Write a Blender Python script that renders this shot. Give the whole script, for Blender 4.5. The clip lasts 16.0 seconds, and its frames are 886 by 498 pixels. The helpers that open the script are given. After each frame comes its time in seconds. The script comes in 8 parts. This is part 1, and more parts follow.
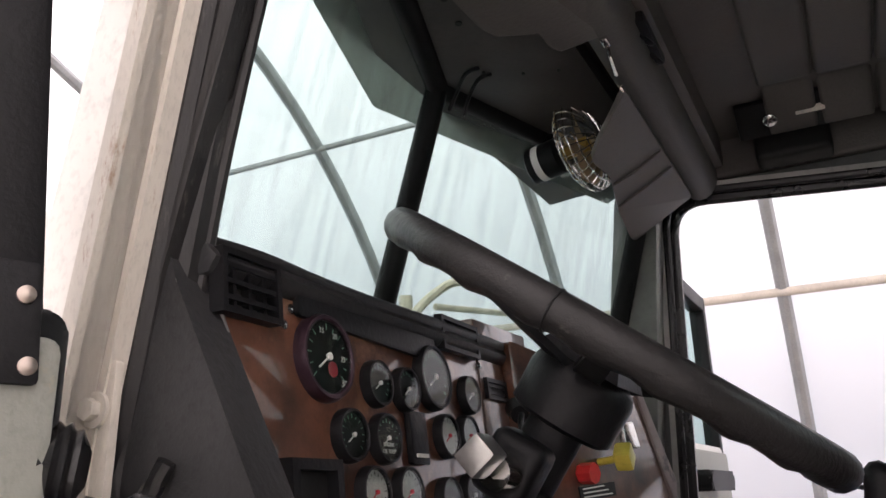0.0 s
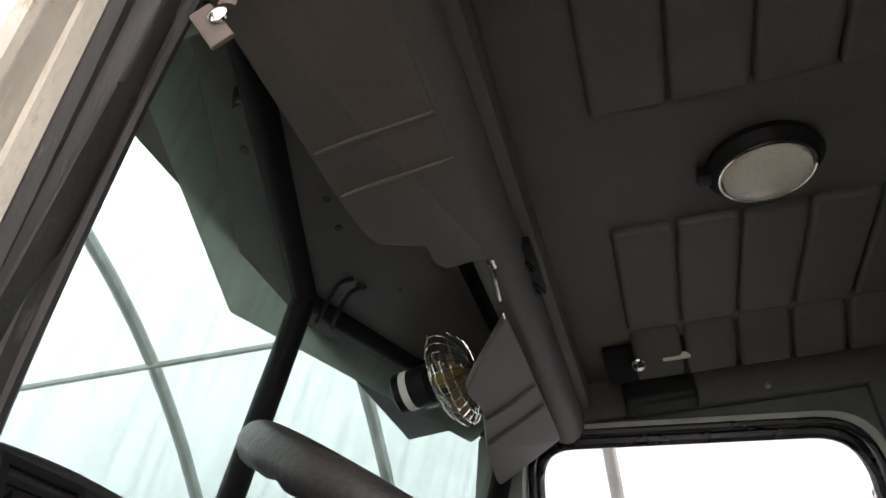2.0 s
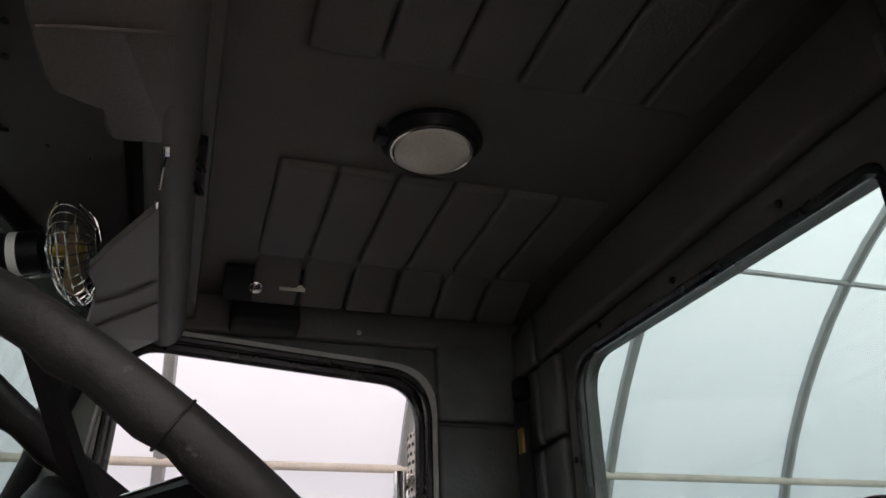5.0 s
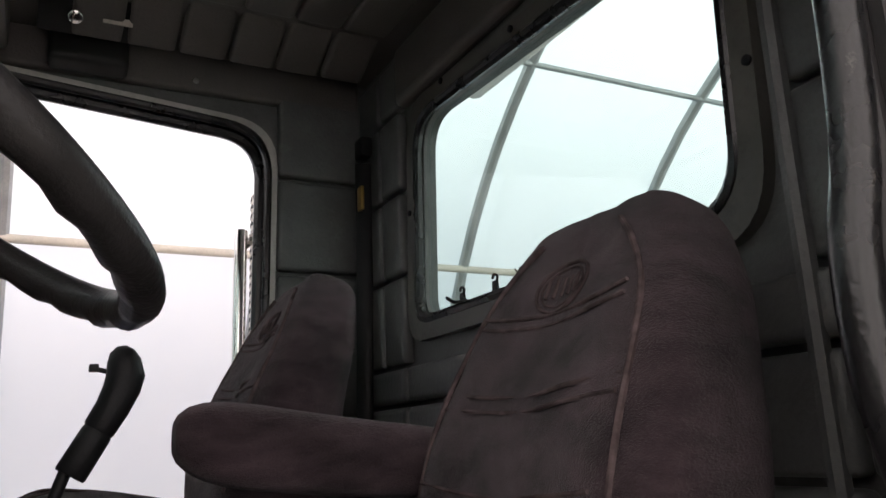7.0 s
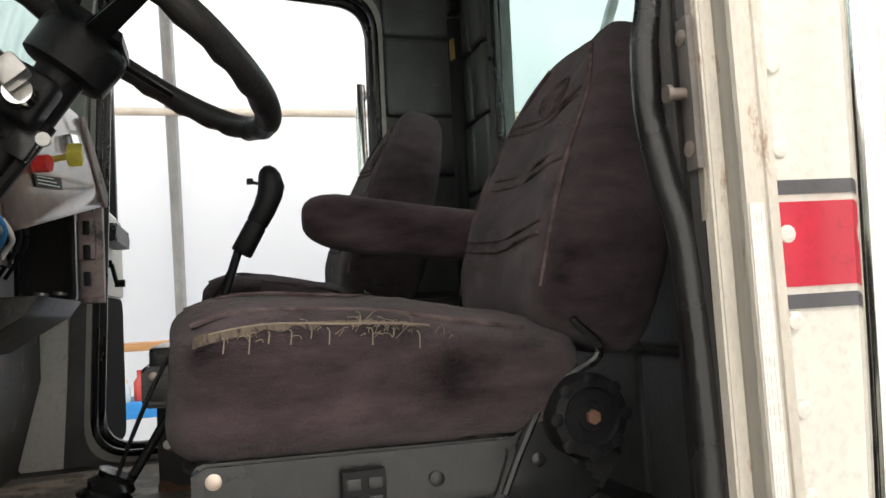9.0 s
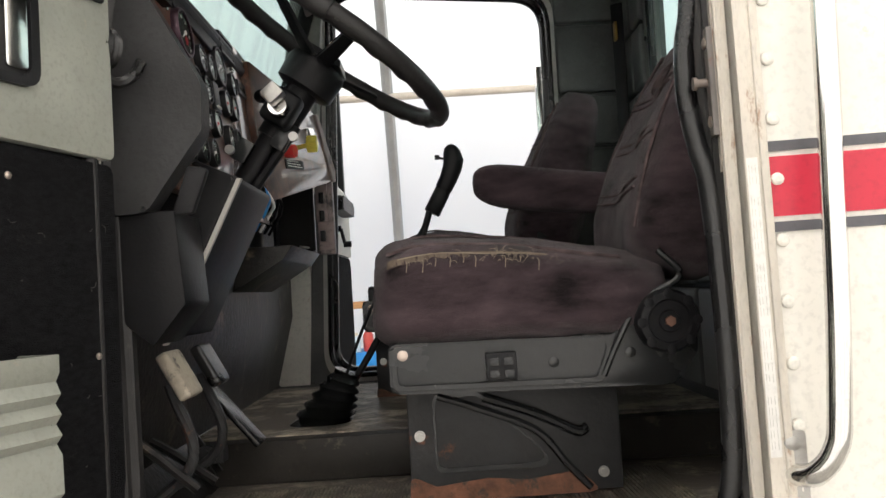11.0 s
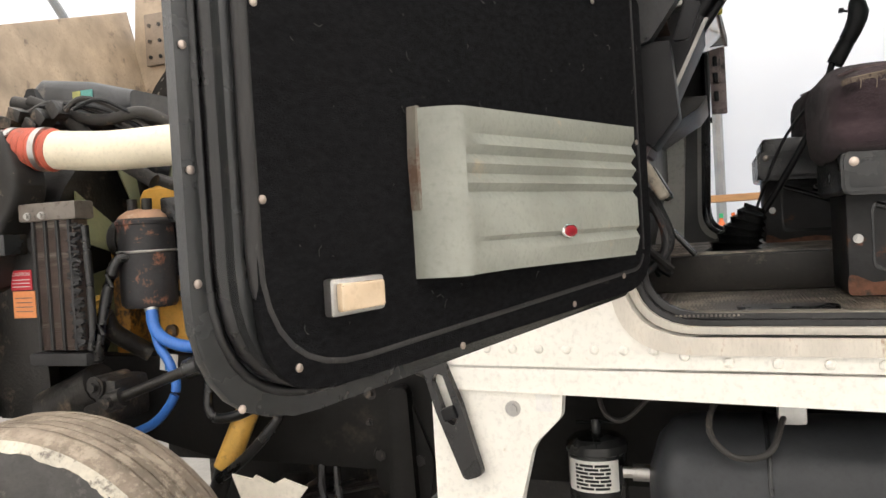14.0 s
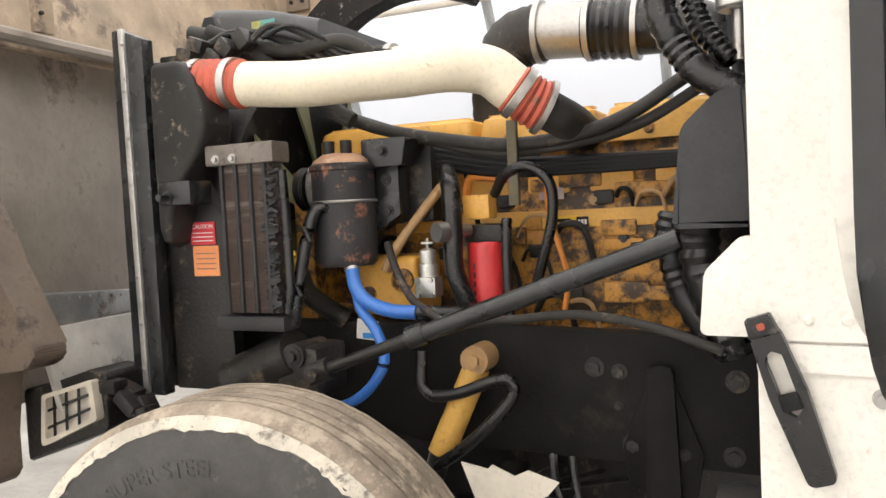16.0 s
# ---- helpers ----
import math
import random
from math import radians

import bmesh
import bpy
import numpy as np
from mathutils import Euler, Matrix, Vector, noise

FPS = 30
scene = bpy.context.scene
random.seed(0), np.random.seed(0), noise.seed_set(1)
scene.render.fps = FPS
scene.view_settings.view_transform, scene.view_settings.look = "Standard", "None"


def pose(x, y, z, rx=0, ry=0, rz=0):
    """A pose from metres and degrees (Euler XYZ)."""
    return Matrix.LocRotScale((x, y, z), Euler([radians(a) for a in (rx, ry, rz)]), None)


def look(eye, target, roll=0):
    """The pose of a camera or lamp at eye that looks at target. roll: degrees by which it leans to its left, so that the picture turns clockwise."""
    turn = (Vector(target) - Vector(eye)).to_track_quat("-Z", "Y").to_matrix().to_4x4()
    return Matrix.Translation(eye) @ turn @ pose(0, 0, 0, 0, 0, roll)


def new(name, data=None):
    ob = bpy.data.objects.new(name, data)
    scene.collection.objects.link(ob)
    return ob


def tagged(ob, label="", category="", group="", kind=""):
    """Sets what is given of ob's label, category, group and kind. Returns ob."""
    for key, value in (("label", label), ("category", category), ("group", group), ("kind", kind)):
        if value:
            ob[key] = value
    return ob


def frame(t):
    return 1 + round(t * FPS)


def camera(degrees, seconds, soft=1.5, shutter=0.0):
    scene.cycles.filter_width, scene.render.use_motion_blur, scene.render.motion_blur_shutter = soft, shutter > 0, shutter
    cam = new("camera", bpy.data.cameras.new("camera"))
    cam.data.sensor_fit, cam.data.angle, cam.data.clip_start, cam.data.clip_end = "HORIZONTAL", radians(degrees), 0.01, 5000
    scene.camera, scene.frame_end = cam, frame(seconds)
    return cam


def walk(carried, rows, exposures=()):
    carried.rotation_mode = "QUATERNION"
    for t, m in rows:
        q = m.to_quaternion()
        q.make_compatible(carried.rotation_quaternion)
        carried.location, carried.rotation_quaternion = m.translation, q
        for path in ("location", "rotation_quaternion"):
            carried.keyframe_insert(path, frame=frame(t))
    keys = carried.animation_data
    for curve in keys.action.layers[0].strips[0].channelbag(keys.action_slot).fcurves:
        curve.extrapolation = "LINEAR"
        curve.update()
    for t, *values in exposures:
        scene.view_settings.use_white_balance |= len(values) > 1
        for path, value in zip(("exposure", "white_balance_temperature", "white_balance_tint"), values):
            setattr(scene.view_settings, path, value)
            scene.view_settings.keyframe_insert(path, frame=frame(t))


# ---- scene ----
from mathutils.bvhtree import BVHTree

cam = camera(58.3, 16.0)
PATH = [
    (0, (-0.001, 0.0, 1.989), (-0.867, 1.701, 2.586), -1.7),
    (0.5, (-0.018, 0.01, 1.998), (-0.835, 1.682, 2.732), -1.8),
    (1, (-0.058, 0.057, 2.018), (-0.825, 1.681, 2.897), -1.8),
    (1.5, (-0.08, 0.085, 2.022), (-0.723, 1.68, 3.044), -2.1),
    (2, (-0.091, 0.113, 2.026), (-0.494, 1.724, 3.14), -2.7),
    (2.5, (-0.109, 0.111, 2.026), (-0.39, 1.736, 3.157), -2.9),
    (3, (-0.147, 0.094, 2.031), (-0.272, 1.746, 3.151), -3.2),
    (3.2, (-0.163, 0.085, 2.031), (-0.216, 1.745, 3.145), -3.1),
    (5.5, (-0.195, 0.076, 1.97), (0.528, 1.747, 2.797), -2.4),
    (6, (-0.174, 0.087, 1.946), (0.674, 1.755, 2.653), -2.6),
    (6.5, (-0.162, 0.097, 1.913), (0.741, 1.784, 2.493), -2.8),
    (7, (-0.106, 0.1, 1.872), (0.796, 1.821, 2.345), -2.5),
    (7.5, (-0.085, 0.049, 1.825), (0.832, 1.789, 2.188), -2.9),
    (8, (-0.072, -0.041, 1.792), (0.724, 1.776, 2.05), -4.3),
    (8.5, (-0.103, -0.137, 1.759), (0.597, 1.727, 1.948), -3.1),
    (9, (-0.113, -0.298, 1.725), (0.454, 1.615, 1.868), -3.5),
    (9.2, (-0.115, -0.354, 1.715), (0.424, 1.567, 1.841), -3.5),
    (11.3, (-0.056, -0.774, 1.647), (-0.066, 1.223, 1.747), -3.7),
    (11.5, (-0.065, -0.824, 1.639), (-0.081, 1.173, 1.734), -3.7),
    (12, (-0.123, -0.931, 1.6), (-0.145, 1.067, 1.686), -3.7),
    (12.5, (-0.193, -0.995, 1.556), (-0.349, 0.997, 1.626), -3.8),
    (13, (-0.24, -1.038, 1.519), (-0.592, 0.93, 1.541), -3.6),
    (13.5, (-0.291, -1.075, 1.49), (-0.823, 0.853, 1.476), -3.6),
    (14, (-0.367, -1.087, 1.467), (-1.023, 0.802, 1.422), -3.4),
    (14.5, (-0.46, -1.072, 1.454), (-1.202, 0.783, 1.375), -3.1),
    (15, (-0.616, -1.008, 1.438), (-1.41, 0.826, 1.349), -2.8),
    (15.5, (-0.767, -0.923, 1.438), (-1.595, 0.895, 1.341), -2.9),
    (16, (-0.891, -0.927, 1.43), (-1.704, 0.898, 1.329), -2.8),
]
EXPOSURES = [
    (0.0, 0.75, 6500, 20), (1.5, 1.05, 6500, 14), (2.0, 1.05, 6500, 12), (2.5, 1.62, 6500, 10), (3.0, 1.85, 6500, 8), (4.3, 0.75, 6500, 12), (5.5, 0.1, 6500, 21),
    (6.0, 0.25, 6500, 20), (7.0, 0.66, 6500, 16), (8.0, 0.9, 6500, 9), (9.0, 0.85, 6500, 6), (12.0, 0.72, 6500, 8), (14.0, 0.82, 6500, 8), (16.0, 0.92, 6500, 9),
]
walk(cam, [(t, look(eye, target, roll)) for t, eye, target, roll in PATH], EXPOSURES)

# ---- daylight: bright overcast above a white fabric shelter
world = bpy.data.worlds.new("world")
scene.world = world
world.use_nodes = True
sky = world.node_tree.nodes.new("ShaderNodeTexSky")
sky.sky_type, sky.sun_disc = "NISHITA", False
sky.sun_elevation, sky.sun_rotation = radians(58), radians(150)
sky.air_density, sky.dust_density, sky.ozone_density = 1.0, 5.0, 0.6
back = world.node_tree.nodes["Background"]
back.inputs["Strength"].default_value = 0.15
world.node_tree.links.new(sky.outputs[0], back.inputs["Color"])
sun_data = bpy.data.lights.new("sun", "SUN")
sun_data.energy, sun_data.angle, sun_data.color = 5.0, radians(14), (1.0, 0.95, 0.88)
sun = new("sun", sun_data)
sun.matrix_world = look((0, 0, 20), (-5.5, 3.6, 6), 0)


# ---- materials
def mat(name, col, rough=0.6, metal=0.0, var=0.35, scale=6.0, bump=0.1, bscale=90.0, stain=None, amount=0.4, sscale=7.0, coat=0.0, sheen=0.0, stretch=(1, 1, 1), rnd=0.0, spec=0.5):
    spec *= 0.48 if max(col) < 0.05 else 1.0
    m = bpy.data.materials.new(name)
    m.use_nodes = True
    nt = m.node_tree
    N, L = nt.nodes, nt.links
    b = N["Principled BSDF"]
    b.inputs["Roughness"].default_value, b.inputs["Metallic"].default_value = rough, metal
    b.inputs["Coat Weight"].default_value = coat
    b.inputs["Specular IOR Level"].default_value = spec
    if sheen:
        b.inputs["Sheen Weight"].default_value = sheen
        b.inputs["Sheen Roughness"].default_value = 0.4
    co = N.new("ShaderNodeTexCoord")
    mp = N.new("ShaderNodeMapping")
    mp.inputs["Scale"].default_value = stretch
    L.new(co.outputs["Object"], mp.inputs["Vector"])

    def noise_tex(s, d=5.0, r=0.6):
        n = N.new("ShaderNodeTexNoise")
        n.inputs["Scale"].default_value, n.inputs["Detail"].default_value, n.inputs["Roughness"].default_value = s, d, r
        L.new(mp.outputs[0], n.inputs["Vector"])
        return n

    def mix(a, c, f):
        x = N.new("ShaderNodeMix")
        x.data_type = "RGBA"
        for v, s in ((a, x.inputs[6]), (c, x.inputs[7])):
            if isinstance(v, tuple):
                s.default_value = (*v, 1)
            else:
                L.new(v, s)
        L.new(f, x.inputs[0])
        return x.outputs[2]

    def ramp(src, lo, hi):
        r = N.new("ShaderNodeMapRange")
        r.inputs["From Min"].default_value, r.inputs["From Max"].default_value = lo, hi
        L.new(src, r.inputs["Value"])
        return r.outputs[0]

    big, fine = noise_tex(scale), noise_tex(bscale, 3.0)
    c = mix(tuple(v * (1 - var) for v in col), tuple(min(1, v * (1 + var)) for v in col), ramp(big.outputs[0], 0.3, 0.7))
    c = mix(c, tuple(v * 0.7 for v in col), ramp(fine.outputs[0], 0.5, 0.95))
    if stain:
        sn = noise_tex(sscale, 8.0, 0.72)
        f = ramp(sn.outputs[0], 0.66 - 0.3 * amount, 0.74 - 0.25 * amount)
        c = mix(c, stain, f)
    if rnd:
        oi = N.new("ShaderNodeObjectInfo")
        c = mix(c, tuple(v * (1 - rnd) for v in col), oi.outputs["Random"])
    L.new(c, b.inputs["Base Color"])
    rr = N.new("ShaderNodeMapRange")
    rr.inputs["To Min"].default_value, rr.inputs["To Max"].default_value = max(0.02, rough - 0.12), min(1, rough + 0.12)
    L.new(big.outputs[0], rr.inputs["Value"])
    L.new(rr.outputs[0], b.inputs["Roughness"])
    if bump:
        bp = N.new("ShaderNodeBump")
        bp.inputs["Strength"].default_value, bp.inputs["Distance"].default_value = bump, 0.004
        L.new(fine.outputs[0], bp.inputs["Height"])
        L.new(bp.outputs[0], b.inputs["Normal"])
    return m


def glass(name, tint, gloss=0.035, dust=0.0):
    m = bpy.data.materials.new(name)
    m.use_nodes = True
    N, L = m.node_tree.nodes, m.node_tree.links
    N.remove(N["Principled BSDF"])
    t, g, x = (N.new("ShaderNode" + k) for k in ("BsdfTransparent", "BsdfGlossy", "MixShader"))
    t.inputs["Color"].default_value = (*tint, 1)
    g.inputs["Roughness"].default_value = 0.03
    x.inputs[0].default_value = gloss
    L.new(t.outputs[0], x.inputs[1])
    L.new(g.outputs[0], x.inputs[2])
    L.new(x.outputs[0], N["Material Output"].inputs["Surface"])
    if dust:
        co, mp, n, r = N.new("ShaderNodeTexCoord"), N.new("ShaderNodeMapping"), N.new("ShaderNodeTexNoise"), N.new("ShaderNodeMapRange")
        mp.inputs["Scale"].default_value = (5, 16, 0.7)
        n.inputs["Scale"].default_value, n.inputs["Detail"].default_value = 3.0, 9.0
        r.inputs[1].default_value, r.inputs[2].default_value, r.inputs[3].default_value, r.inputs[4].default_value = 0.42, 0.72, dust * 0.35, dust
        L.new(co.outputs["Object"], mp.inputs["Vector"])
        L.new(mp.outputs[0], n.inputs["Vector"])
        L.new(n.outputs[0], r.inputs[0])
        d, y = N.new("ShaderNodeBsdfDiffuse"), N.new("ShaderNodeMixShader")
        d.inputs["Color"].default_value = (0.5, 0.52, 0.48, 1)
        L.new(r.outputs[0], y.inputs[0])
        L.new(x.outputs[0], y.inputs[1])
        L.new(d.outputs[0], y.inputs[2])
        L.new(y.outputs[0], N["Material Output"].inputs["Surface"])
    return m


def fabric_mat(name, col, through_col):
    m = bpy.data.materials.new(name)
    m.use_nodes = True
    N, L = m.node_tree.nodes, m.node_tree.links
    N.remove(N["Principled BSDF"])
    d, t, a = N.new("ShaderNodeBsdfDiffuse"), N.new("ShaderNodeBsdfTranslucent"), N.new("ShaderNodeMixShader")
    a.inputs[0].default_value = 0.72
    n = N.new("ShaderNodeTexNoise")
    n.inputs["Scale"].default_value, n.inputs["Detail"].default_value = 0.6, 6.0
    co = N.new("ShaderNodeTexCoord")
    L.new(co.outputs["Object"], n.inputs["Vector"])
    x = N.new("ShaderNodeMix")
    x.data_type = "RGBA"
    x.inputs[6].default_value, x.inputs[7].default_value = (*[v * 0.88 for v in through_col], 1), (*through_col, 1)
    L.new(n.outputs[0], x.inputs[0])
    L.new(x.outputs[2], t.inputs["Color"])
    d.inputs["Color"].default_value = (*col, 1)
    L.new(d.outputs[0], a.inputs[1])
    L.new(t.outputs[0], a.inputs[2])
    L.new(a.outputs[0], N["Material Output"].inputs["Surface"])
    return m


RUST = (0.16, 0.06, 0.03)
WHITE = mat("white_paint", (0.78, 0.76, 0.70), 0.35, var=0.05, bump=0.02, coat=0.3, stain=(0.5, 0.42, 0.3), amount=0.012, sscale=14)
JAMB = mat("worn_jamb_paint", (0.60, 0.56, 0.49), 0.5, var=0.12, stain=(0.33, 0.22, 0.15), amount=0.25, sscale=12, stretch=(3, 3, 1))
RED = mat("red_stripe", (0.55, 0.02, 0.05), 0.35, var=0.06, bump=0.02)
GREYSTRIPE = mat("grey_stripe", (0.09, 0.09, 0.10), 0.4, var=0.1)
BLACK = mat("black_plastic", (0.010, 0.010, 0.011), 0.42, spec=0.35, bump=0.15, bscale=160)
VINYL = mat("black_vinyl", (0.030, 0.030, 0.031), 0.42, spec=0.45, bump=0.25, bscale=130, stain=(0.10, 0.10, 0.10), amount=0.05)
LINER = mat("headliner_vinyl", (0.080, 0.072, 0.065), 0.6, var=0.18, bump=0.25, bscale=170)
VISOR = mat("visor_vinyl", (0.090, 0.077, 0.068), 0.55, var=0.15, bump=0.25, bscale=160)
QUILT = mat("quilted_vinyl", (0.084, 0.087, 0.084), 0.42, bump=0.3, bscale=120, stain=(0.12, 0.13, 0.12), amount=0.1)
RUBBER = mat("rubber", (0.011, 0.011, 0.0115), 0.27, spec=1.0, bump=0.2, bscale=120, stain=(0.10, 0.09, 0.08), amount=0.10, sscale=20)
SEAL = mat("dusty_seal", (0.024, 0.023, 0.023), 0.4, spec=0.6, bump=0.2, stain=(0.07, 0.062, 0.058), amount=0.2, sscale=22, stretch=(3, 3, 0.6))
GASKET = mat("grey_gasket", (0.40, 0.385, 0.36), 0.5, var=0.15)
# seams in a paler tone than the velour
SEAM = mat("pale_seam_nap", (0.088, 0.066, 0.067), 0.95, spec=0.05, var=0.7, scale=30)
# strong tone variation paints in the light sheen patches of the pile
VELOUR = mat("velour", (0.054, 0.038, 0.043), 0.95, spec=0.06, var=0.8, scale=12, bump=0.9, bscale=480, sheen=0.17, stain=(0.034, 0.024, 0.027), amount=0.15, sscale=13, stretch=(0.6, 1, 1.6))
THREAD = mat("frayed_thread", (0.21, 0.172, 0.13), 0.9, bump=0.4)
DARKMETAL = mat("black_painted_metal", (0.017, 0.018, 0.0185), 0.25, spec=1.0, bump=0.08, stain=(0.07, 0.06, 0.05), amount=0.14, sscale=12)
RUSTYMETAL = mat("chipped_black_metal", (0.03, 0.03, 0.031), 0.5, bump=0.2, stain=RUST, amount=0.16, sscale=14)
WOOD = mat("walnut_veneer", (0.088, 0.036, 0.021), 0.35, var=0.8, scale=14, bump=0.06, coat=1.0, stain=(0.20, 0.10, 0.058), amount=0.35, sscale=9)
# pinkish base colour holds the glancing glare off the dash veneer
PINKISH = mat("pinkish_dash_glare", (0.26, 0.20, 0.19), 0.5, stain=(0.05, 0.04, 0.04), amount=0.55, sscale=16)
CHROME = mat("chrome", (0.75, 0.74, 0.72), 0.12, 1.0, var=0.05, bump=0.02)
STEEL = mat("dull_steel", (0.42, 0.41, 0.39), 0.38, 0.9, var=0.2, stain=(0.25, 0.18, 0.12), amount=0.15)
SCREW = mat("screw_steel", (0.45, 0.38, 0.33), 0.4, 0.8)
ALU = mat("aluminium", (0.5, 0.5, 0.48), 0.4, 0.8, stain=(0.2, 0.16, 0.12), amount=0.3, sscale=11)
GREYVINYL = mat("grey_vinyl", (0.25, 0.257, 0.225), 0.42, var=0.2, bump=0.15, bscale=140, stain=(0.36, 0.30, 0.22), amount=0.16, sscale=9)
CARPET = mat("black_carpet", (0.011, 0.011, 0.012), 1.0, spec=0.08, var=0.45, scale=70, bump=1.0, bscale=330, stain=(0.036, 0.034, 0.032), amount=0.12, sscale=10, stretch=(1, 1, 2.2))
# pale base and heavy dust: real dust, plus the mat's reflected sheen as colour
MAT = mat("ribbed_floor_mat", (0.125, 0.108, 0.090), 0.40, spec=0.6, var=0.5, bump=0.4, stain=(0.44, 0.38, 0.30), amount=0.58, sscale=9)
YELLOW = mat("engine_yellow", (0.46, 0.22, 0.035), 0.5, var=0.3, scale=10, bump=0.3, bscale=60, stain=(0.05, 0.03, 0.016), amount=0.72, sscale=16)
YCLEAN = mat("engine_cover_yellow", (0.66, 0.36, 0.07), 0.42, var=0.15, stain=(0.25, 0.13, 0.05), amount=0.2, sscale=12)
GRIME = mat("oily_black_metal", (0.014, 0.013, 0.012), 0.42, spec=0.8, var=0.7, bump=0.5, stain=(0.13, 0.10, 0.075), amount=0.3, sscale=9)
FRAMEPAINT = mat("chassis_black", (0.012, 0.0115, 0.011), 0.5, spec=0.2, bump=0.2, bscale=70, stain=(0.028, 0.024, 0.02), amount=0.25, sscale=5)
HOSE = mat("dusty_hose", (0.036, 0.034, 0.032), 0.6, bump=0.15, stain=(0.13, 0.11, 0.09), amount=0.3, sscale=14)
CREAM = mat("cream_pipe_paint", (0.68, 0.62, 0.48), 0.42, var=0.1, bump=0.03, stain=(0.33, 0.25, 0.15), amount=0.2, sscale=9)
REDRUBBER = mat("red_silicone", (0.42, 0.085, 0.05), 0.55, var=0.25, stain=(0.18, 0.08, 0.05), amount=0.3, sscale=14)
REDFILTER = mat("red_filter_paint", (0.50, 0.03, 0.035), 0.35, var=0.12, stain=(0.2, 0.03, 0.03), amount=0.12)
BLUE = mat("blue_hose", (0.035, 0.14, 0.46), 0.4, var=0.12, bump=0.03)
TAN = mat("tan_pipe", (0.36, 0.22, 0.10), 0.55, stain=(0.15, 0.09, 0.05), amount=0.3)
ORANGEW = mat("orange_wire", (0.62, 0.22, 0.03), 0.5)
OLIVE = mat("fan_olive", (0.20, 0.21, 0.11), 0.55, var=0.2)
FIN = mat("cooler_fins", (0.14, 0.105, 0.09), 0.5, 0.5, bump=1.0, bscale=260, stain=(0.36, 0.33, 0.29), amount=0.35, sscale=7, stretch=(0.2, 0.2, 3))
TREAD = mat("muddy_tread", (0.27, 0.225, 0.18), 0.95, spec=0.15, var=0.45, bump=0.9, bscale=90, stain=(0.40, 0.34, 0.27), amount=0.55, sscale=18)
SIDEWALL = mat("tyre_sidewall", (0.062, 0.060, 0.058), 0.7, var=0.4, scale=9, bump=0.3, stain=(0.14, 0.13, 0.12), amount=0.32, sscale=7)
WHITEWALL = mat("scuffed_white_ring", (0.54, 0.50, 0.42), 0.7, bump=0.5, stain=(0.16, 0.14, 0.12), amount=0.42, sscale=22)
HOODIN = mat("hood_inside", (0.30, 0.26, 0.22), 0.55, 0.3, var=0.3, scale=3, bump=0.2, bscale=40, stain=(0.10, 0.08, 0.065), amount=0.42, sscale=3)
HOODBROWN = mat("hood_brown", (0.36, 0.28, 0.20), 0.6, var=0.3, stain=(0.12, 0.09, 0.07), amount=0.4, sscale=5)
STICKRED = mat("red_caution_label", (0.55, 0.03, 0.05), 0.5, var=0.05)
STICKORANGE = mat("orange_caution_label", (0.72, 0.27, 0.10), 0.5, var=0.08)
STICKWHITE = mat("white_label", (0.72, 0.71, 0.68), 0.5, var=0.05)
STICKBLUE = mat("blue_label", (0.03, 0.24, 0.62), 0.45, var=0.08)
STICKYELLOW = mat("yellow_label", (0.80, 0.50, 0.03), 0.5, var=0.05)
INK = mat("ink", (0.015, 0.015, 0.015), 0.5, var=0.1)
LENS = mat("lamp_lens", (0.60, 0.55, 0.48), 0.2, var=0.1, bump=0.5, bscale=200, coat=0.6)
AMBERLENS = mat("yellowed_lens", (0.62, 0.48, 0.33), 0.25, var=0.2, coat=0.6)
BRASS = mat("brass_clip", (0.55, 0.36, 0.10), 0.35, 0.8)
CONCRETE = mat("ground_gravel", (0.30, 0.285, 0.26), 0.9, var=0.3, scale=1.5, bump=0.6, bscale=30, stain=(0.20, 0.185, 0.165), amount=0.3, sscale=2)
GALV = mat("galvanised_pipe", (0.36, 0.37, 0.37), 0.45, 0.6, var=0.15, bump=0.05)
TIMBER = mat("shelf_timber", (0.42, 0.22, 0.09), 0.6, var=0.3, scale=12, stretch=(0.3, 3, 3))
STRAP = mat("rail_strap", (0.55, 0.50, 0.43), 0.7, var=0.15)
GREENGLASS = glass("tinted_glass", (0.75, 0.855, 0.84))
MATTE = mat("matt_black_rubber", (0.007, 0.007, 0.0075), 0.6, spec=0.25, bump=0.1)
DUSTYGLASS = glass("dusty_windscreen_glass", (0.71, 0.80, 0.785), dust=0.13)
GAUGEGLASS = glass("gauge_glass", (0.85, 0.88, 0.87), 0.06)
SMOKED = fabric_mat("weathered_smoked_shade", (0.42, 0.44, 0.41), (0.42, 0.445, 0.42))
FABRIC = fabric_mat("shelter_fabric", (0.85, 0.84, 0.82), (0.95, 0.94, 0.92))


# ---- building helpers
def obj(name, bm, material, parent=None, label="", smooth=True):
    me = bpy.data.meshes.new(name)
    bmesh.ops.recalc_face_normals(bm, faces=bm.faces)
    bm.to_mesh(me)
    bm.free()
    me.materials.append(material)
    if smooth:
        for p in me.polygons:
            p.use_smooth = True
        me.set_sharp_from_angle(angle=radians(38))
    ob = new(name, me)
    if parent:
        ob.parent = parent
    if label:
        ob["label"] = label
    return ob


def part(name, bm, material, parent, label="", smooth=True):
    return obj(name, bm, material, parent, label, smooth)


def thing(name, label, category, group="", at=(0, 0, 0)):
    e = new(name)
    e.empty_display_size = 0.05
    e.location = at
    return tagged(e, label, category, group)


def solo(name, bm, material, label, category, group="", kind=""):
    return tagged(obj(name, bm, material), label, category, group, kind)


B = bmesh.new


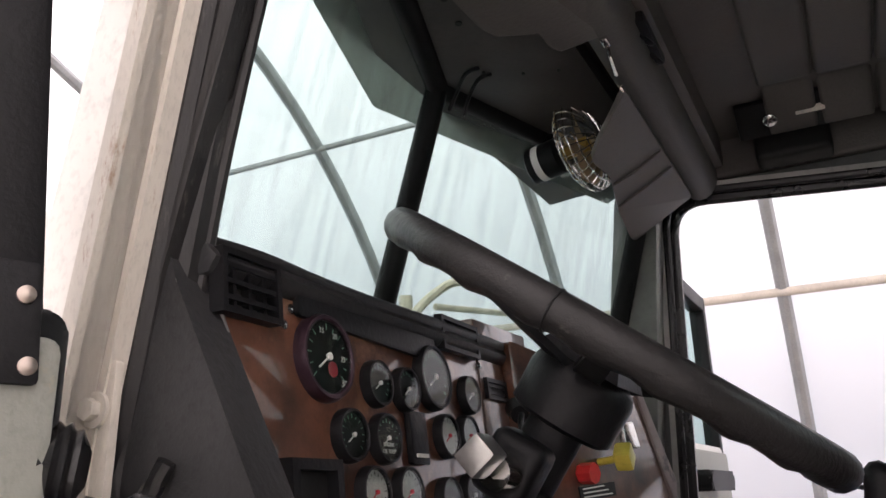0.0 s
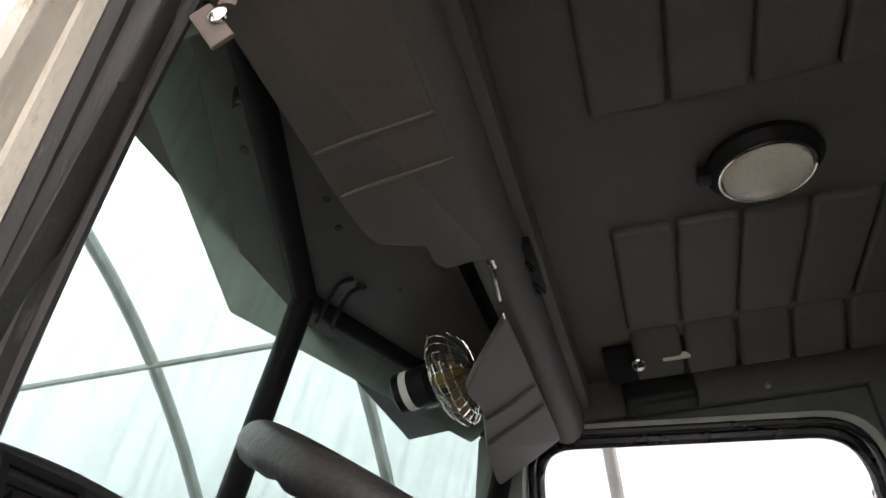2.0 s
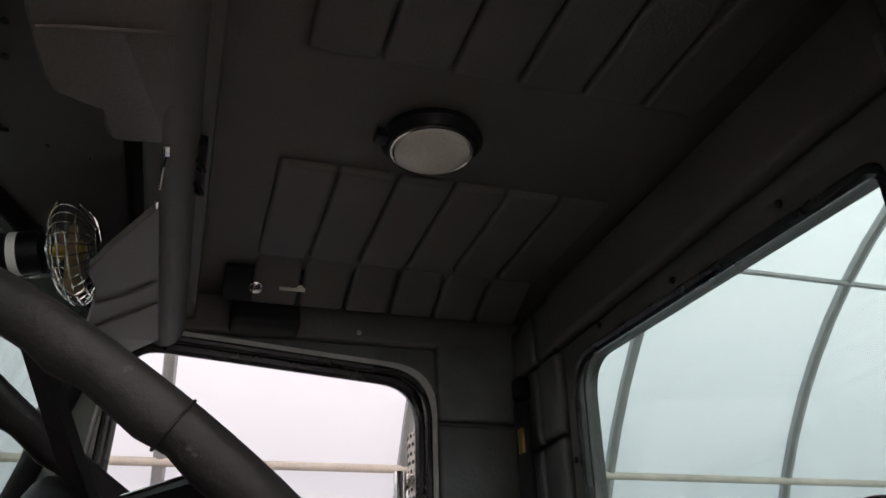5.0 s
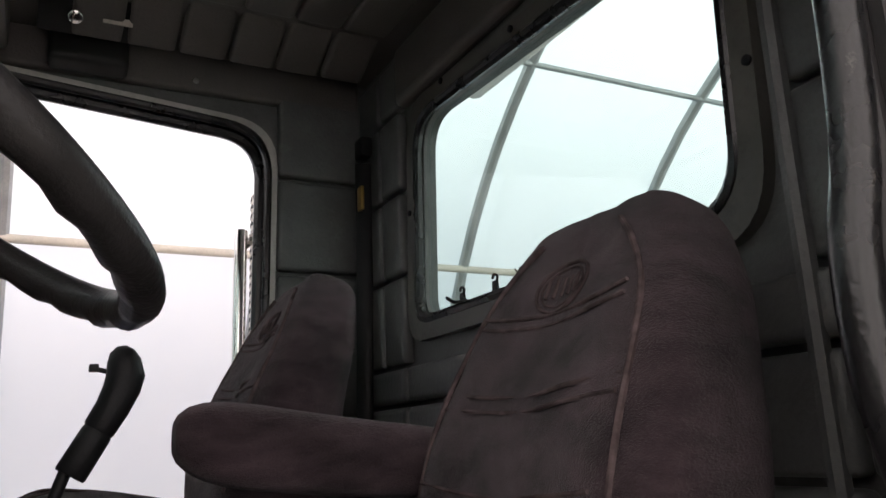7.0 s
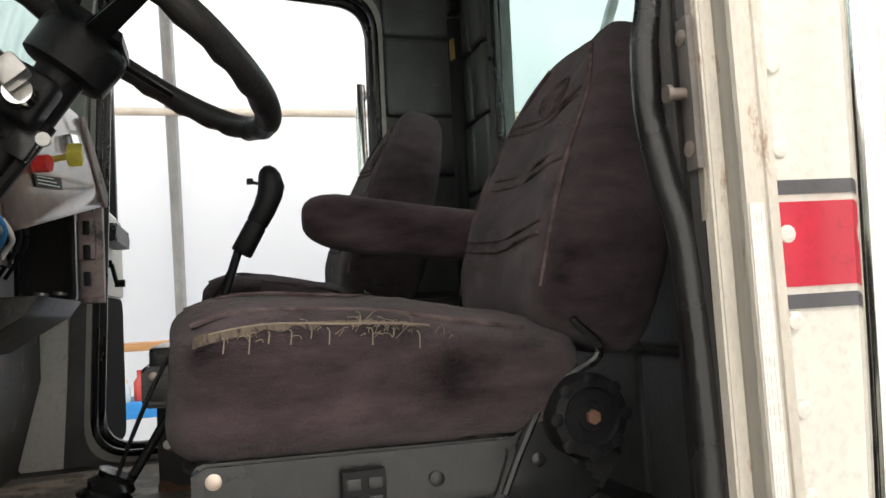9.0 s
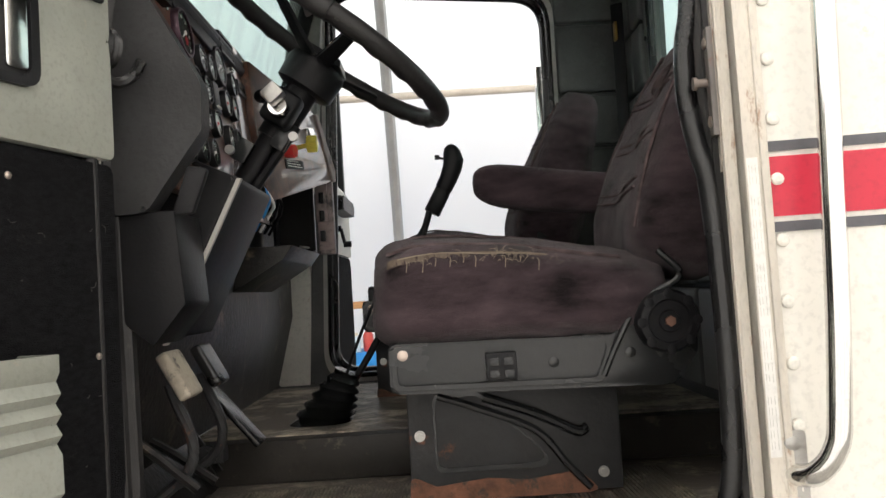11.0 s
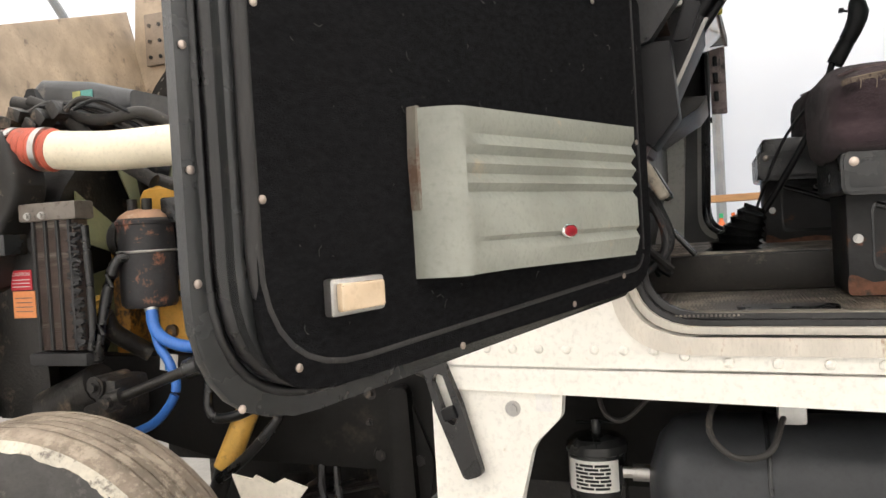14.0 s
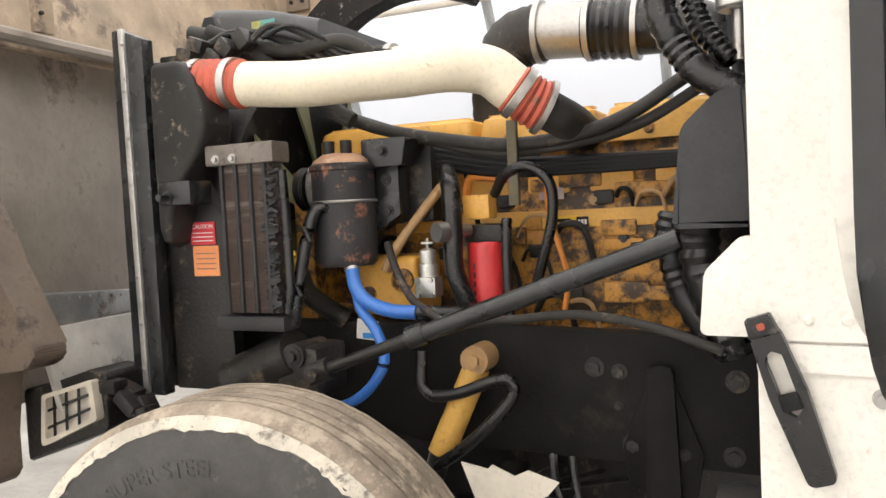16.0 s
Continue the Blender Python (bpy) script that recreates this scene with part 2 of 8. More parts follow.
def box(bm, c, s, bev=0.0, m=None, seg=2):
    r = bmesh.ops.create_cube(bm, size=1.0, matrix=Matrix.Translation(c) @ (m or Matrix()) @ Matrix.Diagonal((*s, 1)))
    if bev:
        es = {e for v in r["verts"] for e in v.link_edges}
        bmesh.ops.bevel(bm, geom=list(es), offset=bev, segments=seg, affect="EDGES", profile=0.6)
    return bm


def rod(bm, p0, p1, r, n=14, r1=None):
    p0, p1 = Vector(p0), Vector(p1)
    d = p1 - p0
    q = d.to_track_quat("Z", "Y").to_matrix().to_4x4()
    bmesh.ops.create_cone(bm, cap_ends=True, segments=n, radius1=r, radius2=r if r1 is None else r1, depth=d.length, matrix=Matrix.Translation((p0 + p1) / 2) @ q)
    return bm


def lathe(bm, prof, at, axis=(0, 0, 1), n=28):
    """Turns a profile of (radius, height) round the axis through at."""
    q = Vector(axis).to_track_quat("Z", "Y").to_matrix()
    rings = []
    for r, h in prof:
        rings.append([bm.verts.new(Vector(at) + q @ Vector((r * math.cos(a), r * math.sin(a), h))) for a in [2 * math.pi * k / n for k in range(n)]])
    for a, b in zip(rings, rings[1:]):
        for k in range(n):
            bm.faces.new((a[k], a[(k + 1) % n], b[(k + 1) % n], b[k]))
    for r in (rings[0], rings[-1]):
        bm.faces.new(r)
    return bm


def smooth_path(pts, per=6):
    P = [Vector(p) for p in pts]
    if len(P) < 3:
        return P
    P = [2 * P[0] - P[1]] + P + [2 * P[-1] - P[-2]]
    out = []
    for i in range(1, len(P) - 2):
        a, b, c, d = P[i - 1:i + 3]
        for k in range(per):
            t = k / per
            out.append(0.5 * ((2 * b) + (c - a) * t + (2 * a - 5 * b + 4 * c - d) * t * t + (3 * b - a - 3 * c + d) * t ** 3))
    return out + [P[-2]]


def tube(bm, pts, r, n=10, per=6, rib=0.0, pitch=0.012, closed=False, flat=1.0):
    """A hose along a smooth path; rib: depth of the corrugation."""
    P = smooth_path(pts, per) if per > 1 else [Vector(p) for p in pts]
    if rib:
        Q = [P[0]]
        for a, b in zip(P, P[1:]):
            m = max(1, int((b - a).length / (pitch / 2)))
            Q += [a.lerp(b, (k + 1) / m) for k in range(m)]
        P = Q
    up = Vector((0.13, 0.21, 0.97)).normalized()
    rings = []
    for i, p in enumerate(P):
        t = (P[(i + 1) % len(P)] - P[i - 1]) if closed else (P[min(i + 1, len(P) - 1)] - P[max(i - 1, 0)])
        t.normalize()
        s = t.cross(up)
        if s.length < 0.05:
            s = t.cross(Vector((1, 0, 0)))
        s.normalize()
        u = s.cross(t)
        rr = r + (rib if i % 2 else 0.0)
        rings.append([bm.verts.new(p + rr * (math.cos(a) * s + flat * math.sin(a) * u)) for a in [2 * math.pi * k / n for k in range(n)]])
    pairs = list(zip(rings, rings[1:])) + ([(rings[-1], rings[0])] if closed else [])
    for a, b in pairs:
        for k in range(n):
            bm.faces.new((a[k], a[(k + 1) % n], b[(k + 1) % n], b[k]))
    if not closed:
        bm.faces.new(rings[0]), bm.faces.new(rings[-1])
    return bm


def prism(bm, poly, lo, hi, f, bev=0.0):
    """A polygon of (a, b) drawn out from lo to hi; f(a, b, h) gives the place."""
    n = len(poly)
    lower = [bm.verts.new(f(a, b, lo)) for a, b in poly]
    upper = [bm.verts.new(f(a, b, hi)) for a, b in poly]
    fs = [bm.faces.new(lower), bm.faces.new(upper)]
    fs += [bm.faces.new((lower[k], lower[(k + 1) % n], upper[(k + 1) % n], upper[k])) for k in range(n)]
    if bev:
        es = {e for x in fs for e in x.edges}
        bmesh.ops.bevel(bm, geom=list(es), offset=bev, segments=2, affect="EDGES", profile=0.6)
    return bm


def XZ(a, b, h):
    return Vector((a, h, b))


def YZ(a, b, h):
    return Vector((h, a, b))


def XY(a, b, h):
    return Vector((a, b, h))


def rounded(poly, r, n=6):
    """A polygon with its corners rounded by r (one number, or one for each corner)."""
    out, m = [], len(poly)
    for i, p in enumerate(poly):
        rad = r[i] if isinstance(r, (list, tuple)) else r
        p, a, b = Vector(p), Vector(poly[i - 1]), Vector(poly[(i + 1) % m])
        u, v = (a - p).normalized(), (b - p).normalized()
        half = u.angle(v) / 2
        cut = min(rad / math.tan(half), 0.48 * (a - p).length, 0.48 * (b - p).length)
        s, e = p + u * cut, p + v * cut
        for k in range(n + 1):
            t = k / n
            out.append(tuple((1 - t) ** 2 * s + 2 * t * (1 - t) * p + t * t * e))
    return out


def ringplate(bm, outer, inner, lo, hi, f):
    """A plate between two outlines of the same number of points, with a thickness."""
    n = len(inner)
    L = [[bm.verts.new(f(a, b, h)) for a, b in poly] for poly, h in ((outer, lo), (inner, lo), (outer, hi), (inner, hi))]
    for k in range(n):
        j = (k + 1) % n
        bm.faces.new((L[0][k], L[0][j], L[1][j], L[1][k]))
        bm.faces.new((L[2][k], L[2][j], L[3][j], L[3][k]))
        bm.faces.new((L[0][k], L[0][j], L[2][j], L[2][k]))
        bm.faces.new((L[1][k], L[1][j], L[3][j], L[3][k]))
    return bm


def outline_to_rect(inner, lo, hi):
    """Points on a rectangle in the directions of the inner outline's points, corners kept by snapping."""
    cx, cy = (sum(p[0] for p in inner) / len(inner), sum(p[1] for p in inner) / len(inner))
    out = []
    for a, b in inner:
        dx, dy = a - cx, b - cy
        s = min(((hi[0] - cx) / dx if dx > 0 else (lo[0] - cx) / dx) if abs(dx) > 1e-9 else 1e9,
                ((hi[1] - cy) / dy if dy > 0 else (lo[1] - cy) / dy) if abs(dy) > 1e-9 else 1e9)
        out.append([cx + dx * s, cy + dy * s])
    for corner in ((lo[0], lo[1]), (hi[0], lo[1]), (hi[0], hi[1]), (lo[0], hi[1])):
        k = min(range(len(out)), key=lambda i: (out[i][0] - corner[0]) ** 2 + (out[i][1] - corner[1]) ** 2)
        out[k] = list(corner)
    return [tuple(p) for p in out]


def outline_to_poly(inner, poly):
    """Points on a polygon in the directions of the inner outline's points, its corners kept."""
    cx, cy = (sum(p[0] for p in inner) / len(inner), sum(p[1] for p in inner) / len(inner))
    out = []
    for a, b in inner:
        d = Vector((a - cx, b - cy))
        best = 9.0e9
        for p, q in zip(poly, poly[1:] + poly[:1]):
            e = Vector(q) - Vector(p)
            det = d.x * -e.y + e.x * d.y
            if abs(det) < 1e-9:
                continue
            rx, ry = p[0] - cx, p[1] - cy
            s, k = (rx * -e.y + e.x * ry) / det, (d.x * ry - d.y * rx) / det
            if s > 0 and -1e-6 <= k <= 1 + 1e-6:
                best = min(best, s)
        out.append([cx + d.x * best, cy + d.y * best])
    for corner in poly:
        k = min(range(len(out)), key=lambda i: (out[i][0] - corner[0]) ** 2 + (out[i][1] - corner[1]) ** 2)
        out[k] = list(corner)
    return [tuple(p) for p in out]


def grow(poly, d):
    cx, cy = (sum(p[0] for p in poly) / len(poly), sum(p[1] for p in poly) / len(poly))
    w = max(p[0] for p in poly) - cx
    h = max(p[1] for p in poly) - cy
    return [(cx + (a - cx) * (w + d) / w, cy + (b - cy) * (h + d) / h) for a, b in poly]


def loft(bm, rings):
    R = [[bm.verts.new(p) for p in r] for r in rings]
    n = len(R[0])
    for a, b in zip(R, R[1:]):
        for k in range(n):
            bm.faces.new((a[k], a[(k + 1) % n], b[(k + 1) % n], b[k]))
    bm.faces.new(R[0]), bm.faces.new(R[-1])
    return bm


def superring(c, u, v, a, b, e=0.5, n=24):
    """A rounded-square ring round c in the plane of u and v."""
    out = []
    for k in range(n):
        t = 2 * math.pi * k / n
        x, y = math.cos(t), math.sin(t)
        out.append(Vector(c) + u * (a * math.copysign(abs(x) ** e, x)) + v * (b * math.copysign(abs(y) ** e, y)))
    return out


def crumple(ob, lv, size, depth, seed):
    """Soft folds in upholstery: finer faces pushed in and out by cloud noise."""
    subdiv(ob, lv)
    for k, (s, d) in enumerate(((size, depth), (size * 0.3, depth * 0.35))):
        t = bpy.data.textures.new("folds", "CLOUDS")
        t.noise_scale, t.noise_depth = s, 1
        m = ob.modifiers.new("folds", "DISPLACE")
        m.texture, m.strength, m.mid_level = t, d, 0.5
    return ob


def subdiv(ob, lv=1):
    m = ob.modifiers.new("subdivision", "SUBSURF")
    m.levels = m.render_levels = lv
    return ob


def words(text, size, m, material, name, parent, align="CENTER", thick=0.0004):
    cu = bpy.data.curves.new(name, "FONT")
    cu.body, cu.size, cu.extrude, cu.align_x, cu.align_y = text, size, thick, align, "CENTER"
    tmp = new(name, cu)
    me = bpy.data.meshes.new_from_object(tmp.evaluated_get(bpy.context.evaluated_depsgraph_get()))
    bpy.data.objects.remove(tmp)
    me.materials.clear()
    me.materials.append(material)
    me.transform(m)
    ob = new(name, me)
    ob.parent = parent
    return ob


def bolt(bm, at, axis, r=0.012, h=0.008, washer=True):
    a = Vector(axis).normalized()
    at = Vector(at)
    if washer:
        rod(bm, at - a * 0.001, at + a * 0.003, r * 1.6, 16)
    rod(bm, at, at + a * (h + 0.003), r, 6)
    return bm


# ---- the shelter: ground, fabric on round hoops, purlins
bm = B()
box(bm, (0, 2, -0.1), (3000, 3000, 0.2))
solo("ground", bm, CONCRETE, "grey packed gravel ground under the truck", "ground", kind="structure")
YC, ZC, RAD = 1.9, 1.0, 4.4
ARC = [(YC + RAD, 0.0)] + [(YC + RAD * math.cos(a), ZC + RAD * math.sin(a)) for a in [math.pi * k / 40 for k in range(41)]] + [(YC - RAD, 0.0)]
bm = B()
xs = [-12 + 1.55 * k for k in range(16)]
rows = [[bm.verts.new((x, y, z)) for y, z in ARC] for x in xs]
for a, b in zip(rows, rows[1:]):
    for k in range(len(ARC) - 1):
        bm.faces.new((a[k], a[k + 1], b[k + 1], b[k]))
for r in (rows[0], rows[-1]):
    bm.faces.new(r)
solo("shelter_fabric", bm, FABRIC, "white translucent fabric cover of a hoop shelter", "backdrop", kind="structure")
for k in range(9):
    x = [-6.4, -4.85, -3.3, -1.85, -0.33, 1.32, 2.97, 4.62, 6.25][k]
    bm = B()
    tube(bm, [(x, YC + (y - YC) * 0.99, ZC + (z - ZC) * 0.99 if z > ZC else z) for y, z in ARC], 0.045, 8, per=1)
    solo("hoop", bm, GALV, "grey galvanised steel hoop holding up the shelter fabric", "hoop", "shelter hoops")
for ang, r, m in ((31, 0.03, STRAP), (54, 0.022, GALV), (100, 0.022, GALV), (140, 0.022, GALV)):
    a = radians(ang)
    bm = B()
    rod(bm, (-11, YC + 4.33 * math.cos(a), ZC + 4.33 * math.sin(a)), (11, YC + 4.33 * math.cos(a), ZC + 4.33 * math.sin(a)), r, 10)
    solo("purlin", bm, m, "long straight purlin pipe running between shelter hoops", "pipe", "shelter purlins")

# ---- the cab's body: the driver's side skin leans in towards the front
SX0, SY0, SLOPE = -0.5, 0.412, -0.122


def SKIN(a, b, h):
    """Place on the driver's side: a along the truck, b up, h outwards from the skin."""
    return Vector((a - 0.12 * h, SY0 + SLOPE * (a - SX0) - h, b))


cab = thing("truck_cab", "white riveted truck cab with an open driver doorway", "truck cab")
OPEN = rounded([(-0.540, 1.25), (0.35, 1.25), (0.35, 2.66), (-0.424, 2.66), (-0.549, 2.02)], [0.13, 0.12, 0.12, 0.10, 0.3], 8)
bm = B()
ringplate(bm, outline_to_poly(OPEN, [(-0.96, 1.185), (0.74, 1.185), (0.74, 2.86), (-0.46, 2.86), (-0.60, 2.24), (-0.96, 2.20)]), OPEN, 0.0, -0.02, SKIN)
skin = part("side_skin", bm, WHITE, cab, "cream-white riveted side skin")
bm = B()
ringplate(bm, grow(OPEN, 0.030), OPEN, 0.008, -0.045, SKIN)
part("door_jamb", bm, JAMB, cab, "worn cream door jamb", )
bm = B()
ringplate(bm, grow(OPEN, -0.002), grow(OPEN, -0.014), -0.02, -0.055, SKIN)
part("jamb_step", bm, JAMB, cab)
bm = B()
tube(bm, [SKIN(a, b, -0.048) for a, b in grow(OPEN, -0.013)], 0.013, 8, per=1, closed=True)
tube(bm, [SKIN(a, b, -0.068) for a, b in grow(OPEN, -0.022)], 0.015, 8, per=1, closed=True)
part("door_seal", bm, SEAL, cab, "dusty black rubber door seal")
# wide black trim of the front pillar, inside the seal
bm = B()
for k, (o, w, h) in enumerate(((-0.034, 0.014, -0.060), (-0.024, 0.011, -0.070), (-0.013, 0.012, -0.072), (-0.003, 0.013, -0.074), (0.008, 0.010, -0.078))):
    tube(bm, [SKIN(a + o, b, h) for a, b in ((-0.524, 1.75), (-0.519, 2.0), (-0.494, 2.2), (-0.454, 2.38), (-0.406, 2.55), (-0.356, 2.68))], w * 0.62, 8)
part("pillar_trim", bm, SEAL, cab, "dusty black ribbed pillar trim")
for z, a in ((2.282, -0.483), (2.36, -0.466), (2.19, -0.501), (2.45, -0.436)):
    bm = B()
    rod(bm, SKIN(a, z, -0.068), SKIN(a, z, -0.0605), 0.0032, 8)
    part("screw", bm, INK, cab)
# rivets along the skin
rv = B()
lathe(rv, [(0.0095, 0), (0.008, 0.003), (0.004, 0.0048)], (0, 0, 0), (0, -1, 0), 10)
rv_me = bpy.data.meshes.new("rivet")
rv.to_mesh(rv_me)
rv.free()
rv_me.materials.append(WHITE)
spots = [(0.390, 1.30 + 0.0785 * k) for k in range(17)] + [(-0.93 + 0.055 * k, 1.225 if k < 9 else 1.215) for k in range(10)] + [(-0.36 + 0.08 * k, 1.205) for k in range(16)] + [(0.62, 1.25 + 0.08 * k) for k in range(16)]
for a, z in spots:
    r = new("rivet", rv_me)
    r.location = SKIN(a, z, 0.001)
    r.parent = skin
for z, w, m in ((1.8135, 0.013, GREYSTRIPE), (1.7095, 0.013, GREYSTRIPE), (1.7615, 0.077, RED)):
    bm = B()
    prism(bm, [(0.381, z - w / 2), (0.74, z - w / 2), (0.74, z + w / 2), (0.381, z + w / 2)], -0.001, 0.003, SKIN)
    part("stripe", bm, m, cab, "red painted stripe" if m is RED else "dark grey pinstripe")
bm = B()
prism(bm, [(0.369, 1.2), (0.3795, 1.2), (0.3795, 2.86), (0.369, 2.86)], -0.001, 0.012, SKIN, 0.003)
part("skin_edge_rib", bm, JAMB, cab)
# striker plate and bolt on the inner face of the rear jamb


def RJ(h, z, w):
    """On the rear jamb's forward face: h outwards, z up, w proud of it."""
    return SKIN(0.3335 - w, z, h)


bm = B()
prism(bm, [(-0.10, 1.30), (-0.022, 1.30), (-0.022, 2.60), (-0.10, 2.60)], -0.006, 0.0, RJ)
part("jamb_return", bm, JAMB, cab)
bm = B()
prism(bm, rounded([(-0.082, 1.80), (-0.034, 1.785), (-0.026, 1.83), (-0.026, 2.03), (-0.082, 2.03)], 0.012, 3), 0.0, 0.003, RJ)
part("jamb_bracket", bm, mat("rusty_jamb", (0.34, 0.30, 0.26), 0.5, 0.2, var=0.2, stain=RUST, amount=0.3, sscale=18), cab, "rust-stained jamb bracket")
bm = B()
prism(bm, [(-0.044, 1.838), (-0.022, 1.838), (-0.022, 1.985), (-0.044, 1.985)], 0.003, 0.011, RJ, 0.002)
striker = part("striker_plate", bm, mat("worn_striker", (0.15, 0.135, 0.125), 0.5, 0.2, stain=RUST, amount=0.2, sscale=20), cab, "steel door striker plate")
for z in (1.858, 1.965):
    bm = B()
    lathe(bm, [(0.008, 0), (0.008, 0.002), (0.004, 0.003)], RJ(-0.033, z, 0.011), (-1, 0, 0), 12)
    part("screw", bm, SCREW, striker)
bm = B()
rod(bm, RJ(-0.036, 1.912, 0.010), RJ(-0.036, 1.912, 0.026), 0.0060, 16)
rod(bm, RJ(-0.036, 1.912, 0.025), RJ(-0.036, 1.912, 0.030), 0.0088, 16)
part("striker_bolt", bm, mat("worn_bolt", (0.22, 0.18, 0.155), 0.45, 0.4), striker)
bm = B()
tube(bm, [SKIN(a, z, h) for a, z, h in ((0.322, 2.3, -0.066), (0.318, 2.1, -0.068), (0.312, 2.02, -0.070), (0.303, 1.97, -0.072), (0.301, 1.90, -0.070), (0.309, 1.83, -0.062), (0.318, 1.77, -0.054), (0.322, 1.6, -0.048), (0.319, 1.42, -0.048), (0.305, 1.33, -0.050))], 0.0145, 12)
part("loose_seal", bm, RUBBER, cab, "sagging black rubber seal")
# peeling paint low on the side skin
CHIP = mat("peeled_paint", (0.36, 0.25, 0.13), 0.8, var=0.4, stain=(0.55, 0.47, 0.36), amount=0.4, sscale=30)
rc = random.Random(3)
for a0, z0, a1, z1, w in ((0.448, 1.36, 0.452, 1.325, 0.004), (0.452, 1.325, 0.462, 1.292, 0.005), (0.462, 1.292, 0.52, 1.300, 0.003), (0.52, 1.300, 0.60, 1.318, 0.003), (0.392, 1.305, 0.404, 1.285, 0.006), (0.515, 1.365, 0.555, 1.372, 0.002)):
    d = Vector((a1 - a0, z1 - z0))
    n2 = Vector((-d.y, d.x)).normalized()
    side = [Vector((a0, z0)) + d * (k / 9) for k in range(10)]
    poly = [tuple(p + n2 * w * rc.uniform(0.2, 1.0)) for p in side] + [tuple(p - n2 * w * rc.uniform(0.0, 0.7)) for p in reversed(side)]
    bm = B()
    prism(bm, poly, 0.0, 0.0012, SKIN)
    part("paint_chip", bm, CHIP, skin, "peeled rusty paint edge")
# certification sticker on the jamb
bm = B()
prism(bm, [(0.3515, 1.42), (0.3655, 1.42), (0.3655, 1.80), (0.3515, 1.80)], 0.0085, 0.0095, SKIN)
st = part("jamb_label", bm, STICKWHITE, cab, "pale paper data label with unreadable print")
bm = B()
for k in range(26):
    if k % 6 != 5:
        box(bm, SKIN(0.3575, 1.435 + 0.014 * k, 0.0093), (0.0005, 0.0006, 0.009))
        box(bm, SKIN(0.354, 1.435 + 0.014 * k, 0.0093), (0.0005, 0.0006, 0.011))
        box(bm, SKIN(0.362, 1.435 + 0.014 * k, 0.0093), (0.0005, 0.0006, 0.011))
tagged(part("faint_print", bm, mat("faded_ink", (0.42, 0.41, 0.37), 0.6), st), kind="stuff")
# blue sticker
bm = B()
prism(bm, [(0.195, 1.14), (0.285, 1.14), (0.285, 1.212), (0.195, 1.212)], 0.0005, 0.0015, SKIN)
st = part("sticker", bm, STICKBLUE, cab, "square blue and white sticker")
FACE = Matrix.Rotation(radians(-7), 4, "Z") @ Matrix.Rotation(radians(90), 4, "X")
words("F", 0.035, Matrix.Translation(SKIN(0.222, 1.193, 0.002)) @ FACE, STICKWHITE, "lettering", st)
words("22", 0.022, Matrix.Translation(SKIN(0.268, 1.202, 0.002)) @ FACE, STICKWHITE, "lettering", st)
bm = B()
box(bm, SKIN(0.201, 1.198, 0.002), (0.003, 0.001, 0.02))
part("lettering_bar", bm, STICKWHITE, st)
bm = B()
box(bm, SKIN(0.247, 1.165, 0.002), (0.02, 0.001, 0.006))
part("lettering_bar", bm, STICKWHITE, st)
# lower body below the doorway, rear and under floor
bm = B()
prism(bm, [(-0.955, 1.14), (0.74, 1.115), (0.74, 1.19), (-0.955, 1.19)], 0.0, -0.03, SKIN)
part("sill_flange", bm, WHITE, cab)
# cowl panel at the front end with the firewall
bm = B()
box(bm, (-0.935, 1.16, 1.75), (0.03, 1.36, 1.0), 0.006)
part("firewall", bm, GRIME, cab, "grimy black firewall")
bm = B()
box(bm, (-0.74, 1.16, 2.16), (0.44, 1.36, 0.03), 0.006)
part("cowl_top", bm, WHITE, cab)

# grab bar behind the doorway
bar = thing("grab_bar", "polished chrome vertical grab bar on the cab side", "grab bar")
bm = B()
tube(bm, [SKIN(0.455, 2.75, 0.05), SKIN(0.452, 2.2, 0.05), SKIN(0.436, 1.7, 0.05), SKIN(0.424, 1.49, 0.05), SKIN(0.416, 1.435, 0.047), SKIN(0.396, 1.405, 0.035), SKIN(0.383, 1.398, 0.012), SKIN(0.381, 1.397, 0.0)], 0.0145, 14)
part("bar", bm, CHROME, bar)
bm = B()
prism(bm, rounded([(0.362, 1.345), (0.396, 1.345), (0.396, 1.452), (0.362, 1.452)], 0.006, 3), 0.0, 0.006, SKIN)
pl = part("mount_plate", bm, STEEL, bar)
for z in (1.360, 1.437):
    bm = B()
    lathe(bm, [(0.010, 0), (0.010, 0.005), (0.004, 0.008)], SKIN(0.378, z, 0.006), (0, -1, 0), 12)
    part("screw", bm, STEEL, pl)

# floor
bm = B()
prism(bm, [(-0.68, 0.500), (0.64, 0.340), (0.64, 0.96), (-0.68, 0.96)], 1.25, 1.28, XY)
fl = part("cab_floor", bm, MAT, cab, "black ribbed rubber floor mat worn and dusty")
bm = B()
for k in range(118):
    x = -0.55 + 0.0078 * k
    box(bm, (x, 0.67, 1.2815), (0.004, 0.44, 0.004))
part("mat_ribs", bm, MAT, fl)
tagged(fl.children[0], kind="stuff")
bm = B()
box(bm, (-0.02, 1.46, 1.325), (1.32, 1.02, 0.09), 0.012)
tun = part("raised_floor", bm, mat("tunnel_rubber", (0.032, 0.029, 0.026), 0.42, spec=0.5, stain=(0.12, 0.10, 0.08), amount=0.28, sscale=9), cab, "raised rubber-covered tunnel floor")
# paler ribs over dark rubber carry the light reflected off the tunnel top
bm = B()
for k in range(100):
    y = 0.99 + 0.0088 * k
    box(bm, (-0.05, y, 1.3715), (1.2, 0.0045, 0.004))
tagged(part("mat_ribs", bm, MAT, tun), kind="stuff")
bm = B()
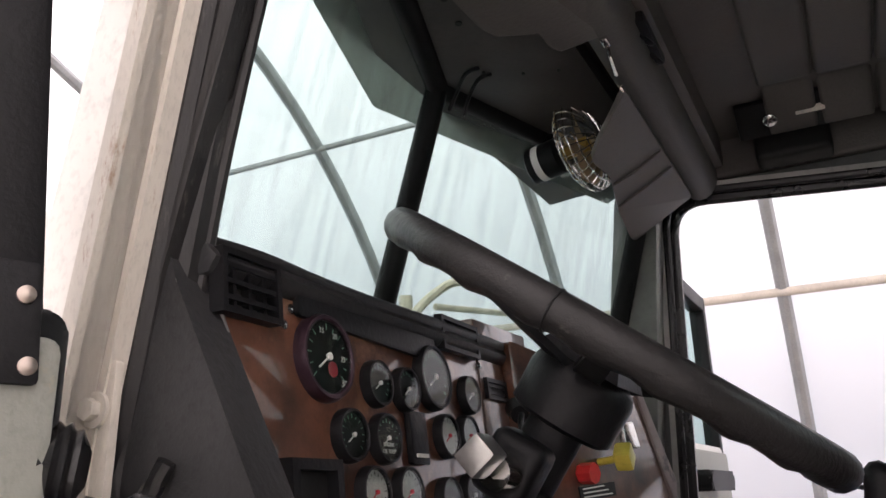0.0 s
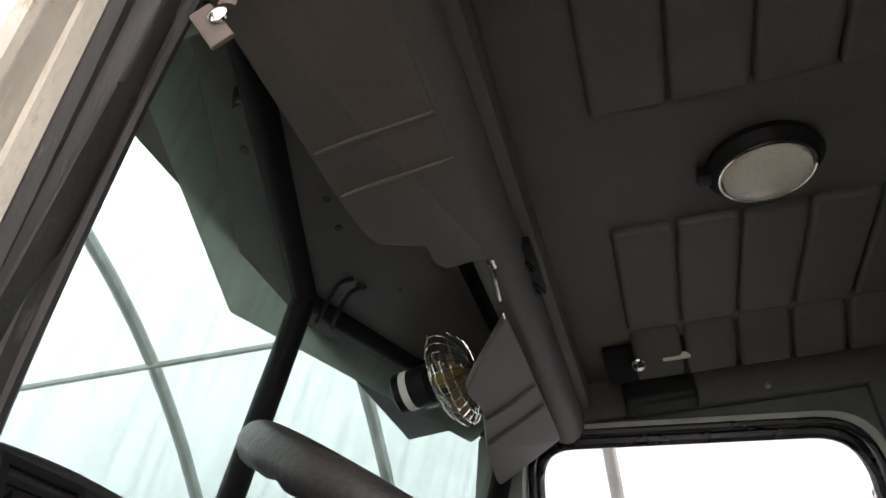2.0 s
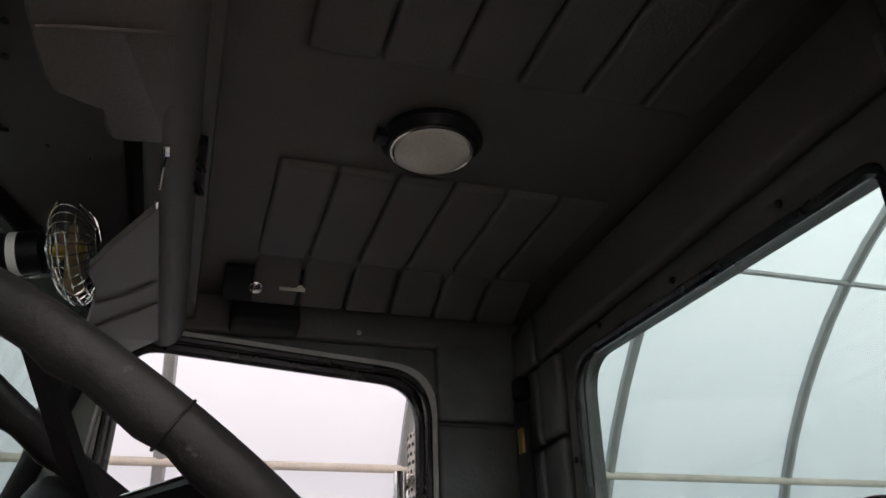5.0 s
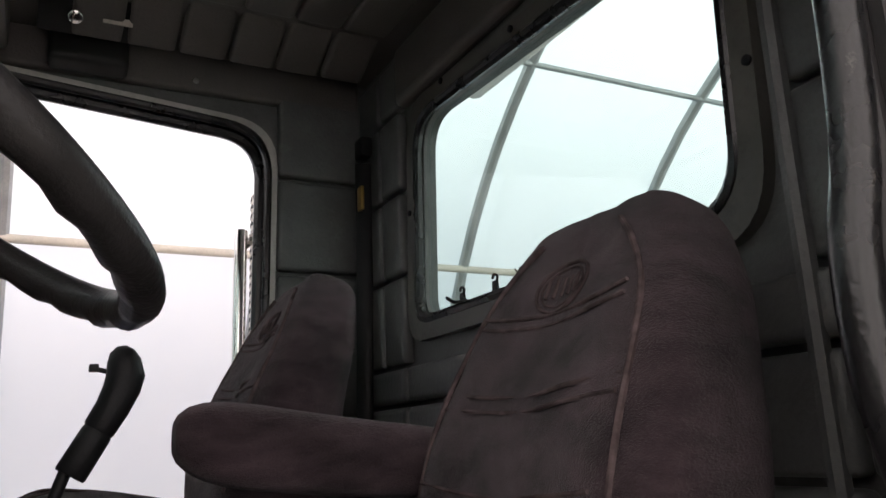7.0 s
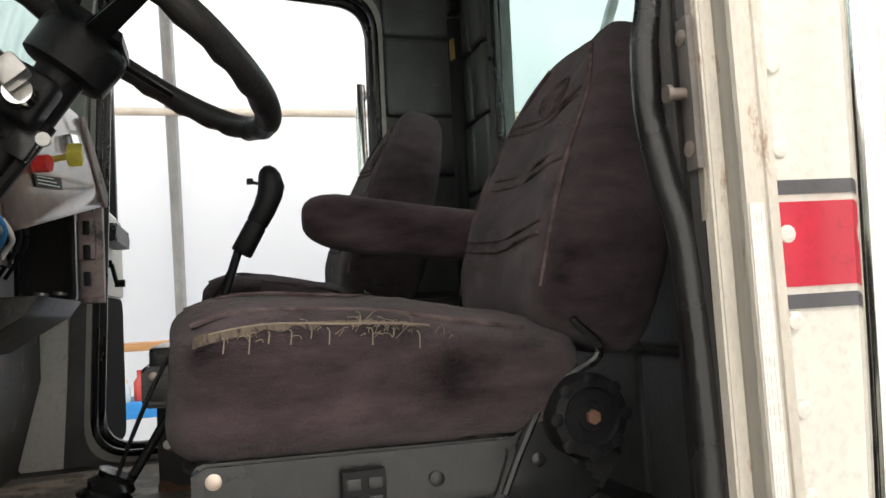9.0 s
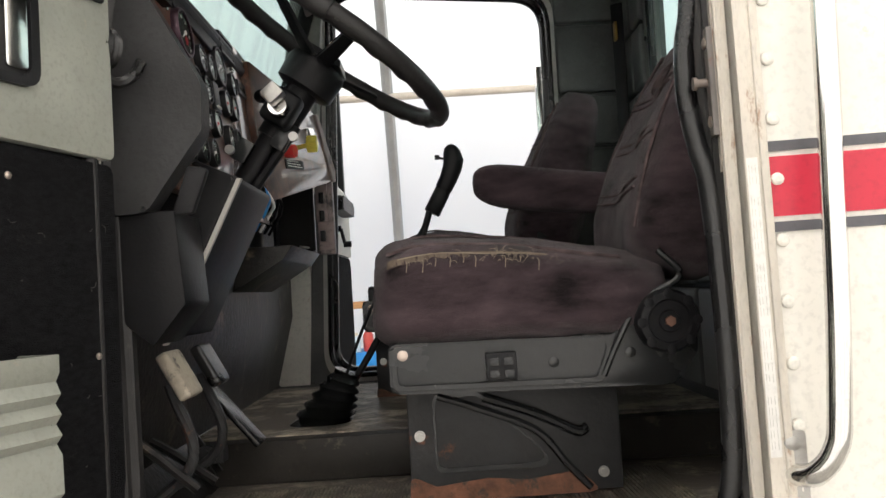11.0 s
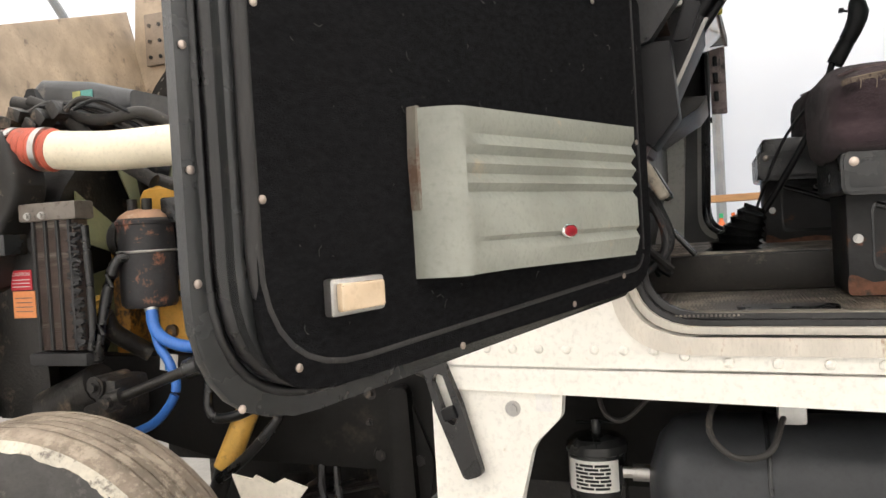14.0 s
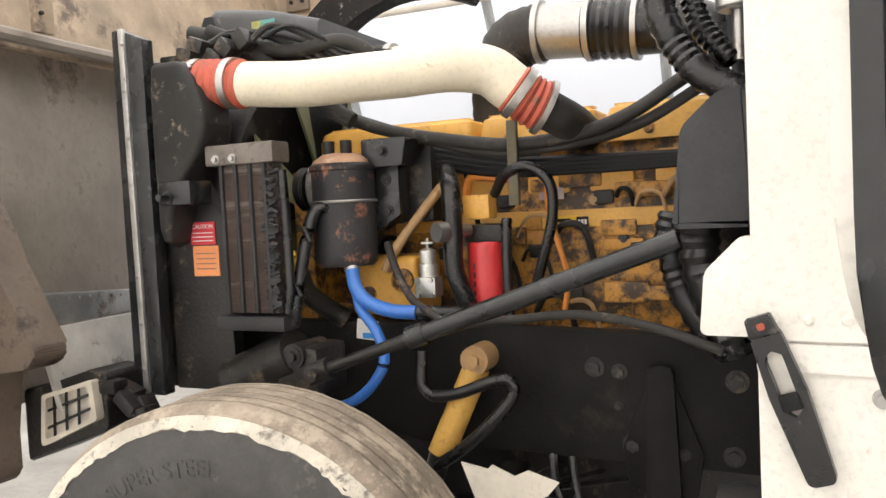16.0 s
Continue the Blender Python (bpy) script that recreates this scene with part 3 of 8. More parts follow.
prism(bm, rounded([(-0.34, 0.49), (-0.16, 0.49), (-0.16, 0.60), (-0.34, 0.60)], 0.05, 8), 1.28, 1.2865, XY)
part("mat_oval", bm, RUBBER, fl, "oval moulded emblem in the mat")
bm = B()
prism(bm, rounded([(-0.48, 0.470), (0.33, 0.371), (0.33, 0.405), (-0.48, 0.512)], 0.02, 3), 1.262, 1.288, XY, 0.004)
part("sill_plate", bm, mat("worn_sill", (0.16, 0.14, 0.115), 0.6, stain=(0.36, 0.33, 0.27), amount=0.5, sscale=14, stretch=(0.4, 2, 1)), cab, "scuffed sill edge strip")
# floor front: sloped toe board
bm = B()
prism(bm, [(-0.52, 1.27), (-0.70, 1.55), (-0.92, 1.75), (-0.92, 1.25)], 0.51, 1.95, XZ)
part("toe_board", bm, GRIME, cab)

# rear wall with its window
RW = rounded([(0.748, 2.132), (1.635, 2.132), (1.612, 2.588), (0.730, 2.548)], [0.09, 0.055, 0.085, 0.035], 7)
bm = B()
ringplate(bm, outline_to_rect(RW, (0.34, 1.27), (1.97, 2.86)), RW, 0.65, 0.68, YZ)
part("rear_wall", bm, QUILT, cab)
bm = B()
ringplate(bm, grow(RW, 0.050), grow(RW, 0.014), 0.630, 0.652, YZ)
rf = part("window_frame", bm, mat("olive_trim", (0.075, 0.073, 0.064), 0.45, stain=(0.04, 0.038, 0.035), amount=0.3), cab, "grey-olive metal rear window trim")
bm = B()
tube(bm, [YZ(a, b, 0.638) for a, b in grow(RW, 0.006)], 0.012, 8, per=1, closed=True)
part("gasket", bm, RUBBER, rf, "black window gasket")
bm = B()
prism(bm, grow(RW, 0.004), 0.658, 0.664, YZ)
pane = part("pane", bm, GREENGLASS, rf, "green tinted glass")
pane.visible_shadow = False
for y, z in ((1.655, 2.376), (1.48, 2.622), (1.20, 2.60), (0.905, 2.592), (0.70, 2.3)):
    bm = B()
    lathe(bm, [(0.007, 0), (0.007, 0.004), (0.004, 0.006)], (0.630, y, z), (-1, 0, 0), 10)
    part("screw", bm, BLACK, rf)
for y in (1.468, 1.340):
    bm = B()
    prism(bm, rounded([(y - 0.010, 2.128), (y + 0.010, 2.128), (y + 0.008, 2.160), (y - 0.005, 2.160)], 0.004, 2), 0.648, 0.654, YZ)
    tube(bm, [(0.65, y - 0.006, 2.156), (0.65, y - 0.009, 2.167), (0.65, y + 0.003, 2.172), (0.65, y + 0.008, 2.165)], 0.0028, 6)
    part("hanger_clip", bm, BLACK, rf, "small black plastic hanger clip")
bm = B()
tube(bm, [(0.645, 1.525, 2.160), (0.645, 1.49, 2.145), (0.645, 1.44, 2.14)], 0.004, 6)
part("hook_wire", bm, BLACK, rf)
words("GAS CITY", 0.038, Matrix.Translation((0.666, 1.215, 2.160)) @ Matrix.Rotation(radians(90), 4, "Z") @ Matrix.Rotation(radians(90), 4, "X"), INK, "lettering", rf)
# quilted pads on the rear wall and corners
for z0, z1 in ((1.30, 1.62), (1.63, 1.81), (1.82, 1.95), (1.96, 2.035)):
    for y0, y1 in ((0.38, 0.62), (0.63, 0.98), (0.99, 1.34), (1.35, 1.68), (1.69, 1.95)):
        bm = B()
        box(bm, (0.636, (y0 + y1) / 2, (z0 + z1) / 2), (0.034, y1 - y0, z1 - z0), 0.014, seg=3)
        part("pad", bm, QUILT, cab)
for y0, y1 in ((0.36, 0.655), (1.70, 1.81), (1.82, 1.95)):
    for z0, z1 in ((2.045, 2.24), (2.25, 2.44), (2.45, 2.64), (2.65, 2.78)):
        bm = B()
        box(bm, (0.640, (y0 + y1) / 2, (z0 + z1) / 2), (0.03, y1 - y0, z1 - z0), 0.012, seg=3)
        part("pad", bm, QUILT, cab)
bm = B()
box(bm, (0.635, 1.17, 2.72), (0.04, 1.05, 0.15), 0.02, seg=3)
part("rear_header", bm, LINER, cab)
bm = B()
tube(bm, [(0.62, 0.655, z) for z in (1.3, 1.9, 2.06)] + [(0.62, 0.655, 2.3), (0.62, 0.65, 2.7)], 0.012, 8)
part("edge_piping", bm, QUILT, cab)
# driver's side inside: padding behind the doorway and over it
bm = B()
prism(bm, [(0.37, 1.27), (0.66, 1.27), (0.66, 2.8), (0.37, 2.8)], -0.03, -0.07, SKIN, 0.01)
part("side_padding", bm, QUILT, cab)
bm = B()
prism(bm, [(-0.40, 2.68), (0.66, 2.68), (0.66, 2.84), (-0.40, 2.84)], -0.03, -0.075, SKIN, 0.012)
part("side_header", bm, LINER, cab)
# passenger side: wall with the open doorway
PW = rounded([(-0.42, 1.39), (0.372, 1.39), (0.388, 2.650), (-0.36, 2.712)], [0.1, 0.1, 0.12, 0.09], 8)
bm = B()
ringplate(bm, outline_to_poly(PW, [(-0.50, 1.19), (0.70, 1.19), (0.70, 2.86), (-0.385, 2.86)]), PW, 1.955, 2.03, XZ)
part("side_wall", bm, QUILT, cab)
bm = B()
prism(bm, [(-0.96, 1.19), (-0.49, 1.19), (-0.45, 2.18), (-0.96, 2.18)], 1.96, 2.025, XZ)
part("cowl_side", bm, WHITE, cab)
bm = B()
ringplate(bm, grow(PW, 0.018), grow(PW, 0.002), 1.94, 1.957, XZ)
part("doorway_gasket", bm, GASKET, cab, "pale grey rubber gasket")
bm = B()
tube(bm, [XZ(a, b, 1.945) for a, b in grow(PW, -0.004)], 0.010, 8, per=1, closed=True)
tube(bm, [XZ(a, b, 1.99) for a, b in grow(PW, -0.012)], 0.016, 8, per=1, closed=True)
part("door_seal", bm, RUBBER, cab, "black rubber door seal")
for z0, z1 in ((1.50, 1.75), (1.76, 1.93), (1.94, 2.10), (2.11, 2.28), (2.29, 2.52), (2.53, 2.74)):
    bm = B()
    box(bm, (0.515, 1.945, (z0 + z1) / 2), (0.22, 0.03, z1 - z0), 0.012, seg=3)
    part("pad", bm, QUILT, cab)
bm = B()
box(bm, (0.07, 1.945, 2.780), (1.10, 0.03, 0.12), 0.012, seg=3)
part("side_header", bm, LINER, cab)
for x in (-0.26, -0.03, 0.2):
    bm = B()
    lathe(bm, [(0.007, 0), (0.007, 0.003), (0.003, 0.005)], (x, 1.93, 2.745), (0, -1, 0), 10)
    part("screw", bm, STEEL, cab)

# ceiling with quilted pads
bm = B()
box(bm, (0.20, 1.16, 2.83), (0.96, 1.62, 0.03))
for r0, r1 in ((0.42, 0.985), (1.295, 1.66)):
    for k in range(6):
        x0 = -0.087 + 0.112 * k
        box(bm, (x0 + 0.056, (r0 + r1) / 2, 2.812), (0.108, r1 - r0, 0.024), 0.011, seg=3)
for k in range(6):
    box(bm, (-0.03 + 0.112 * k, 1.76, 2.800), (0.104, 0.16, 0.028), 0.012, m=Matrix.Rotation(radians(-24), 4, "X"), seg=3)
tagged(obj("ceiling", bm, LINER), "dark grey-brown quilted vinyl headliner with stitched pads", "ceiling", kind="structure")
bm = B()
box(bm, (0.3, 1.16, 2.90), (1.5, 1.74, 0.05), 0.02)
part("roof", bm, WHITE, cab)
# padded beam across the cab and the well in front of it
bm = B()
tube(bm, [(-0.262, 0.42, 2.725), (-0.262, 1.93, 2.725)], 0.042, 16, per=1, flat=1.3)
box(bm, (-0.235, 1.17, 2.79), (0.07, 1.5, 0.1), 0.01)
part("header_beam", bm, LINER, cab, "dark padded vinyl beam")
bm = B()
prism(bm, [(-0.245, 2.765), (-0.42, 2.755), (-0.655, 2.735), (-0.655, 2.78), (-0.27, 2.80)], 0.43, 1.93, XZ)
prism(bm, rounded([(-0.50, 0.72), (-0.33, 0.72), (-0.33, 1.6), (-0.50, 1.6), (-0.585, 1.25), (-0.585, 1.09)], 0.02, 4), 2.712, 2.75, XY, 0.008)
part("header_panel", bm, mat("header_brown", (0.05, 0.043, 0.039), 0.5), cab, "dark painted metal panel with screw holes")
for x, y in ((-0.46, 0.93), (-0.47, 1.0), (-0.40, 1.03), (-0.41, 1.05), (-0.39, 1.06), (-0.44, 1.20), (-0.50, 1.16), (-0.38, 1.22), (-0.52, 0.80)):
    bm = B()
    rod(bm, (x, y, 2.7095), (x, y, 2.7135), 0.006 if y < 1.02 else 0.003, 8)
    part("screw_hole", bm, INK, cab)
bm = B()
lathe(bm, [(0.008, 0), (0.008, 0.004), (0.004, 0.006)], (-0.414, 1.016, 2.712), (0, 0, -1), 12)
part("plug", bm, REDRUBBER, cab, "small red plug")

# windscreen: two flat panes and the middle post
WT, WB = 2.72, 2.24


def wpt(y, z):
    """Place on the windscreen, folded at the middle."""
    k = abs(y - 1.17) / 0.70
    return Vector((-0.735 + 0.30 * (z - 2.3) + 0.215 * k, y, z))


for y0, y1 in ((0.45, 1.155), (1.185, 1.89)):
    bm = B()
    vs = [wpt(y, z) for y, z in ((y0, WB - 0.06), (y1, WB - 0.06), (y1, WT), (y0, WT))]
    nrm = (vs[1] - vs[0]).cross(vs[3] - vs[0]).normalized() * 0.004
    loft(bm, [vs, [v + nrm for v in vs]])
    w = part("windscreen_pane", bm, DUSTYGLASS, cab, "green tinted dusty windscreen glass", smooth=False)
    w.visible_shadow = False
bm = B()
tube(bm, [wpt(1.17, WB - 0.06) + Vector((0.012, 0, 0)), wpt(1.17, WT) + Vector((0.012, 0, 0))], 0.021, 10, per=1)
part("windscreen_post", bm, MATTE, cab, "black middle windscreen post")
bm = B()
tube(bm, [wpt(y, WT - 0.005) + Vector((0.012, 0, 0)) for y in (0.42, 1.17, 1.92)], 0.022, 10, per=1)
tube(bm, [wpt(0.47, z) + Vector((0.01, 0, 0)) for z in (WB - 0.1, WT)], 0.022, 10, per=1)
tube(bm, [wpt(1.875, z) + Vector((0.01, 0, 0)) for z in (WB - 0.1, WT)], 0.024, 10, per=1)
part("windscreen_gasket", bm, MATTE, cab, "black windscreen gasket")
bm = B()
prism(bm, [(-0.56, 2.0), (-0.43, 2.0), (-0.36, 2.7), (-0.47, 2.7)], 1.88, 1.955, XZ, 0.012)
part("right_pillar", bm, mat("pillar_grey", (0.14, 0.145, 0.13), 0.5), cab, "grey-green painted pillar")
bm = B()
prism(bm, [(-0.62, 2.1), (-0.51, 2.1), (-0.415, 2.46), (-0.35, 2.72), (-0.44, 2.72)], 0.452, 0.478, XZ, 0.008)
part("left_pillar", bm, SEAL, cab)
# sun shade outside the windscreen
shade = thing("outer_sun_shade", "smoked translucent sun shade over the windscreen outside", "sun visor")
bm = B()
for y0, y1 in ((0.40, 1.17), (1.17, 1.94)):
    vs = [wpt(y, 2.76) + Vector(o) for y, o in ((y0, (-0.02, 0, 0.02)), (y1, (-0.02, 0, 0.02)), (y1, (-0.14, 0, -0.05)), (y0, (-0.14, 0, -0.05)))]
    loft(bm, [vs, [v + Vector((0, 0, 0.006)) for v in vs]])
# translucent, so daylight from above brightens the underside
part("panel", bm, SMOKED, shade)
for y in (0.62, 1.72):
    bm = B()
    rod(bm, wpt(y, 2.74), wpt(y, 2.76) + Vector((-0.12, 0, -0.04)), 0.006, 8)
    part("bracket", bm, STEEL, shade)

# ---- the driver's door, swung open
DH, DD, DN = Vector((-0.475, 0.37, 0)), Vector((-0.367, -0.930, 0)).normalized(), Vector((0.930, -0.367, 0)).normalized()


def DOOR(u, z, w):
    """Place on the open door: u from its hinges, z up, w out of its inner face."""
    return DH + DD * u + DN * w + Vector((0, 0, z))


door = thing("driver_door", "open truck door with grey vinyl and black carpet inner panel", "door")
DO = rounded([(-0.005, 1.335), (0.899, 1.268), (0.899, 2.13), (-0.005, 2.13)], [0.05, 0.14, 0.02, 0.02], 8)
bm = B()
prism(bm, grow(DO, -0.035), -0.085, -0.062, DOOR, 0.004)
part("outer_shell", bm, WHITE, door, "white painted door skin")
bm = B()
prism(bm, DO, -0.0615, -0.045, DOOR, 0.004)
part("edge_flange", bm, DARKMETAL, door, "scuffed black door edge flange")
for d, w, r in ((-0.022, -0.047, 0.006), (-0.034, -0.036, 0.011), (-0.045, -0.022, 0.008), (-0.050, -0.008, 0.009)):
    bm = B()
    tube(bm, [DOOR(a, b, w) for a, b in grow(DO, d)], r, 10, per=1, closed=True)
    part("edge_seal", bm, RUBBER if r != 0.009 else SEAL, door, "scuffed black rubber edge seal")
bm = B()
prism(bm, grow(DO, -0.03), -0.05, -0.012, DOOR)
part("inner_shell", bm, DARKMETAL, door)
CP = rounded([(0.012, 1.352), (0.852, 1.305), (0.852, 1.80), (0.64, 1.832), (0.40, 1.862), (0.012, 1.85)], [0.09, 0.09, 0.01, 0.03, 0.05, 0.01], 6)
bm = B()
prism(bm, CP, -0.012, 0.0, DOOR, 0.003)
part("carpet_panel", bm, CARPET, door, "black ribbed carpet panel with lint")
bm = B()
prism(bm, rounded([(0.012, 1.856), (0.40, 1.868), (0.64, 1.838), (0.855, 1.806), (0.855, 2.10), (0.012, 2.10)], 0.012, 3), -0.012, 0.006, DOOR, 0.005)
vp = part("vinyl_panel", bm, GREYVINYL, door, "worn grey padded vinyl panel")
bm = B()
prism(bm, rounded([(0.26, 1.905), (0.40, 1.955), (0.80, 1.955), (0.80, 2.06), (0.40, 2.06), (0.26, 2.06)], 0.02, 4), 0.006, 0.020, DOOR, 0.008)
part("raised_panel", bm, GREYVINYL, vp)
bm = B()
HP = rounded([(0.142, 1.932), (0.238, 1.932), (0.238, 2.05), (0.142, 2.05)], 0.022, 6)
ringplate(bm, grow(HP, 0.006), grow(HP, -0.006), 0.004, 0.014, DOOR)
hd = part("handle_bezel", bm, BLACK, door, "black recessed door handle")
bm = B()
prism(bm, grow(HP, -0.004), 0.0058, 0.0075, DOOR)
part("recess", bm, INK, hd)
bm = B()
prism(bm, rounded([(0.15, 1.945), (0.182, 1.945), (0.182, 2.04), (0.15, 2.04)], 0.006, 3), 0.0075, 0.012, DOOR, 0.002)
part("handle", bm, CHROME, hd)
# map pocket with ribs
bm = B()
prof = [(1.413, 0.050), (1.435, 0.056), (1.452, 0.050), (1.458, 0.056), (1.50, 0.055), (1.512, 0.047), (1.522, 0.056), (1.534, 0.047), (1.545, 0.056), (1.557, 0.047), (1.568, 0.056), (1.582, 0.049), (1.592, 0.055), (1.612, 0.055)]
us = [0.165, 0.18, 0.3, 0.42, 0.54, 0.575, 0.590, 0.598, 0.608, 0.617, 0.624, 0.628]


def pocket(u, z, w):
    if u > 0.585:
        w = 0.056 * math.cos(min(1, (u - 0.585) / 0.043) * math.pi / 2) ** 0.6
    if z < 1.44:
        z += 0.02 * (0.6 - u) * 0.6
    return DOOR(u, z, max(w, 0.002))
g = [[bm.verts.new(pocket(u, z, w)) for z, w in prof] for u in us]
gb = [[bm.verts.new(pocket(u, z, w) - DN * 0.006) for z, w in prof] for u in us]
for G in (g, gb):
    for a, b in zip(G, G[1:]):
        for k in range(len(prof) - 1):
            bm.faces.new((a[k], a[k + 1], b[k + 1], b[k]))
for k in range(len(prof) - 1):
    for e in (0, -1):
        bm.faces.new((g[e][k], g[e][k + 1], gb[e][k + 1], gb[e][k]))
for k in range(len(us) - 1):
    for e in (0, -1):
        bm.faces.new((g[k][e], g[k + 1][e], gb[k + 1][e], gb[k][e]))
pk = part("map_pocket", bm, GREYVINYL, door, "grey ribbed moulded map pocket")
bm = B()
prism(bm, [(0.17, 1.412), (0.60, 1.415), (0.60, 1.422), (0.17, 1.420)], 0.0, 0.05, DOOR)
prism(bm, [(0.166, 1.415), (0.172, 1.415), (0.172, 1.612), (0.166, 1.612)], 0.0, 0.048, DOOR)
part("pocket_base", bm, GREYVINYL, pk)
bm = B()
prism(bm, rounded([(0.622, 1.50), (0.629, 1.49), (0.631, 1.55), (0.628, 1.615), (0.621, 1.615), (0.624, 1.56)], 0.002, 2), 0.0, 0.014, DOOR)
part("pocket_edge", bm, mat("dirty_edge", (0.22, 0.20, 0.165), 0.7, stain=(0.1, 0.06, 0.04), amount=0.5, sscale=20), pk, "torn dirty pocket edge")
bm = B()
lathe(bm, [(0.016, 0), (0.016, 0.004), (0.008, 0.006)], (0, 0, 0), (0, 0, 1), 24)
bmesh.ops.transform(bm, matrix=Matrix.Translation(DOOR(0.372, 1.457, 0.054)) @ DN.to_track_quat("Z", "Y").to_matrix().to_4x4() @ Matrix.Diagonal((1.0, 0.48, 1, 1)), verts=bm.verts)
part("emblem", bm, mat("dark_red_enamel", (0.28, 0.015, 0.025), 0.3), pk, "small red oval badge with silver edge")
bm = B()
lathe(bm, [(0.0195, 0), (0.0195, 0.003), (0.016, 0.0042)], (0, 0, 0), (0, 0, 1), 24)
bmesh.ops.transform(bm, matrix=Matrix.Translation(DOOR(0.372, 1.457, 0.0535)) @ DN.to_track_quat("Z", "Y").to_matrix().to_4x4() @ Matrix.Diagonal((1.0, 0.48, 1, 1)), verts=bm.verts)
part("emblem_rim", bm, CHROME, pk)
for u, z, m in [(0.612, 1.602, CHROME), (0.036, 1.86, SCREW), (0.176, 1.82, SCREW), (0.42, 1.838, SCREW), (0.842, 1.508, SCREW), (0.838, 1.70, SCREW), (0.81, 1.338, SCREW), (0.55, 1.322, SCREW), (0.28, 1.345, SCREW), (0.12, 1.375, SCREW), (0.05, 1.60, SCREW), (0.66, 1.815, SCREW)]:
    bm = B()
    lathe(bm, [(0.0046, 0), (0.0046, 0.0015), (0.0025, 0.0025)], DOOR(u, z, 0.0), DN, 10)
    part("screw", bm, m, door)
for z in (1.30, 1.43, 1.54, 1.66, 1.8, 1.95):
    bm = B()
    lathe(bm, [(0.0045, 0), (0.0045, 0.0015), (0.0025, 0.0025)], DOOR(0.891 if z > 1.35 else 0.85, z, -0.044), DN, 10)
    part("rivet", bm, SCREW, door)
bm = B()
prism(bm, rounded([(0.694, 1.386), (0.772, 1.384), (0.772, 1.424), (0.694, 1.424)], 0.004, 2), 0.0, 0.012, DOOR, 0.002)
lp = part("courtesy_lamp", bm, STEEL, door, "clear courtesy lamp with yellowed lens")
bm = B()
prism(bm, rounded([(0.70, 1.390), (0.764, 1.389), (0.764, 1.419), (0.70, 1.419)], 0.003, 2), 0.011, 0.020, DOOR, 0.003)
part("lens", bm, AMBERLENS, lp)
# lint and loose fibres caught in the carpet
rl = random.Random(9)
bm = B()
for k in range(70):
    u, z = rl.uniform(0.03, 0.84), rl.uniform(1.36, 1.79)
    a, n = rl.uniform(0, 6.28), rl.choice((0.0015, 0.002, 0.003, 0.007))
    tube(bm, [DOOR(u, z, 0.0008), DOOR(u + n * math.cos(a), z + n * math.sin(a), 0.0016), DOOR(u + 1.7 * n * math.cos(a + 0.5), z + 1.7 * n * math.sin(a + 0.5), 0.0008)], 0.0003, 4, per=2)
tagged(part("lint", bm, mat("grey_lint", (0.10, 0.095, 0.09), 0.95), door, "specks of pale lint"), kind="stuff")
# hinge side above the panel: window frame of the door
bm = B()
for poly in (rounded([(0.024, 2.11), (0.07, 2.11), (0.12, 2.72), (0.075, 2.72)], 0.01, 3), rounded([(0.84, 2.10), (0.90, 2.10), (0.90, 2.72), (0.84, 2.72)], 0.01, 3), rounded([(0.06, 2.69), (0.90, 2.69), (0.90, 2.74), (0.07, 2.74)], 0.01, 3)):
    prism(bm, poly, -0.075, 0.0, DOOR, 0.006)
part("window_surround", bm, BLACK, door, "black door window surround")
bm = B()
prism(bm, rounded([(0.026, 2.066), (0.088, 2.066), (0.092, 2.148), (0.032, 2.148)], 0.004, 2), 0.006, 0.012, DOOR, 0.002)
cv = part("corner_cover", bm, BLACK, door, "black corner cover with screws")
for u, z in ((0.0405, 2.125), (0.0345, 2.078)):
    bm = B()
    lathe(bm, [(0.0062, 0), (0.0062, 0.002), (0.003, 0.004)], DOOR(u, z, 0.012), DN, 14)
    part("screw", bm, SCREW, cv)
# rubber door check bellows and hinge
hinge = thing("door_hinge", "steel door hinge with bolt and rubber bellows", "hinge")
bm = B()
prism(bm, rounded([(-0.556, 1.90), (-0.522, 1.90), (-0.517, 2.10), (-0.549, 2.10)], 0.004, 3), -0.03, -0.022, SKIN, 0.002)
part("plate", bm, JAMB, hinge)
for bx, bz in ((-0.535, 2.062), (-0.540, 1.95)):
    bm = B()
    bolt(bm, SKIN(bx, bz, -0.020), (0, -1, 0), 0.009, 0.008)
    part("bolt", bm, JAMB, hinge)
bm = B()
pr = [(0.010, 0.0)] + [(0.027 + (0.004 if k % 2 else 0.0) - 0.0005 * (k - 4) ** 2, 0.0040 * k) for k in range(9)] + [(0.012, 0.036)]
lathe(bm, pr, Vector((-0.500, 0.362, 2.018)), (0.61, 0.79, -0.1), 28)
part("bellows", bm, RUBBER, hinge, "ribbed black rubber bellows")
bm = B()
tube(bm, [SKIN(-0.51, 1.99, 0.0), SKIN(-0.50, 1.985, -0.02), SKIN(-0.485, 1.995, -0.035), SKIN(-0.47, 2.02, -0.04)], 0.008, 8)
part("check_arm", bm, RUBBER, hinge)

# ---- the passenger door, swung open on the far side
pdoor = thing("passenger_door", "open far truck door with silver and black inner panel", "door")


def PD(u, z, w):
    return Vector((-0.44 + 0.02 * u + w, 2.03 + u, z))


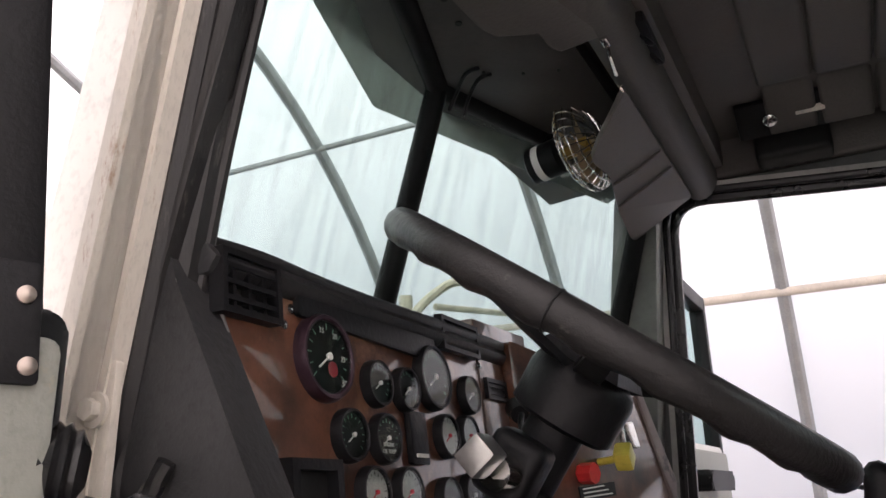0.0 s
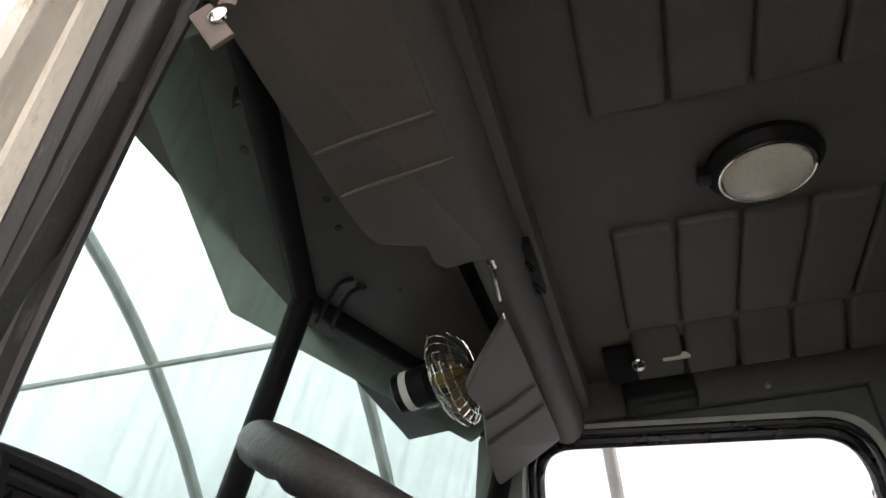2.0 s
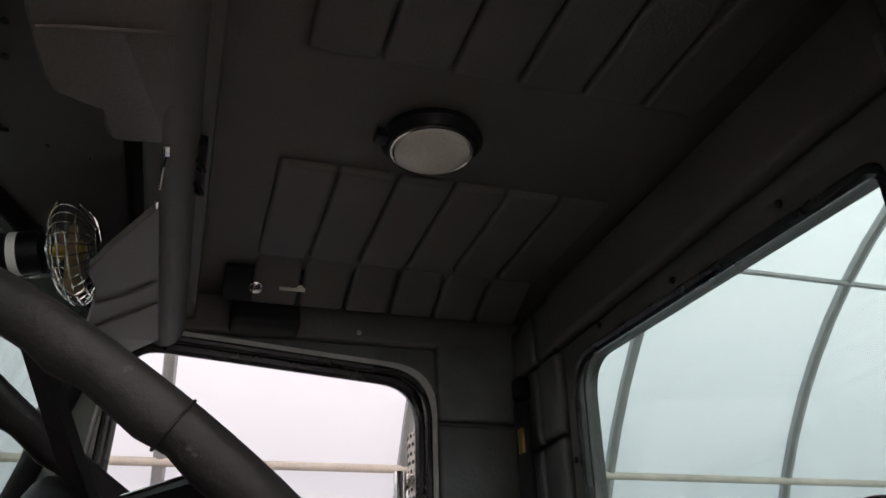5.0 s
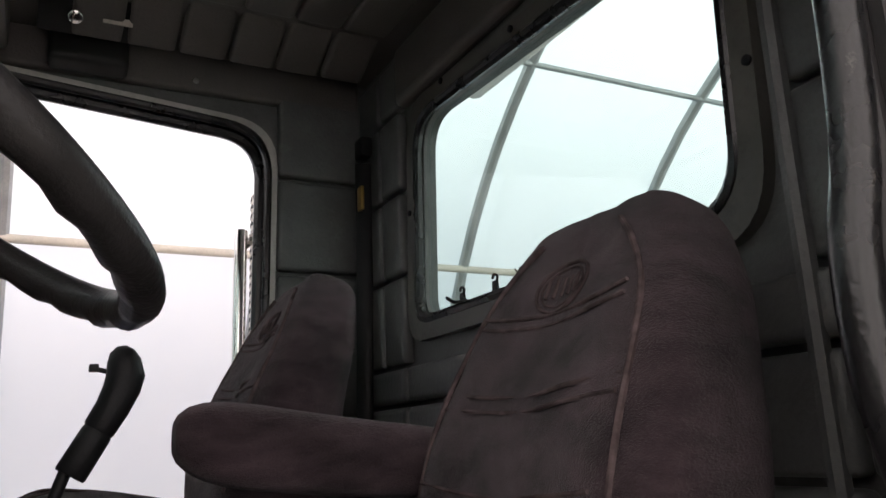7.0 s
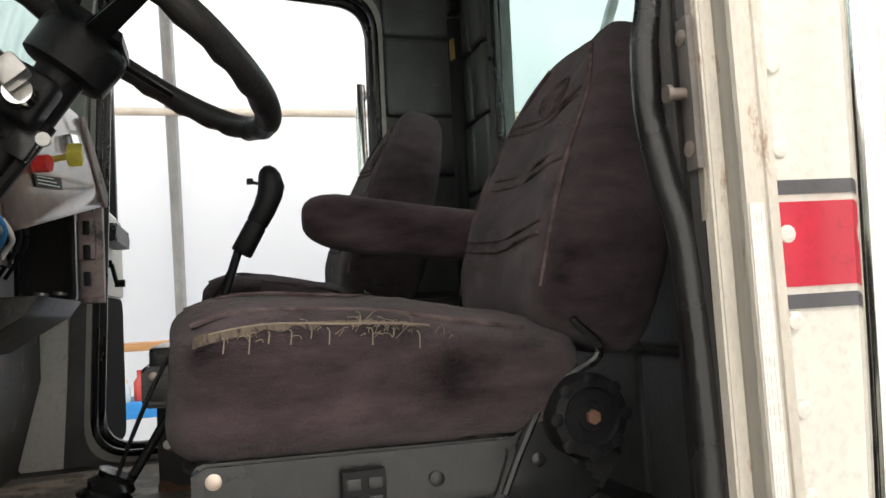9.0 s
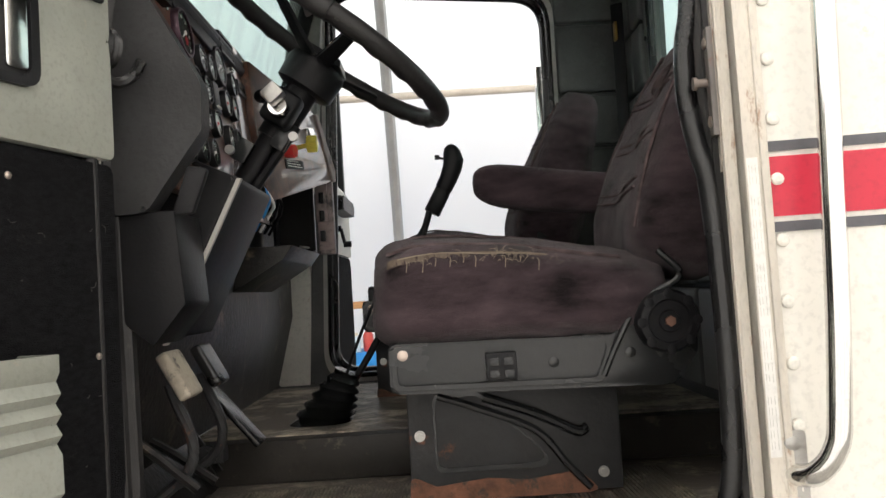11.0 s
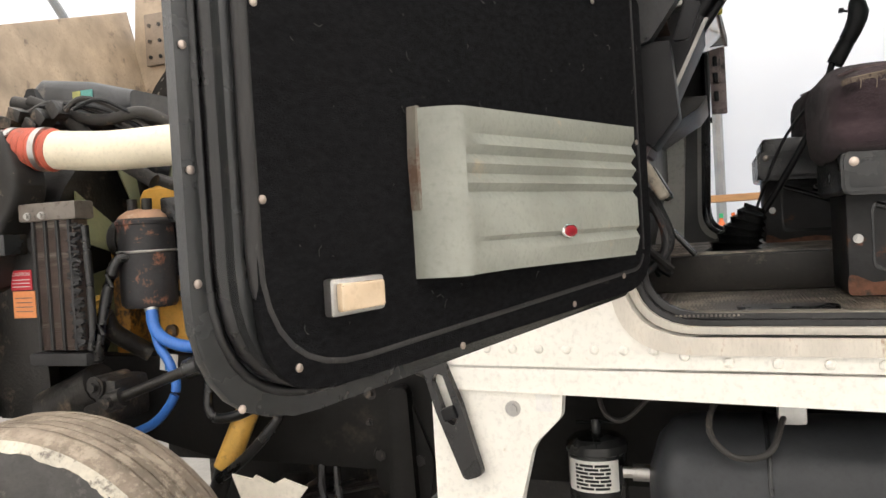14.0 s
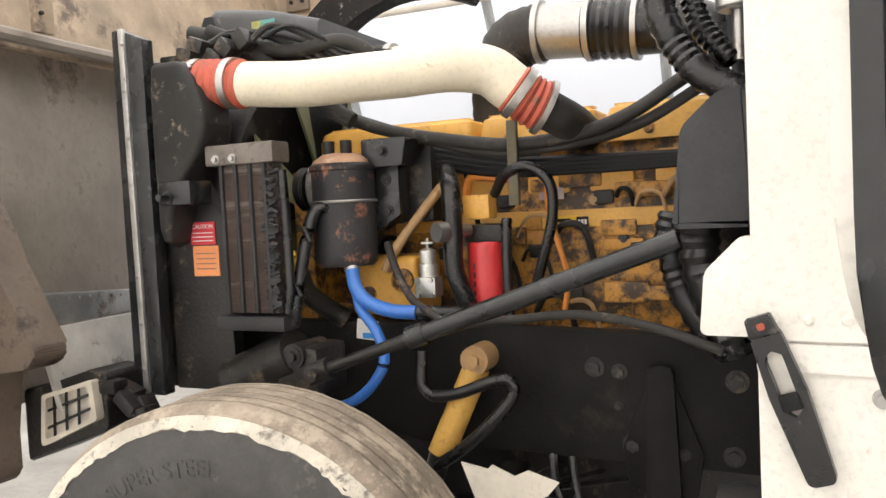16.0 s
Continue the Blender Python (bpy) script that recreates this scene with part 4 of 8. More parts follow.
bm = B()
prism(bm, rounded([(0.0, 1.3), (0.86, 1.3), (0.86, 2.12), (0.0, 2.12)], 0.06, 5), -0.08, -0.01, PD, 0.006)
part("shell", bm, WHITE, pdoor)
bm = B()
prism(bm, rounded([(0.02, 1.33), (0.83, 1.33), (0.83, 1.82), (0.02, 1.82)], 0.05, 5), -0.01, 0.0, PD, 0.003)
part("carpet_panel", bm, CARPET, pdoor, "black carpet panel")
bm = B()
prism(bm, rounded([(0.02, 1.825), (0.83, 1.825), (0.83, 2.1), (0.02, 2.1)], 0.02, 4), -0.01, 0.004, PD, 0.004)
part("vinyl_panel", bm, GREYVINYL, pdoor, "grey vinyl panel")
bm = B()
prism(bm, rounded([(0.25, 1.985), (0.62, 1.985), (0.60, 2.04), (0.27, 2.04)], 0.02, 4), 0.0, 0.055, PD, 0.012)
part("armrest", bm, BLACK, pdoor)
bm = B()
rod(bm, PD(0.35, 1.92, 0), PD(0.35, 1.92, 0.03), 0.012)
tube(bm, [PD(0.35, 1.92, 0.028), PD(0.355, 1.88, 0.036), PD(0.36, 1.86, 0.04)], 0.007, 8)
rod(bm, PD(0.36, 1.858, 0.035), PD(0.36, 1.858, 0.065), 0.012)
part("window_crank", bm, BLACK, pdoor, "black window crank")
bm = B()
for poly in ([(0.0, 2.1), (0.04, 2.1), (0.10, 2.62), (0.06, 2.62)], [(0.28, 2.1), (0.32, 2.1), (0.32, 2.62), (0.28, 2.62)], [(0.82, 2.1), (0.86, 2.1), (0.86, 2.62), (0.82, 2.62)], [(0.06, 2.59), (0.86, 2.59), (0.86, 2.64), (0.06, 2.64)]):
    prism(bm, poly, -0.06, -0.01, PD, 0.005)
part("window_surround", bm, BLACK, pdoor)
bm = B()
prism(bm, [(0.03, 2.1), (0.83, 2.1), (0.83, 2.6), (0.08, 2.6)], -0.04, -0.036, PD)
part("pane", bm, GREENGLASS, pdoor).visible_shadow = False

# ---- seats
def make_seat(name, label, group, with_side, reach=1.0):
    e = thing(name, label, "seat", group)
    X, Y, Z = Vector((1, 0, 0)), Vector((0, 1, 0)), Vector((0, 0, 1))
    # cushion
    bm = B()
    rings = []
    for x, zc, hw, hh in ((-0.15, 1.655, 0.15, 0.055), (-0.145, 1.655, 0.185, 0.082), (-0.11, 1.655, 0.205, 0.102), (-0.03, 1.655, 0.213, 0.108), (0.08, 1.65, 0.213, 0.103), (0.20, 1.64, 0.21, 0.092), (0.30, 1.63, 0.205, 0.085), (0.37, 1.63, 0.19, 0.07)):
        rings.append(superring((0.37 - (0.37 - x) * reach, 0.0, zc - 0.004), Y, Z, hw, hh * 0.95, 0.55, 32))
    loft(bm, rings)
    for v in bm.verts:
        if v.co.z > 1.70:
            v.co.z += 0.004 * max(0, 1 - abs(v.co.y) / 0.2)
            v.co.z += 0.006 * math.sin(v.co.x * 60) * (abs(v.co.y) > 0.1)
        n = noise.noise(v.co * 14) * 0.006
        v.co += Vector((0, n * (1 if v.co.y > 0 else -1), n))
    ctree = BVHTree.FromBMesh(bm)
    c = crumple(part("cushion", bm, VELOUR, e), 3, 0.11, 0.016, 1)

    def onseat(x, y, d=0.0):
        x = 0.37 - (0.37 - x) * reach
        hit = ctree.ray_cast(Vector((x, y, 2.0)), Vector((0, 0, -1)))[0]
        return (hit or Vector((x, y, 1.74))) + Vector((0, 0, d))

    bm = B()
    for s in (-1, 1):
        tube(bm, [onseat(x, s * 0.175) for x in (-0.12, -0.08, -0.03, 0.03, 0.09, 0.15, 0.21, 0.27)], 0.0035, 6)
    for y in (-0.06, 0.06):
        tube(bm, [onseat(x, y) for x in (-0.13, -0.08, -0.03, 0.03, 0.09, 0.15, 0.21)], 0.0025, 6)
    part("seam", bm, SEAM, c)
    # back
    bm = B()
    rings = []
    for h, hw, th, off in ((0.0, 0.16, 0.06, 0.01), (0.02, 0.195, 0.090, 0.0), (0.10, 0.213, 0.103, -0.006), (0.20, 0.213, 0.098, -0.006), (0.29, 0.198, 0.086, 0.0), (0.37, 0.178, 0.076, 0.006), (0.42, 0.156, 0.069, 0.012), (0.465, 0.134, 0.062, 0.016), (0.487, 0.112, 0.050, 0.02), (0.498, 0.07, 0.028, 0.024)):
        lean = radians(17)
        c0 = Vector((0.362 + math.sin(lean) * h * 0.968 + off * 0.6, 0, 1.66 + math.cos(lean) * h * 0.968))
        u, w = Vector((0, 1, 0)), Vector((math.cos(lean), 0, -math.sin(lean)))
        rings.append(superring(c0, u, w, hw, th, 0.55, 32))
    loft(bm, rings)
    lean_n = Vector((-math.cos(lean), 0, math.sin(lean)))
    for v in bm.verts:
        d = (v.co - Vector((0.362, 0, 1.66))).dot(lean_n)
        if d > 0.03:
            v.co -= lean_n * 0.020 * max(0, 1 - abs(v.co.y) / 0.14)
        v.co += lean_n * noise.noise(v.co * 16) * 0.006
    btree = BVHTree.FromBMesh(bm)
    bk = crumple(part("backrest", bm, VELOUR, e), 3, 0.10, 0.007, 2)
    bm = B()

    def onback(y, h, d=0.0):
        o = Vector((0.362 + math.sin(lean) * h, y, 1.66 + math.cos(lean) * h))
        hit = btree.ray_cast(o + lean_n * 0.3, -lean_n)[0]
        return (hit or o + lean_n * 0.06) + lean_n * 0.0016

    for h in (0.12, 0.137, 0.225, 0.242, 0.325, 0.338):
        w = 0.155 if h < 0.3 else 0.13
        tube(bm, [onback(-w, h + 0.010, -0.004), onback(-0.08, h + 0.003), onback(0, h), onback(0.08, h + 0.003), onback(w, h + 0.010, -0.004)], 0.0024, 6)
    for s in (-1, 1):
        tube(bm, [onback(s * 0.17, 0.06, -0.01), onback(s * 0.168, 0.2, -0.006), onback(s * 0.15, 0.33, -0.006), onback(s * 0.115, 0.395, -0.006), onback(s * 0.07, 0.44, -0.008)], 0.0035, 6)
    tube(bm, [onback(0.045 * math.cos(a), 0.372 + 0.032 * math.sin(a), 0.0) for a in [2 * math.pi * k / 20 for k in range(20)]], 0.0022, 6, per=1, closed=True)
    tube(bm, [onback(0.036 * math.cos(a), 0.372 + 0.025 * math.sin(a), 0.0) for a in [2 * math.pi * k / 20 for k in range(20)]], 0.0016, 6, per=1, closed=True)
    for k in range(5):
        tube(bm, [onback(-0.026 + 0.013 * k, 0.360, 0.0), onback(-0.024 + 0.013 * k, 0.384, 0.0)], 0.002, 6, per=1)
    part("seam", bm, SEAM, bk, "stitched seams and embossed oval")
    # armrest on the inner side
    if with_side:
        bm = B()
        rings = []
        for x, zc, hh in ((-0.005, 1.885, 0.018), (0.008, 1.885, 0.038), (0.05, 1.878, 0.052), (0.13, 1.866, 0.050), (0.25, 1.85, 0.048), (0.36, 1.842, 0.045), (0.40, 1.84, 0.03)):
            rings.append(superring((x + 0.062, 0.275, zc + 0.004), Vector((0, 1, 0)), Vector((0, 0, 1)), 0.034 if x > 0.01 else 0.02, hh, 0.6, 20))
        loft(bm, rings)
        subdiv(part("armrest", bm, VELOUR, e), 1)
    # suspension housing
    bm = B()
    poly = rounded([(-0.125, 1.49), (0.345, 1.478), (0.385, 1.53), (0.385, 1.60), (0.33, 1.64), (0.262, 1.565), (-0.125, 1.572)], [0.015, 0.03, 0.03, 0.03, 0.05, 0.04, 0.012], 4)
    prism(bm, poly, -0.19, 0.19, XZ, 0.006)
    box(bm, (0.10, 0, 1.585), (0.42, 0.36, 0.05), 0.01)
    h = part("side_housing", bm, DARKMETAL, e, "black painted steel seat frame")
    bm = B()
    inner = rounded([(-0.112, 1.503), (0.215, 1.498), (0.238, 1.556), (-0.112, 1.560)], 0.012, 4)
    ringplate(bm, grow(inner, 0.008), inner, -0.196, -0.188, XZ)
    tube(bm, [(0.225, -0.194, 1.50), (0.255, -0.194, 1.56), (0.292, -0.194, 1.615), (0.362, -0.194, 1.655), (0.33, -0.19, 1.70)], 0.006, 8)
    part("raised_edge", bm, DARKMETAL, h)
    bm = B()
    lathe(bm, [(0.009, 0), (0.009, 0.004), (0.005, 0.006)], (-0.102, -0.192, 1.553), (0, -1, 0), 12)
    part("bolt", bm, SCREW, h)
    for bx, bz in ((0.145, 1.527), (0.272, 1.535)):
        bm = B()
        lathe(bm, [(0.009, 0), (0.009, 0.004), (0.005, 0.006)], (bx, -0.190, bz), (0, -1, 0), 12)
        part("bolt", bm, DARKMETAL, h)
    bm = B()
    box(bm, (0.058, -0.198, 1.527), (0.05, 0.018, 0.045), 0.003)
    sw = part("switch_block", bm, BLACK, e, "black four-button switch block")
    for dx in (-0.012, 0.012):
        for dz in (-0.010, 0.010):
            bm = B()
            box(bm, (0.058 + dx, -0.208, 1.525 + dz), (0.016, 0.004, 0.013), 0.002)
            part("button", bm, DARKMETAL, sw)
    # recliner knob
    bm = B()
    lathe(bm, [(0.046, 0), (0.052, 0.004), (0.052, 0.022), (0.047, 0.030), (0.036, 0.032), (0.033, 0.027), (0.018, 0.027), (0.016, 0.031)], (0.333, -0.19, 1.583), (0, -1, 0), 36)
    kn = part("recliner_knob", bm, BLACK, e, "round black plastic recliner knob")
    for k in range(8):
        a = 2 * math.pi * k / 8
        bm = B()
        lathe(bm, [(0.008, 0), (0.008, 0.005), (0.005, 0.006)], (0.333 + 0.045 * math.cos(a), -0.217, 1.583 + 0.045 * math.sin(a)), (0, -1, 0), 10)
        part("grip_dimple", bm, BLACK, kn)
    bm = B()
    bolt(bm, (0.333, -0.220, 1.583), (0, -1, 0), 0.009, 0.004, False)
    part("bolt", bm, mat("rusty_bolt", (0.12, 0.06, 0.04), 0.6), kn)
    # pedestal
    bm = B()
    prism(bm, [(-0.105, 1.288), (0.27, 1.288), (0.27, 1.495), (-0.105, 1.495)], -0.085, 0.15, XZ, 0.006)
    pd = part("pedestal", bm, RUSTYMETAL, e, "black steel pedestal with rusty lower edge")
    bm = B()
    tube(bm, [(-0.05, -0.087, 1.47), (0.02, -0.09, 1.445), (0.12, -0.09, 1.40), (0.17, -0.09, 1.34), (0.21, -0.088, 1.295)], 0.007, 8)
    tube(bm, [(0.03, -0.087, 1.463), (0.12, -0.09, 1.43), (0.19, -0.09, 1.395), (0.21, -0.088, 1.40)], 0.013, 10, flat=0.7)
    ringplate(bm, rounded([(-0.06, 1.335), (0.16, 1.335), (0.02, 1.475), (-0.06, 1.475)], 0.02, 4), grow(rounded([(-0.06, 1.335), (0.16, 1.335), (0.02, 1.475), (-0.06, 1.475)], 0.02, 4), -0.008), -0.089, -0.084, XZ)
    part("pressed_rib", bm, DARKMETAL, pd)
    bm = B()
    prism(bm, rounded([(-0.107, 1.286), (0.235, 1.286), (0.19, 1.325), (0.10, 1.315), (0.03, 1.322), (-0.06, 1.312), (-0.107, 1.335)], 0.012, 3), -0.0875, -0.084, XZ)
    part("rust_patch", bm, mat("rust", (0.17, 0.075, 0.045), 0.85, var=0.5, scale=30, bump=0.5, stain=(0.04, 0.035, 0.03), amount=0.45, sscale=24), pd, "flaking brown rust")
    for bx, bz in ((-0.085, 1.402), (0.235, 1.32)):
        bm = B()
        bolt(bm, (bx, -0.086, bz), (0, -1, 0), 0.006, 0.004)
        part("bolt", bm, STEEL, pd)
    return e


seat = make_seat("driver_seat", "dark plum velour air-ride seat with torn cushion edge", "cab seats", True)
seat.location = (-0.015, 0.795, 0)
# torn piping with loose threads along the outer cushion edge
rng = random.Random(4)
cm = next(o for o in seat.children if o.name.startswith("cushion")).data
ctree = BVHTree.FromPolygons([v.co for v in cm.vertices], [p.vertices for p in cm.polygons])


def onedge(x, t, d=0.0):
    """On the cushion's outer upper edge: t from 0 on the edge to 1 down its side."""
    t += 0.15 + 6.0 * x * x
    way = Vector((0, 1.0, -0.85 + 0.75 * t)).normalized()
    hit = ctree.ray_cast(Vector((x, -0.185, 1.722 - 0.10 * t)) - way * 0.2, way)[0] or Vector((x, -0.17, 1.72))
    return hit - way * (d + 0.0035)


bm = B()
tube(bm, [onedge(x, 0.02 + 0.03 * math.sin(x * 31), 0.0) for x in [-0.115 + 0.02 * k for k in range(14)]], 0.0013, 6, per=3)
for k in range(46):
    x = rng.choice((rng.uniform(-0.10, 0.17), rng.gauss(0.09, 0.02)))
    q = onedge(x, rng.uniform(0, 0.25))
    d = Vector((rng.uniform(-1, 1), rng.uniform(-0.8, 0.1), rng.uniform(-0.3, 0.9))) * rng.uniform(0.006, 0.018)
    tube(bm, [q, q + d * 0.6 + Vector((0.002, 0, 0.003)), q + d], 0.00045, 4, per=3)
for k in range(10):
    x = -0.09 + 0.024 * k + rng.uniform(-0.006, 0.006)
    n = rng.uniform(0.12, 0.34)
    tube(bm, [onedge(x, 0.1), onedge(x + 0.002, n * 0.5), onedge(x, n)], 0.0008, 5, per=3)
part("torn_piping", bm, THREAD, seat, "frayed pale threads of torn piping")
bm = B()
st2 = [(-0.118 + 0.005 * k) for k in range(52)]
up_ = [bm.verts.new(onedge(x, 0.0, 0.0005)) for x in st2]
dn_ = [bm.verts.new(onedge(x, max(0.04, 0.15 - 0.5 * (x + 0.13) + 0.11 * noise.noise(Vector((x * 60, 0, 0)))), 0.0005)) for x in st2]
for k in range(51):
    bm.faces.new((up_[k], up_[k + 1], dn_[k + 1], dn_[k]))
part("worn_patch", bm, mat("worn_backing", (0.17, 0.135, 0.105), 0.95, spec=0.1, bump=0.8, bscale=300, stain=(0.06, 0.042, 0.045), amount=0.5, sscale=40, stretch=(3, 1, 0.6)), seat, "worn pale cushion backing")
pseat = make_seat("passenger_seat", "dark plum velour passenger seat with embossed oval", "cab seats", False, 0.72)
pseat.location = (-0.125, 1.585, 0.068)

# seat belt: clip on the rear corner, strap and buckle
belt = thing("seat_belt", "black seat belt with brass clip in the cab corner", "seat belt")
bm = B()
tube(bm, [(0.600, 1.86, 2.56), (0.597, 1.855, 2.3), (0.590, 1.85, 2.0), (0.575, 1.83, 1.7)], 0.020, 8, flat=0.25)
part("strap", bm, BLACK, belt)
bm = B()
box(bm, (0.588, 1.849, 2.464), (0.008, 0.028, 0.06), 0.002)
part("clip", bm, BRASS, belt, "brass-coloured clip")
bm = B()
box(bm, (0.602, 1.86, 2.60), (0.03, 0.05, 0.05), 0.006)
part("guide", bm, BLACK, belt)
buckle = thing("belt_buckle", "black seat belt buckle beside the seat", "seat belt")
bm = B()
box(bm, (0.245, 1.41, 1.787), (0.045, 0.05, 0.022), 0.004)
box(bm, (0.245, 1.41, 1.66), (0.012, 0.035, 0.25), 0.003)
part("buckle_body", bm, BLACK, buckle)

# ---- dashboard
dash = thing("dashboard", "walnut-faced truck dashboard with round gauges and black padded top", "dashboard")


def DF(y, z, w):
    """Place on the gauge panel: y across, z up, w out towards the driver."""
    return Vector((-0.465 + 0.10 * (2.1 - z) + w, y, z))


bm = B()
prism(bm, rounded([(0.503, 1.835), (1.02, 1.835), (1.02, 2.222), (0.503, 2.195)], 0.01, 3), -0.03, 0.0, DF, 0.003)
part("gauge_panel", bm, WOOD, dash, "walnut veneer gauge panel")
bm = B()
prism(bm, [(1.02, 1.835), (1.22, 1.835), (1.22, 2.24), (1.02, 2.235)], -0.03, 0.002, DF, 0.003)
part("centre_panel", bm, WOOD, dash, "walnut veneer centre panel")
bm = B()
prism(bm, [(1.22, 1.93), (1.86, 1.93), (1.86, 2.22), (1.22, 2.24)], -0.06, -0.03, DF, 0.006)
part("passenger_panel", bm, BLACK, dash)
bm = B()
prism(bm, [(-0.74, 2.14), (-0.468, 2.175), (-0.458, 2.190), (-0.475, 2.206), (-0.60, 2.215), (-0.76, 2.222)], 0.48, 1.92, XZ, 0.008)
part("padded_top", bm, VINYL, dash, "black padded dash top")
bm = B()
tube(bm, [(-0.50, 0.49, 2.212), (-0.482, 0.56, 2.208), (-0.475, 0.64, 2.202), (-0.472, 0.74, 2.200), (-0.472, 0.95, 2.203), (-0.472, 1.3, 2.204), (-0.47, 1.9, 2.204)], 0.009, 12)
part("dash_roll", bm, VINYL, dash, "black padded roll")
bm = B()
prism(bm, [(-0.62, 1.25), (-0.53, 1.60), (-0.53, 2.2), (-0.75, 2.2), (-0.9, 1.9), (-0.9, 1.3)], 0.50, 1.93, XZ)
part("dash_core", bm, GRIME, dash)
# black side panel towards the door
bm = B()
prism(bm, rounded([(-0.57, 2.235), (-0.505, 2.232), (-0.480, 2.165), (-0.384, 1.985), (-0.386, 1.915), (-0.473, 1.797), (-0.56, 1.795)], [0.01, 0.02, 0.03, 0.03, 0.03, 0.02, 0.01], 4), 0.458, 0.502, XZ, 0.008)
sp = part("side_panel", bm, VINYL, dash, "black grained vinyl side panel")
# thin strip along the panel's edge, paler than the vinyl
bm = B()
tube(bm, [(-0.500, 0.5005, 2.226), (-0.467, 0.5005, 2.135), (-0.434, 0.5005, 2.066), (-0.405, 0.5005, 1.995), (-0.388, 0.5005, 1.95)], 0.0035, 8, per=2)
part("bright_edge", bm, mat("grey_edge_strip", (0.16, 0.155, 0.15), 0.35), sp, "grey shiny edge strip")
# vents
def vent(y0, y1, z0, z1, w, nx, nz):
    bm = B()
    o = [(y0, z0), (y1, z0), (y1, z1), (y0, z1)]
    i = grow(o, -0.006)
    ringplate(bm, o, i, 0.0, w, DF)
    v = part("vent", bm, BLACK, dash, "black louvred air vent")
    bm = B()
    prism(bm, i, 0.001, 0.003, DF)
    part("backing", bm, INK, v)
    for k in range(nz):
        z = z0 + (z1 - z0) * (k + 1) / (nz + 1)
        bm = B()
        prism(bm, [(y0 + 0.005, z - 0.0022), (y1 - 0.005, z - 0.0022), (y1 - 0.005, z + 0.0022), (y0 + 0.005, z + 0.0022)], 0.003, w - 0.002, DF)
        part("louvre", bm, BLACK, v)
    for k in range(nx):
        y = y0 + (y1 - y0) * (k + 1) / (nx + 1)
        bm = B()
        prism(bm, [(y - 0.002, z0 + 0.004), (y + 0.002, z0 + 0.004), (y + 0.002, z1 - 0.004), (y - 0.002, z1 - 0.004)], 0.003, w - 0.005, DF)
        part("louvre", bm, BLACK, v)


vent(0.487, 0.565, 2.142, 2.200, 0.016, 3, 3)
vent(0.90, 1.01, 2.172, 2.218, 0.012, 5, 2)
vent(1.03, 1.11, 2.18, 2.212, 0.008, 6, 2)
vent(1.03, 1.10, 2.12, 2.15, 0.008, 6, 2)
bm = B()
prism(bm, rounded([(0.60, 2.160), (0.88, 2.150), (0.88, 2.192), (0.60, 2.190)], 0.006, 3), 0.0, 0.008, DF, 0.002)
part("message_panel", bm, BLACK, dash, "black blank message panel")
for y, z in ((0.594, 2.165), (0.583, 2.148), (0.885, 2.16), (1.02, 2.165), (0.494, 2.10), (0.86, 2.17)):
    bm = B()
    lathe(bm, [(0.005, 0), (0.005, 0.003), (0.002, 0.005)], DF(y, z, 0.0), (1, 0, 0.1), 10)
    part("screw", bm, CHROME, dash)


def gauge(y, z, r, rim, pale):
    ax = Vector((1, 0, 0.1)).normalized()
    at = DF(y, z, 0.0)
    bm = B()
    lathe(bm, [(r * 1.12, 0), (r * 1.12, 0.006), (r * 1.05, 0.0125), (r * 0.97, 0.0125), (r * 0.91, 0.010), (r * 0.91, 0.006)], at, ax, 32)
    g = part("gauge", bm, rim, dash, "round black dash gauge")
    bm = B()
    lathe(bm, [(r * 0.905, 0.0075), (r * 0.905, 0.0085)], at, ax, 32)
    part("dial", bm, STICKWHITE if pale else INK, g, "pale dial" if pale else "black dial with white marks")
    q = ax.to_track_quat("Z", "Y").to_matrix()
    bm = B()
    for k in range(13):
        a = radians(-40 + 260 * k / 12)
        d = q @ Vector((math.cos(a), math.sin(a), 0))
        c = at + ax * 0.0088
        rod(bm, c + d * r * 0.68, c + d * r * (0.80 if k % 2 else 0.84), r * 0.018, 4)
    part("scale_marks", bm, INK if pale else mat("dial_green", (0.25, 0.42, 0.33), 0.5), g)
    bm = B()
    a = radians(215)
    d = q @ Vector((math.cos(a), math.sin(a), 0))
    rod(bm, at + ax * 0.0105, at + ax * 0.0105 + d * r * 0.55, r * 0.03, 6)
    lathe(bm, [(r * 0.1, 0.009), (r * 0.1, 0.012)], at, ax, 12)
    part("needle", bm, STICKWHITE if not pale else STICKRED, g)
    bm = B()
    lathe(bm, [(r * 0.92, 0.0108), (r * 0.92, 0.0115)], at, ax, 28)
    gl = part("cover_glass", bm, GAUGEGLASS, g)
    gl.visible_shadow = False
    return g


PURPLE = mat("aged_purple_bezel", (0.040, 0.022, 0.030), 0.3, 0.4)
g = gauge(0.642, 2.124, 0.040, PURPLE, False)
words("30", 0.010, Matrix.Translation(DF(0.666, 2.100, 0.0095)) @ Matrix.Rotation(radians(90), 4, "Z") @ Matrix.Rotation(radians(90), 4, "X"), STICKWHITE, "numerals", g)
words("25", 0.008, Matrix.Translation(DF(0.667, 2.125, 0.0095)) @ Matrix.Rotation(radians(90), 4, "Z") @ Matrix.Rotation(radians(90), 4, "X"), STICKWHITE, "numerals", g)
words("20", 0.008, Matrix.Translation(DF(0.655, 2.147, 0.0095)) @ Matrix.Rotation(radians(90), 4, "Z") @ Matrix.Rotation(radians(90), 4, "X"), STICKWHITE, "numerals", g)
